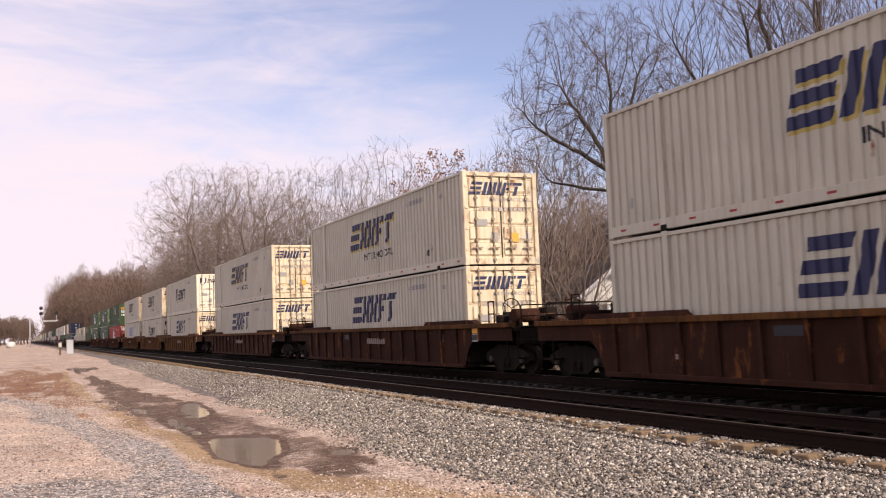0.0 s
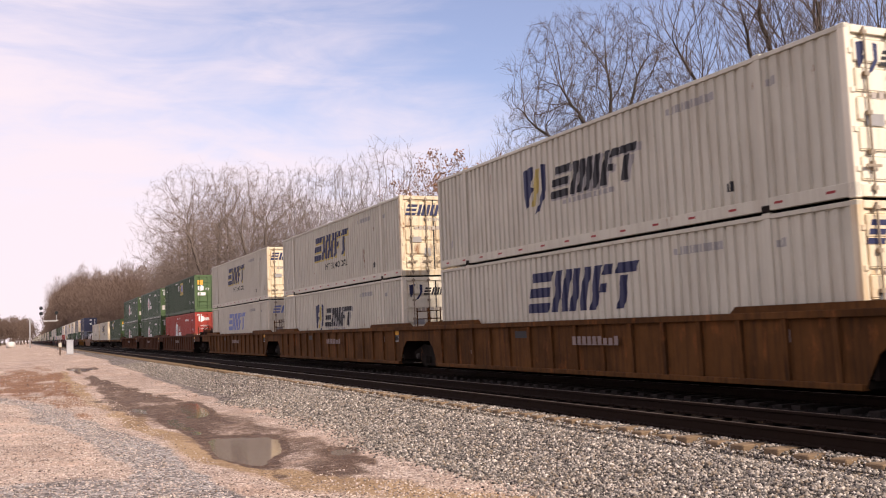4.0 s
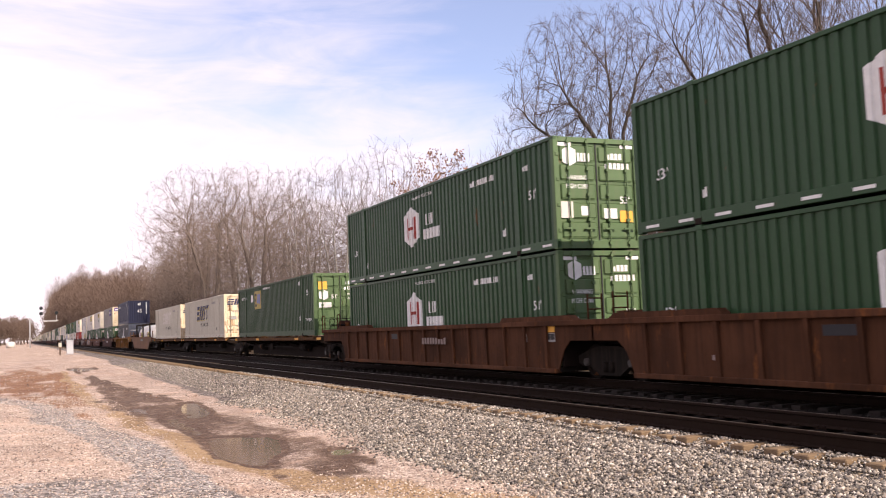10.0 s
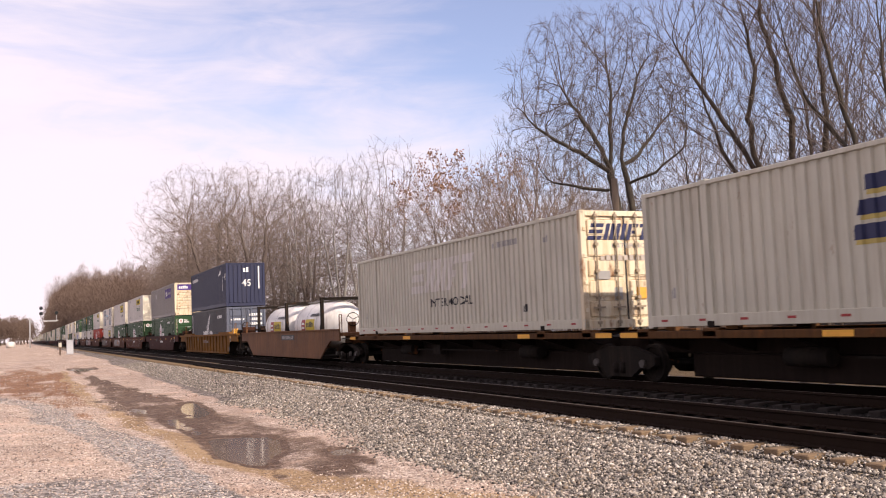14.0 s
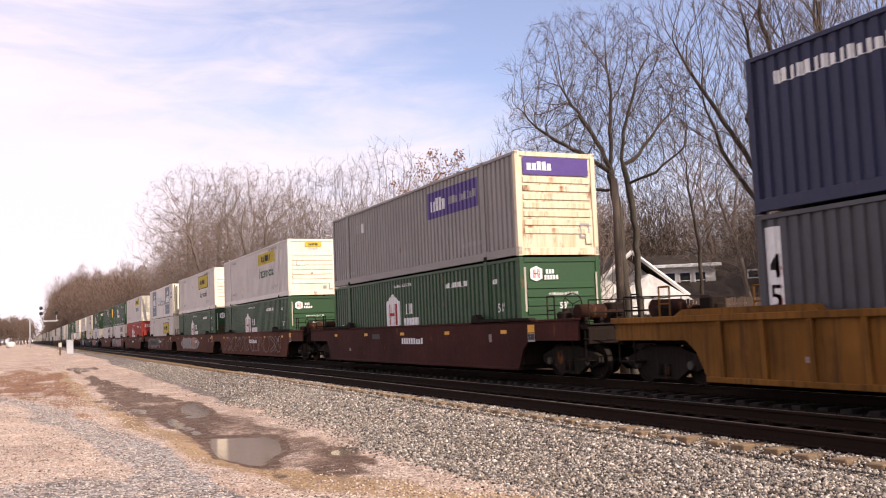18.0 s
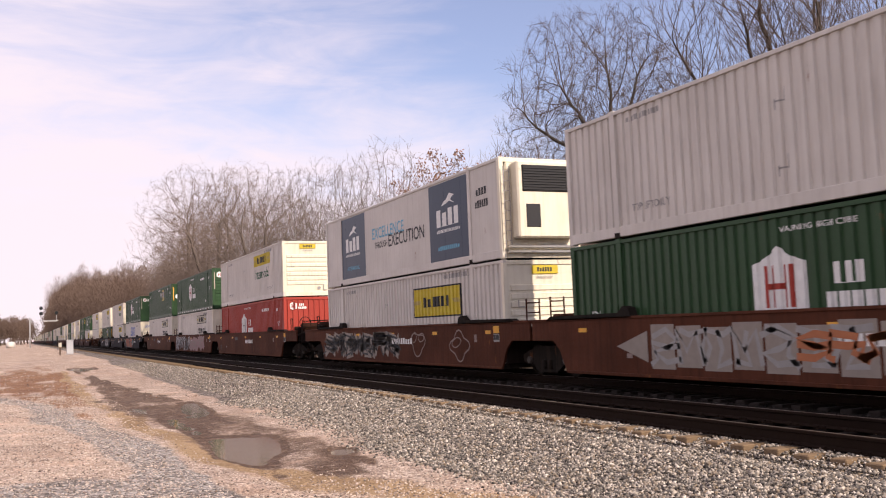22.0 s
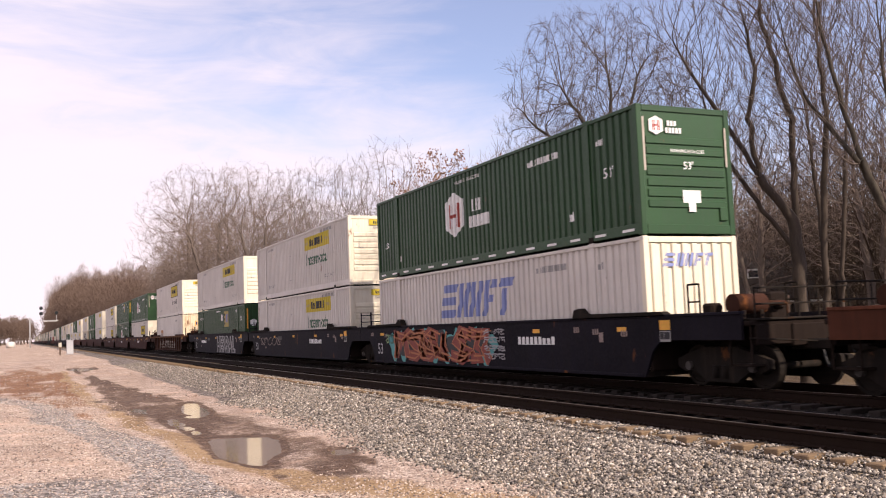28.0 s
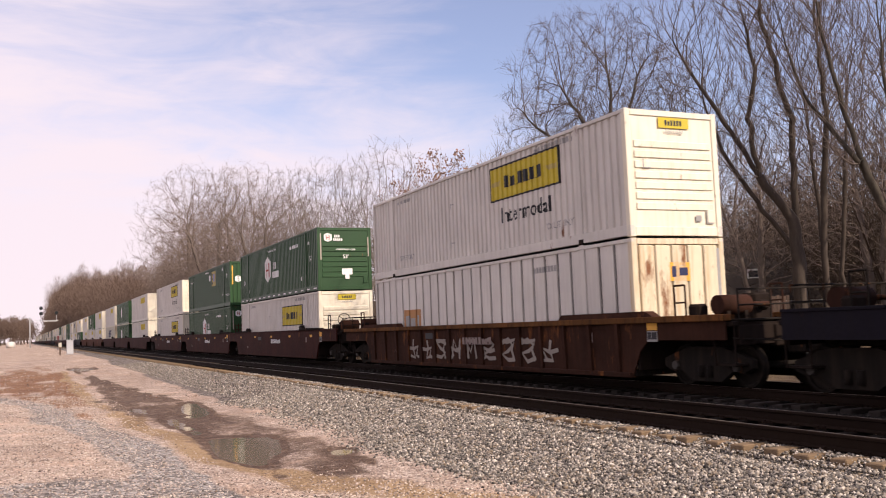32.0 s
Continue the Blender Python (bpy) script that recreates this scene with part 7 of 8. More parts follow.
def limbs_of(seed, N, par, r_base, tip=0.0052, twigs=4, twig_len=0.5, droop=0.0):
    """Turns grown nodes into tapered branches: (depth, points, radii, sides)."""
    q = np.random.default_rng(seed + 500)
    n = len(N)
    kids = [[] for _ in range(n)]
    for i, p in enumerate(par):
        if p >= 0:
            kids[p].append(i)
    area, size = np.zeros(n), np.ones(n)
    for i in range(n - 1, -1, -1):
        area[i] = 1.0 if not kids[i] else sum(area[k] for k in kids[i])
    top = max(area[i] for i in range(n) if par[i] < 0)
    ex = math.log(r_base / tip) / math.log(max(top, 2))
    rad = tip * area ** ex
    out = []
    todo = [(i, -1, 0) for i in range(n) if par[i] < 0]
    while todo:
        i, before, depth = todo.pop()
        pts, rr_ = ([tuple(N[before])], [min(rad[before], rad[i] * 1.1)]) if before >= 0 else ([], [])
        while True:
            pts.append(tuple(N[i])), rr_.append(rad[i])
            if not kids[i]:
                break
            best = max(kids[i], key=lambda k: area[k])
            todo += [(k, i, depth + 1) for k in kids[i] if k != best]
            i = best
        if len(pts) == 1:
            continue
        end, way = np.array(pts[-1]), np.array(pts[-1]) - np.array(pts[-2])
        way /= np.linalg.norm(way)
        r0 = rr_[0]
        thin = r0 < 0.022
        if thin and len(pts) > 4:
            pts, rr_ = pts[:1] + pts[1:-1:2] + pts[-1:], rr_[:1] + rr_[1:-1:2] + rr_[-1:]
        out.append((depth, pts, rr_, 9 if r0 > 0.12 else (6 if r0 > 0.045 else (4 if r0 > 0.02 else 3)), r0))
        for k in range(twigs):
            o = end - way * q.uniform(0, 0.3) * (k > 0)
            v = way + q.normal(size=3) * 0.34 + np.array((0, 0, 0.10 - droop))
            v *= twig_len * q.uniform(0.5, 1.25) / np.linalg.norm(v)
            mid = o + v * 0.5 + q.normal(size=3) * 0.03
            out.append((9, [tuple(o), tuple(mid), tuple(o + v)], [tip * 0.9, tip * 0.75, tip * 0.45], 3, tip))
    return out


def grown_tree(seed, stems, blobs, count, r_base, label, group, mats=None, split=0.05, **kw):
    """A bare winter tree: trunk, each main limb, and the crown of branches and twigs."""
    mats = mats or (M_BARK, M_TWIG)
    shape = {k: kw.pop(k) for k in ("reach", "kill", "step", "rise") if k in kw}
    N, par = colonize(seed, stems, blobs, count, **shape)
    out = limbs_of(seed, N, par, r_base, **kw)
    t = thing("bare_tree", label, "tree", group)
    for b in out:
        if b[0] == 0:
            part("trunk", tubes_mesh("trunk", [b[1:4]], mats[0]), None, t).data.shade_smooth()
    big = sorted([b for b in out if b[0] > 0 and b[4] > split], key=lambda b: -b[4])[:14]
    ids = {id(b) for b in big}
    for b in big:
        part("limb", tubes_mesh("limb", [b[1:4]], mats[0]), None, t).data.shade_smooth()
    part("crown", tubes_mesh("crown", [b[1:4] for b in out if b[0] > 0 and id(b) not in ids], mats[1]), None, t, "fine leafless branches and twigs")["kind"] = "stuff"
    return t, out


def sliver_wood(name, crowns, per, seed, material, label, thick=1.0):
    """A far wood as one mesh: thin twigs fanning out of many crowns. crowns: x, y, height, radius."""
    q = np.random.default_rng(seed)
    V = []
    for x, y, h, r in crowns:
        d = q.normal(size=(per, 3))
        d /= np.linalg.norm(d, axis=1)[:, None]
        rad = q.random(per) ** 0.45
        lump = 1 + 0.30 * np.sin(d[:, 0] * 5 + x) * np.cos(d[:, 2] * 4 + y)
        c = np.stack([d[:, 0] * r * rad * lump, d[:, 1] * r * rad * lump, h * 0.56 + d[:, 2] * h * 0.44 * rad * lump], 1)
        c[:, 2] = np.maximum(c[:, 2], 0.3)
        way = c - np.array((0, 0, h * 0.15)) + q.normal(size=(per, 3)) * h * 0.28
        way /= np.linalg.norm(way, axis=1)[:, None]
        side = np.cross(way, q.normal(size=(per, 3)))
        side /= np.linalg.norm(side, axis=1)[:, None]
        ln = q.uniform(0.03, 0.09, per)[:, None] * h
        wd = q.uniform(0.0010, 0.0026, per)[:, None] * h * thick
        o = np.array((x, y, GZB))
        V.append(np.stack([c - way * ln / 2 - side * wd, c - way * ln / 2 + side * wd, c + way * ln / 2], 1) + o)
        tz = np.linspace(0, h * 0.7, 2)
        for k in range(3):                                 # a few stems
            a = np.array((x + q.normal() * 0.5, y + q.normal() * 0.5, GZB))
            b = a + np.array((q.normal() * 0.12 * h, q.normal() * 0.12 * h, h * q.uniform(0.6, 0.85)))
            for sx in ((h * 0.012, 0), (0, h * 0.012)):
                V.append(np.array([[a - (*sx, 0), a + (*sx, 0), b]]))
    V = np.concatenate(V)
    ob = new(name, mesh_arrays(name, V.reshape(-1, 3), np.arange(len(V) * 3).reshape(-1, 3), material))
    return tagged(ob, label, "woods", kind="stuff")


GZB = -0.62
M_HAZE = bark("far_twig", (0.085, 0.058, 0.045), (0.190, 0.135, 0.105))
M_BRUSH = bark("brush_twig", (0.048, 0.036, 0.028), (0.135, 0.10, 0.078))
M_MOTTLED = bark("mottled_bark", (0.022, 0.019, 0.015), (0.11, 0.092, 0.072))
BACK, ALONG = "leafless trees behind the train", "leafless trees along the line"


def lv(u, z, v=0.0):
    """A point of a tree: u metres towards the road, z up, v along the line."""
    return (-0.911 * u + 0.411 * v, 0.411 * u + 0.911 * v, z)


def lb(u, z, ru, rz, v=0.0, rv=None):
    return (*lv(u, z, v), ru, rv or ru, rz)


t1, _ = grown_tree(14, [[lv(0.1, -0.15), lv(0.3, 3.0), lv(0.4, 5.9), lv(0.6, 7.5), lv(0.55, 8.8), lv(0.42, 10.2), lv(0.55, 11.6)], [lv(-0.3, -0.15), lv(-0.2, 3.0), lv(-0.15, 5.9), lv(0.15, 7.8), lv(0.05, 8.8), lv(-0.35, 10.0), lv(-0.75, 11.2)],
                        [lv(0.6, 7.5), lv(1.05, 8.5), lv(1.45, 9.4, 0.5), lv(2.05, 10.6, 0.8)], [lv(0.6, 7.3), lv(1.65, 8.0, -0.4), lv(2.9, 8.6, -0.8), lv(3.6, 9.2, -0.9)], [lv(0.1, 7.6), lv(-0.55, 8.0, 0.4), lv(-1.35, 9.0, 0.8), lv(-2.1, 9.8, 1.0)],
                        [lv(0.45, 6.7), lv(1.5, 6.8, 0.3), lv(2.6, 7.1, 0.5)], [lv(0.0, 6.9), lv(-0.9, 7.2, -0.5), lv(-1.8, 7.9, -0.9)]],
                   [lb(0.8, 10.3, 3.6, 3.2), lb(1.5, 8.6, 3.1, 1.8), lb(-0.7, 9.4, 2.4, 2.5), lb(1.8, 7.2, 2.1, 0.9)], 4400, 0.16, "leafless winter tree with two trunks and a wide rounded crown", BACK, (M_MOTTLED, M_TWIG), kill=0.165, step=0.2, rise=0.35, tip=0.0034, twigs=3, twig_len=0.5)
t1.matrix_basis = pose(19.90, 27.02, GZB)
t2, _ = grown_tree(8, [[lv(0.2, -0.15), lv(0.2, 2.1), lv(0.25, 4.7), lv(1.17, 6.0), lv(2.1, 7.65), lv(2.95, 9.1), lv(3.6, 10.4)], [lv(0.2, 4.6), lv(0.11, 7.65), lv(0.44, 8.95), lv(0.76, 10.4), lv(0.9, 12.5)],
                       [lv(0.2, 3.7), lv(1.0, 5.05, 0.3), lv(1.65, 6.2, 0.5), lv(1.98, 6.9, 0.6), lv(2.4, 8.5, 0.8)], [lv(1.17, 6.0), lv(1.5, 7.6, -0.4), lv(1.3, 9.0, -0.6), lv(1.6, 10.6, -0.7)], [lv(-0.5, -0.15), lv(-0.55, 4.0), lv(-0.9, 7.5), lv(-0.8, 11.0)]],
                   [lb(2.4, 9.6, 2.0, 3.2), lb(0.6, 11.0, 2.2, 3.4), lb(1.3, 7.2, 1.8, 1.6), lb(-1.2, 8.5, 1.5, 2.6)], 2150, 0.195, "large leafless tree with dark trunks that split into rising limbs", BACK, kill=0.2, step=0.2)
t2.matrix_basis = pose(20.45, 19.55, GZB)
t3, _ = grown_tree(23, [[lv(0.2, -0.15), lv(0.45, 2.0), lv(0.76, 4.56), lv(1.34, 5.63), lv(1.8, 7.3), lv(2.34, 9.75), lv(2.6, 12.5)], [lv(1.55, 6.0), lv(1.95, 6.85, 0.3), lv(2.7, 8.1, 0.6), lv(3.0, 9.6, 0.8)], [lv(0.8, 4.7), lv(0.75, 6.5, -0.3), lv(0.95, 9.5, -0.5)]],
                   [lb(2.3, 10.5, 2.2, 3.0), lb(2.6, 8.0, 1.4, 1.6), lb(0.2, 9.0, 2.2, 2.6), lb(0.5, 6.0, 1.5, 1.5)], 1700, 0.16, "tall leaning leafless tree with mottled bark", BACK, (M_MOTTLED, M_TWIG), kill=0.22, step=0.22)
t3.matrix_basis = pose(22.15, 17.06, GZB)
t4, _ = grown_tree(31, [[(0, 0, -0.15), lv(0.2, 6), lv(0.5, 11)], [(0.3, 0, -0.15), lv(-0.8, 6), lv(-1.3, 11)]], [lb(-0.2, 11.5, 4.2, 4.6)], 1300, 0.10, "tall leafless tree behind the others", BACK, kill=0.30, step=0.22)
t4.matrix_basis = pose(28.85, 26.45, GZB)
t5, _ = grown_tree(37, [[(0, 0, -0.15), lv(0.2, 5), lv(-0.3, 10)]], [lb(0, 10.5, 3.4, 4.2)], 1000, 0.09, "leafless tree with a lighter trunk", BACK, (M_MOTTLED, M_TWIG), kill=0.30, step=0.22)
t5.matrix_basis = pose(27.33, 22.07, GZB)
t6, _ = grown_tree(41, [[(0, 0, -0.15), lv(0.1, 5), lv(0.5, 9)]], [lb(0, 9.0, 3.2, 3.6)], 900, 0.085, "slim leafless tree behind the large ones", BACK, kill=0.30, step=0.22)
t6.matrix_basis = pose(26.87, 31.48, GZB)

BROAD = lambda r: [lb(0, 9.6, r, 4.4), lb(0.6, 7.0, r * 1.05, 3.4)]
far = dict(tip=0.0046, twigs=4, twig_len=0.5, kill=0.30, step=0.30, rise=0.22)
GREYBROWN = (M_BELTBARK, M_BELTTWIG)
two = lambda a, b: [[(0, 0, -0.2), lv(a, 5), lv(a * 2, 9)], [(0.3, 0.2, -0.2), lv(b, 5), lv(b * 2.4, 9)]]
kinds = [grown_tree(101, two(0.3, -0.5), BROAD(4.3), 2200, 0.20, "leafless tree in the belt along the railway", ALONG, GREYBROWN, **far)[0],
         grown_tree(102, two(0.6, -0.3), BROAD(3.9), 2200, 0.16, "leafless tree in the belt along the railway", ALONG, GREYBROWN, **far)[0],
         grown_tree(103, [[(0, 0, -0.2), lv(0.1, 4), lv(0.5, 8)], [(0.4, 0.2, -0.2), lv(-0.4, 4), lv(-0.9, 8)], [lv(0.05, 3), lv(1.0, 5.5), lv(1.4, 8)]], [lb(0, 9.2, 2.9, 4.6), lb(0, 6.5, 2.9, 3.0)], 1550, 0.13, "slender pale-barked leafless tree", ALONG, (M_PALE, M_PALETWIG), **far)[0],
         grown_tree(104, two(0.2, -0.8), BROAD(4.6), 2250, 0.20, "leafless tree in the belt along the railway", ALONG, GREYBROWN, **far)[0],
         grown_tree(105, [[(0.3 * k, 0.2 * (k % 2), -0.1), lv(0.35 * (k - 1.5), 2.0), lv(0.7 * (k - 1.5), 3.6)] for k in range(4)], [lb(0, 4.0, 2.3, 2.4)], 800, 0.07, "leafless many-stemmed tree in the belt along the railway", ALONG, GREYBROWN, tip=0.008, twigs=4, twig_len=0.6, kill=0.3, step=0.24)[0]]
tall = [max(v.co.z for c in k.children for v in c.data.vertices) for k in kinds]


# an oak that keeps its brown leaves
def leafy_oak(seed, height, share):
    k = height / 11
    t, out = grown_tree(seed, [[(0, 0, -0.15), lv(0.3, 4 * k), lv(0.5, 7 * k)], [(0.2, 0, -0.15), lv(-0.6, 4 * k), lv(-1.0, 6 * k)]], [lb(0, 7.2 * k, 3.6 * k, 3.5 * k)], 1100, 0.10,
                        "young oak with clusters of dry brown leaves", ALONG, GREYBROWN, twigs=3, twig_len=0.5, kill=0.3, step=0.24)
    q, P = np.random.default_rng(seed), []
    top = max(p[2] for b in out for p in b[1])
    for b in out:
        if b[0] >= 9:
            tip = np.array(b[1][-1])
            clump = math.sin(tip[0] * 1.9 + seed) + math.sin(tip[1] * 1.7 + 2 * seed) + math.sin(tip[2] * 2.1)
            if tip[2] > top * 0.66 and clump > 0.35 and q.random() < share:
                for k in range(9):
                    o = tip + q.normal(size=3) * 0.15
                    a, c = q.normal(size=3), q.normal(size=3)
                    a, c = a / np.linalg.norm(a) * 0.085, c / np.linalg.norm(c) * 0.05
                    P.append([o - a, o + c, o + a, o - c])
    P = np.array(P)
    part("leaves", mesh_arrays("leaves", P.reshape(-1, 3), np.arange(len(P) * 4).reshape(-1, 4), M_DRYLEAF), None, t, "dry brown oak leaves")["kind"] = "stuff"
    return t


leafy_oak(61, 12.0, 0.65).matrix_basis = pose(21.74, 46.98, GZB)
leafy_oak(62, 11.4, 0.4).matrix_basis = pose(21.39, 42.09, GZB, 0, 0, 70)
rr = random.Random(77)
# x, y, height in metres, kind
spots = [(20.5, 146.3, 16.0, 0), (20.3, 128.6, 20.9, 1), (19.4, 119.1, 23.3, 0), (18.6, 98.6, 20.2, 3), (21.1, 98.6, 20.0, 1), (19.3, 81.7, 17.3, 0), (21.3, 83.5, 15.6, 1), (20.4, 74.3, 15.3, 2), (22.0, 72.8, 16.1, 2),
         (20.6, 62.5, 14.2, 2), (22.6, 63.4, 14.7, 2), (21.7, 55.2, 14.3, 2), (20.2, 50.0, 10.2, 1), (23.3, 40.5, 11.8, 4), (21.8, 37.1, 10.1, 4), (21.9, 33.8, 8.0, 4),
         (23.0, 108.7, 19.2, 3), (22.7, 137.9, 18.6, 3), (24.3, 90.2, 16.7, 2), (25.5, 67.8, 12.7, 0), (20.0, 67.9, 11.8, 1), (24.2, 52.2, 11.8, 0), (25.8, 44.3, 10.7, 1), (19.7, 89.3, 15.8, 2), (22.4, 77.6, 13.7, 3), (19.9, 111.6, 17.7, 1), (21.4, 155.3, 14.5, 1), (25.4, 160.2, 15.5, 0), (22.2, 135.9, 16.6, 3), (22.3, 124.3, 19.7, 0)]
for q in range(14):                                        # undergrowth between the trunks
    spots.append((rr.uniform(19, 24), 40 + q * 9 + rr.uniform(-3, 3), rr.uniform(5, 8.5), 4))
for q in range(6):
    spots.append((rr.uniform(32, 40), 30 + q * 6.5, rr.uniform(11, 15), rr.choice((0, 1, 2, 3))))
used = set()
for x, yy, h, k in spots:
    s = h * (1.03 if 55 < yy < 127 else 1.0) / tall[k]
    m = pose(x, yy, GZB, 0, 0, rr.uniform(0, 360)) @ Matrix.Diagonal((s, s, s, 1))
    if k not in used:
        kinds[k].matrix_basis = m
        used.add(k)
    else:
        src = kinds[k]
        keep = src.scale.copy()
        src.scale = (1, 1, 1)
        copy_thing(src, m)
        src.scale = keep
crowns = []
yy = 158.0
while yy < 780:
    h = float(np.interp(yy, (158, 250, 330, 380, 450, 560, 640, 780), (14.8, 18.5, 24.5, 28, 31, 33, 29, 22)))
    crowns.append((rr.uniform(17.4, 20.0), yy, h * rr.uniform(0.9, 1.03), h * 0.25))
    crowns.append((rr.uniform(23, 29), yy + 4, h * rr.uniform(0.92, 1.06), h * 0.28))
    yy *= 1.045
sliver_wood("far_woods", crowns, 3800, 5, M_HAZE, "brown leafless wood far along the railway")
crowns = [(rr.uniform(18, 30), 430 + q * 40, rr.uniform(12, 15), 6) for q in range(18)]
crowns += [(rr.uniform(-34, 6), rr.uniform(560, 700), rr.uniform(16, 20), 6) for q in range(26)]
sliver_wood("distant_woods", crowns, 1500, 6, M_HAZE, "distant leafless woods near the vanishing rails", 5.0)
crowns = [(rr.uniform(36, 60), rr.uniform(14, 80), rr.uniform(9.0, 12.5), 4.5) for q in range(110)]
crowns += [(rr.uniform(19.5, 25), 36 + q * 3.0, rr.uniform(0.6, 1.0) * (2.0 + 0.068 * (36 + q * 3.0)), 2.4) for q in range(46)]
sliver_wood("brush", crowns, 2100, 7, M_BRUSH, "brown leafless brush and woods behind the line")
# ---------------------------------------------------------------- houses behind the trees
M_SIDING = paint("white_siding", (0.80, 0.78, 0.74), 0.3, 0.0, 0.6, (0.25, 0.21, 0.17))
M_GREYSIDE = paint("grey_siding", (0.12, 0.105, 0.095), 0.3, 0.0, 0.7, (0.12, 0.1, 0.09))
M_SHINGLE = paint("dark_shingle", (0.050, 0.038, 0.030), 0.4, 0.0, 0.9, (0.03, 0.026, 0.024))
M_TRIM = plain("white_trim", (0.75, 0.74, 0.72), 0.5)
M_PLANK = paint("weathered_plank", (0.085, 0.055, 0.04), 0.5, 0.0, 0.9, (0.04, 0.028, 0.02), 0.2)


def roof_slab(bm, x0, x1, y0, y1, ze, za, t=0.14, over=0.3):
    """Two slopes of a roof whose ridge runs along y."""
    xm = (x0 + x1) / 2
    k = (za - ze) / (xm - x0)
    for s, a in ((-1, x0), (1, x1)):
        e = a + s * over
        ez = ze - over * k
        pts = [(e, ez), (xm, za), (xm, za + t), (e, ez + t)]
        vs = [[bm.verts.new((p[0], y, p[1])) for p in pts] for y in (y0 - over, y1 + over)]
        bm.faces.new(vs[0]), bm.faces.new(vs[1][::-1])
        for i in range(4):
            bm.faces.new((vs[0][i], vs[1][i], vs[1][(i + 1) % 4], vs[0][(i + 1) % 4]))
    bmesh.ops.recalc_face_normals(bm, faces=bm.faces)
    return bm


def window_part(parent, x, y, z, w, h, panes=2):
    f = part("window", boxes((x - w / 2 - 0.08, x + w / 2 + 0.08, y - 0.06, y + 0.02, z - 0.08, z), (x - w / 2 - 0.08, x + w / 2 + 0.08, y - 0.06, y + 0.02, z + h, z + h + 0.1), (x - w / 2 - 0.08, x - w / 2, y - 0.06, y + 0.02, z, z + h), (x + w / 2, x + w / 2 + 0.08, y - 0.06, y + 0.02, z, z + h), (x - w / 2, x + w / 2, y - 0.04, y + 0.0, z + h / 2 - 0.025, z + h / 2 + 0.025)), M_TRIM, parent, "white window frame")
    part("pane", boxes((x - w / 2, x + w / 2, y - 0.02, y - 0.01, z, z + h)), M_GLASS, f, "dark window glass")


gh = thing("house", "white gabled house with dark shingle roof behind the trees", "house", "houses behind the trees", m=pose(26.95, 36.72, -1.03, 0, 0, -20))
part("wall", extrude_profile([(-2.3, 0), (2.6, 0), (2.6, 3.45), (0, 5.45), (-2.3, 3.55)], "y", 0.9, 9), M_SIDING, gh)
part("roof", roof_slab(bmesh.new(), -2.3, 2.4, 0.2, 9, 3.75, 5.60), M_SHINGLE, gh, "dark shingle roof")
for s in (-1, 1):
    part("bargeboard", tube(bmesh.new(), (0.05 + s * 2.75, -0.12, 3.45), (0.05, -0.12, 5.66), 0.10, sides=4), M_TRIM, gh, "white bargeboard")
part("porch_gable", extrude_profile([(-1.4, 2.6), (2.9, 2.6), (2.9, 3.2), (0.75, 4.55), (-1.4, 3.2)], "y", -0.5, 0.9), M_SIDING, gh, "white porch gable")
for x in (-1.0, 1.6):
    window_part(gh, x, 0.9, 1.2, 0.9, 1.3)
bh = thing("house", "grey bungalow with a white dormer and dark shingle roof", "house", "houses behind the trees", m=pose(34.98, 39.96, -0.97, 0, 0, -34))
part("wall", boxes((-4.2, 5.0, 0, 8, 0, 3.1)), M_GREYSIDE, bh)
bm = extrude_profile([(-0.6, 2.95), (4, 5.9), (8.6, 2.95), (8.6, 3.1), (4, 6.08), (-0.6, 3.1)], "x", -4.6, 5.4)
part("roof", bm, M_SHINGLE, bh, "dark shingle roof")
part("gutter", boxes((-4.6, 5.4, -0.72, -0.6, 2.9, 3.02)), M_TRIM, bh, "pale gutter")
dm = part("dormer", boxes((-2.9, 0.2, 1.3, 4.0, 3.6, 5.15)), M_SIDING, bh, "white dormer")
part("dormer_roof", boxes((-3.3, 0.5, 0.9, 4.2, 5.15, 5.35), bevel=0.03), M_TRIM, dm, "white-edged dormer roof")
for x in (-2.35, -1.5, -0.65):
    window_part(dm, x, 1.3, 3.95, 0.55, 0.9)
ge = part("small_dormer", extrude_profile([(1.4, 3.7), (3.2, 3.7), (3.2, 4.5), (2.3, 5.3), (1.4, 4.5)], "y", 1.4, 4.0), M_GREYSIDE, bh, "grey gabled dormer")
window_part(ge, 2.3, 1.4, 4.0, 0.6, 0.8)
part("porch_roof", extrude_profile([(-2.4, 2.55), (0.0, 3.15), (0.0, 3.3), (-2.4, 2.7)], "x", -3.0, -0.4), M_TRIM, bh, "white porch roof")
sh = thing("shed", "low dark shed with a pale flat roof edge", "shed", m=pose(30.74, 26.60, -1.13, 0, 0, -46))
part("wall", boxes((-2.6, 2.6, 0, 3, 0, 2.35)), M_GREYSIDE, sh)
part("roof", boxes((-2.9, 2.9, -0.4, 3.2, 2.35, 2.48), bevel=0.02), M_SHINGLE, sh, "flat roof")
part("roof_edge", boxes((-2.9, 2.9, -0.46, -0.4, 2.33, 2.5)), M_TRIM, sh, "pale roof edge")
fe = thing("fence", "weathered brown plank fence behind the tracks", "fence", m=pose(27.20, 31.29, 0.39, 0, 0, -24))
for k in range(40):
    part("plank", shared("fence_plank", lambda: boxes((-0.065, 0.065, -0.012, 0.012, 0.0, 1.75)), M_PLANK), None, fe).matrix_basis = pose(-2.4 + k * 0.145, 0, 0.02 * math.sin(k * 2.3))
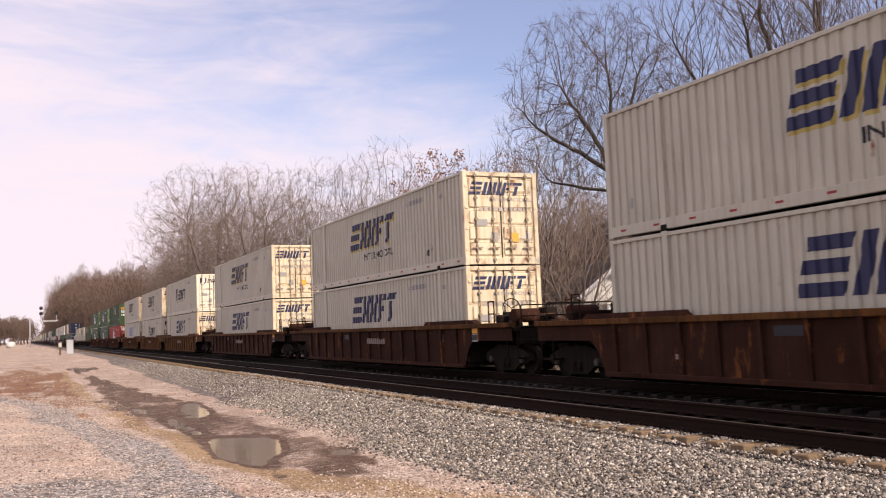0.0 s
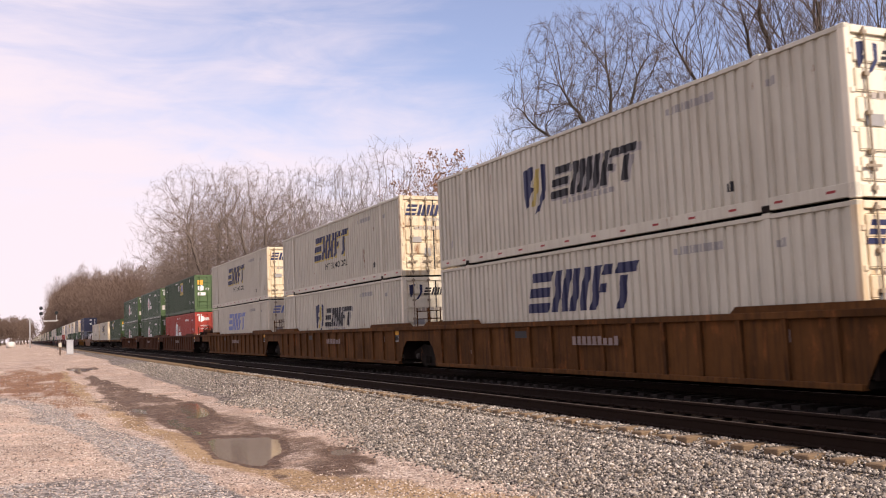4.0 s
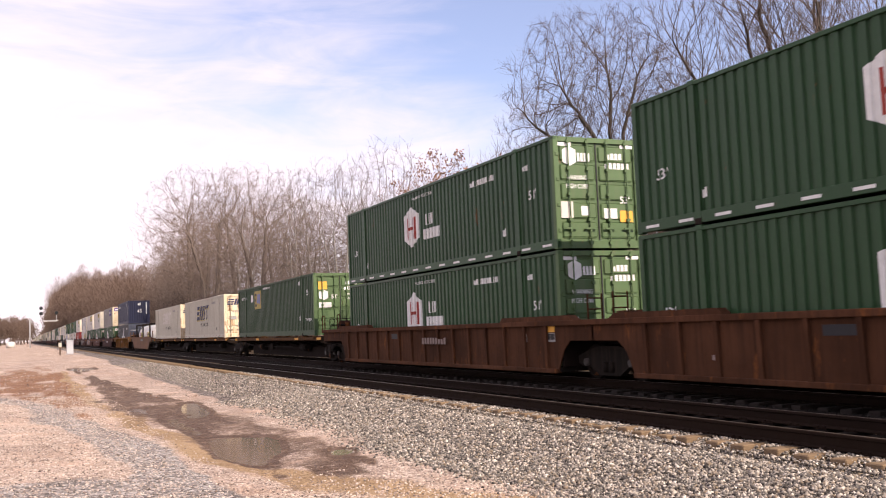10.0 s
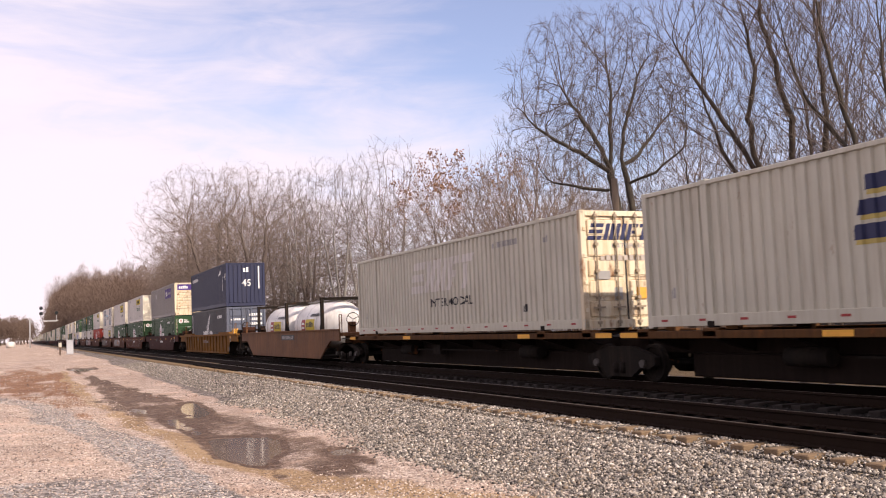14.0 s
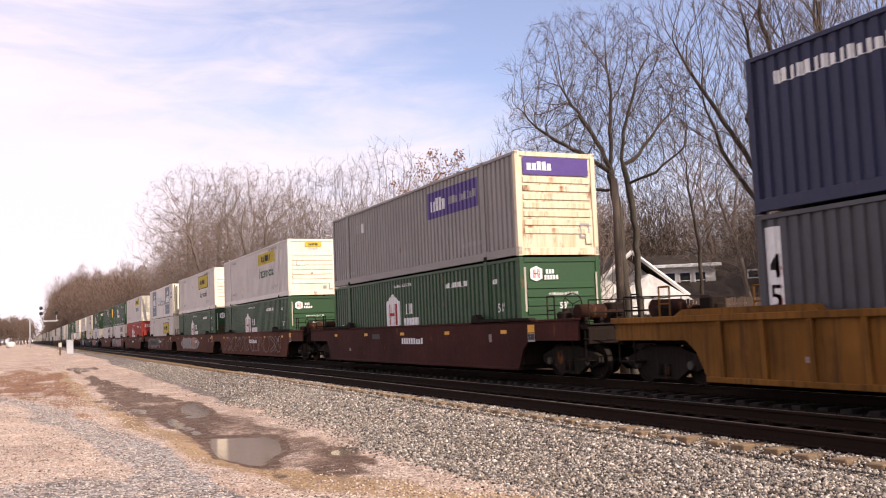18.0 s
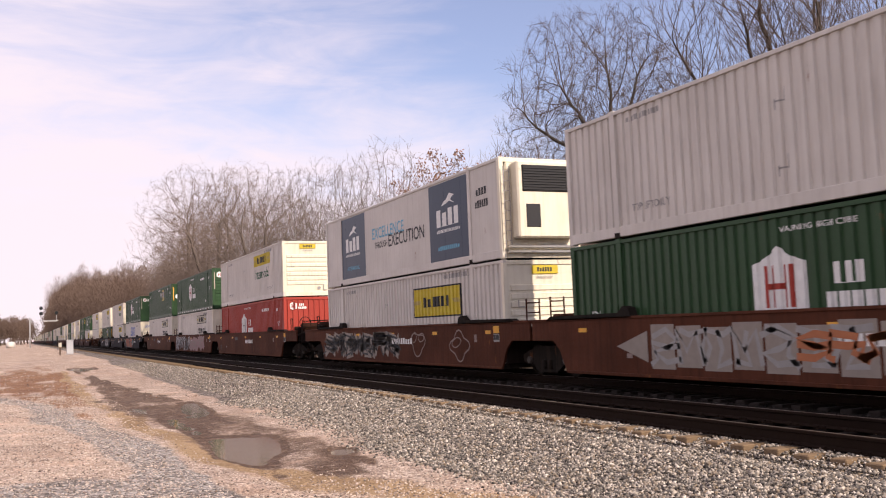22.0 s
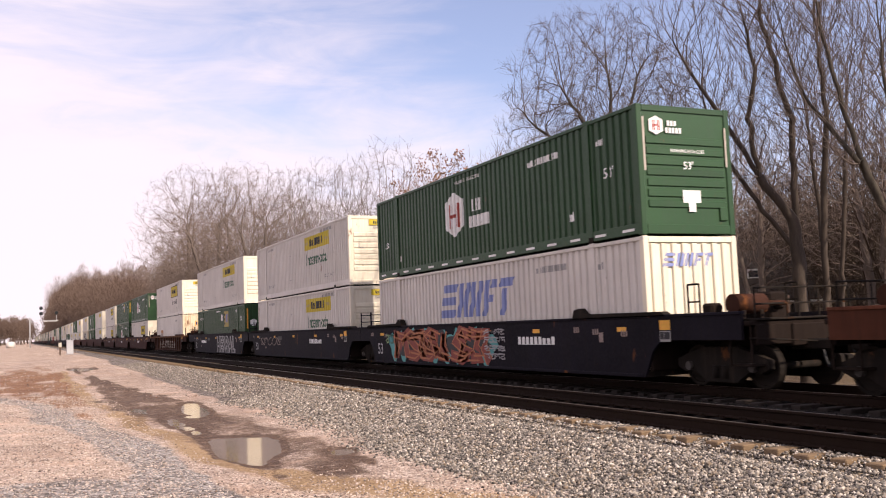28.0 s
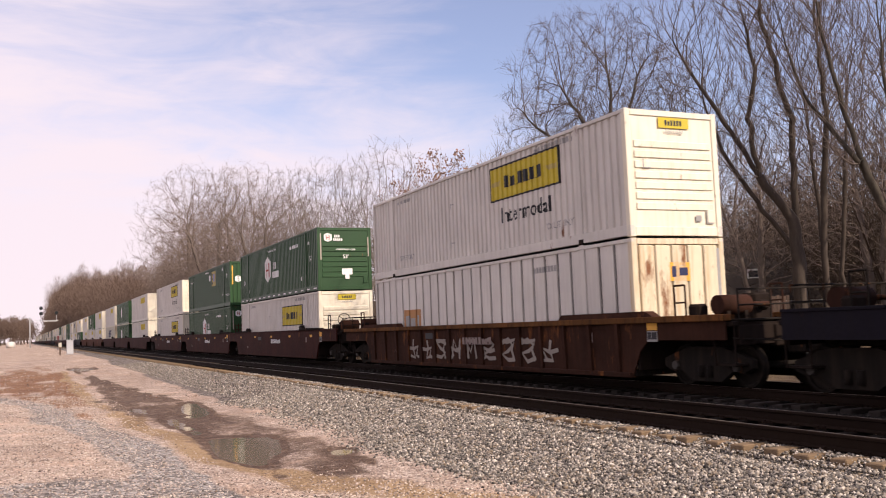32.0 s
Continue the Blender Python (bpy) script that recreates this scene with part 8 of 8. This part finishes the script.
for z in (0.4, 1.35):
    part("fence_rail", boxes((-2.5, 3.4, 0.014, 0.06, z, z + 0.09)), M_PLANK, fe)

# ---------------------------------------------------------------- lineside things
M_ALU = plain("aluminium_paint", (0.52, 0.53, 0.54), 0.4, 0.4)
M_POLE = paint("pole_wood", (0.11, 0.08, 0.06), 0.4, 0.0, 0.95, (0.05, 0.04, 0.03))
cab = thing("signal_cabinet", "silver relay cabinet beside the near track", "cabinet", m=pose(4.95, 114.51, -0.27))
part("body", boxes((-0.36, 0.36, -0.35, 0.35, 0.12, 1.62), bevel=0.03), M_ALU, cab)
part("roof", boxes((-0.42, 0.42, -0.42, 0.42, 1.62, 1.74), bevel=0.03), M_ALU, cab)
part("door", boxes((-0.3, 0.3, -0.375, -0.35, 0.2, 1.55), bevel=0.01), M_ALU, cab)
part("base", boxes((-0.5, 1.5, -0.5, 0.5, -0.15, 0.06), bevel=0.03), M_GREY, cab, "pale concrete base")
post = thing("marker_post", "yellow-topped marker post beside the track", "post", m=pose(3.89, 114.51, -0.28))
part("shaft", boxes((-0.09, 0.09, -0.09, 0.09, 0, 1.35), bevel=0.02), M_PLANK, post)
part("cap", boxes((-0.16, 0.16, -0.11, 0.11, 0.95, 1.45), bevel=0.02), M_CRM, post, "pale cap")
sg = thing("signal_bridge", "grey cantilever signal bridge with black signal heads over the tracks", "signal", m=pose(-3.2, 276.5, -0.5))
part("mast", tube(bmesh.new(), (5.0, 0, 0), (5.0, 0, 8.6), 0.16, 0.12, 8), M_ALU, sg)
part("arm", boxes((5.0, 12.2, -0.06, 0.06, 7.5, 7.62)), M_ALU, sg)
part("walkway", boxes((8.4, 12.2, -0.5, 0.3, 7.3, 7.4)), M_TRIM, sg, "white walkway")
for x, z in ((7.8, 11.0), (7.8, 9.5), (11.7, 9.6)):
    hd = part("signal_head", tube(bmesh.new(), (x, -0.1, z), (x, 0.15, z), 0.5, sides=16), M_BLACK, sg, "black round signal head")
    for dz in (-0.3, 0, 0.3):
        part("lens", tube(bmesh.new(), (x, -0.32, z + dz), (x, -0.1, z + dz), 0.12, sides=10), M_GLASS, hd)
    part("bracket", boxes((x - 0.05, x + 0.05, 0.15, 0.25, 7.3, z + 0.3)), M_ALU, sg)
tk = thing("storage_tank", "white rounded storage tank far beside the road", "tank", m=pose(-3.18, 290.98, -0.71))
bm = bmesh.new()
bmesh.ops.create_uvsphere(bm, u_segments=20, v_segments=12, radius=1.0)
for v in bm.verts:
    v.co = (max(-0.8, min(0.8, v.co.x)) * 1.5, v.co.y * 3.0, 1.25 + max(-0.8, min(0.8, v.co.z)) * 1.35)
part("shell", bm, M_YLW, tk, smooth=True)
part("cradle", boxes((-0.9, 0.9, -1.6, -1.2, -0.1, 0.6), (-0.9, 0.9, 1.2, 1.6, -0.1, 0.6)), M_GREYSIDE, tk)
for x, y, h in ((18.2, 25.45, 6.85),):
    p = thing("utility_pole", "weathered wooden utility pole", "pole", "poles along the line", m=pose(x, y, -0.7))
    part("shaft", tube(bmesh.new(), (0, 0, 0), (0, 0, h), 0.16, 0.11, 8), M_POLE, p)
    if h > 8:
        part("crossarm", boxes((-1.1, 1.1, -0.06, 0.06, h - 0.7, h - 0.58)), M_POLE, p)


# ---------------------------------------------------------------- movement
def motions():
    times = [k * 2.0 for k in range(17)]
    for ob, y, z in MOVERS:
        walk(ob, [(t, pose(TRAIN_X, y - travelled(t), z)) for t in times])
    turns = []
    total = travelled(32) / WHEEL_R
    n = int(total / radians(80)) + 1
    for k in range(n + 1):
        turns.append(k * 32.0 / n)
    for w, q in WHEELSETS:
        walk(w, [(t, pose(0, q, WHEEL_R) @ Matrix.Rotation(travelled(t) / WHEEL_R, 4, "X")) for t in turns])


motions()
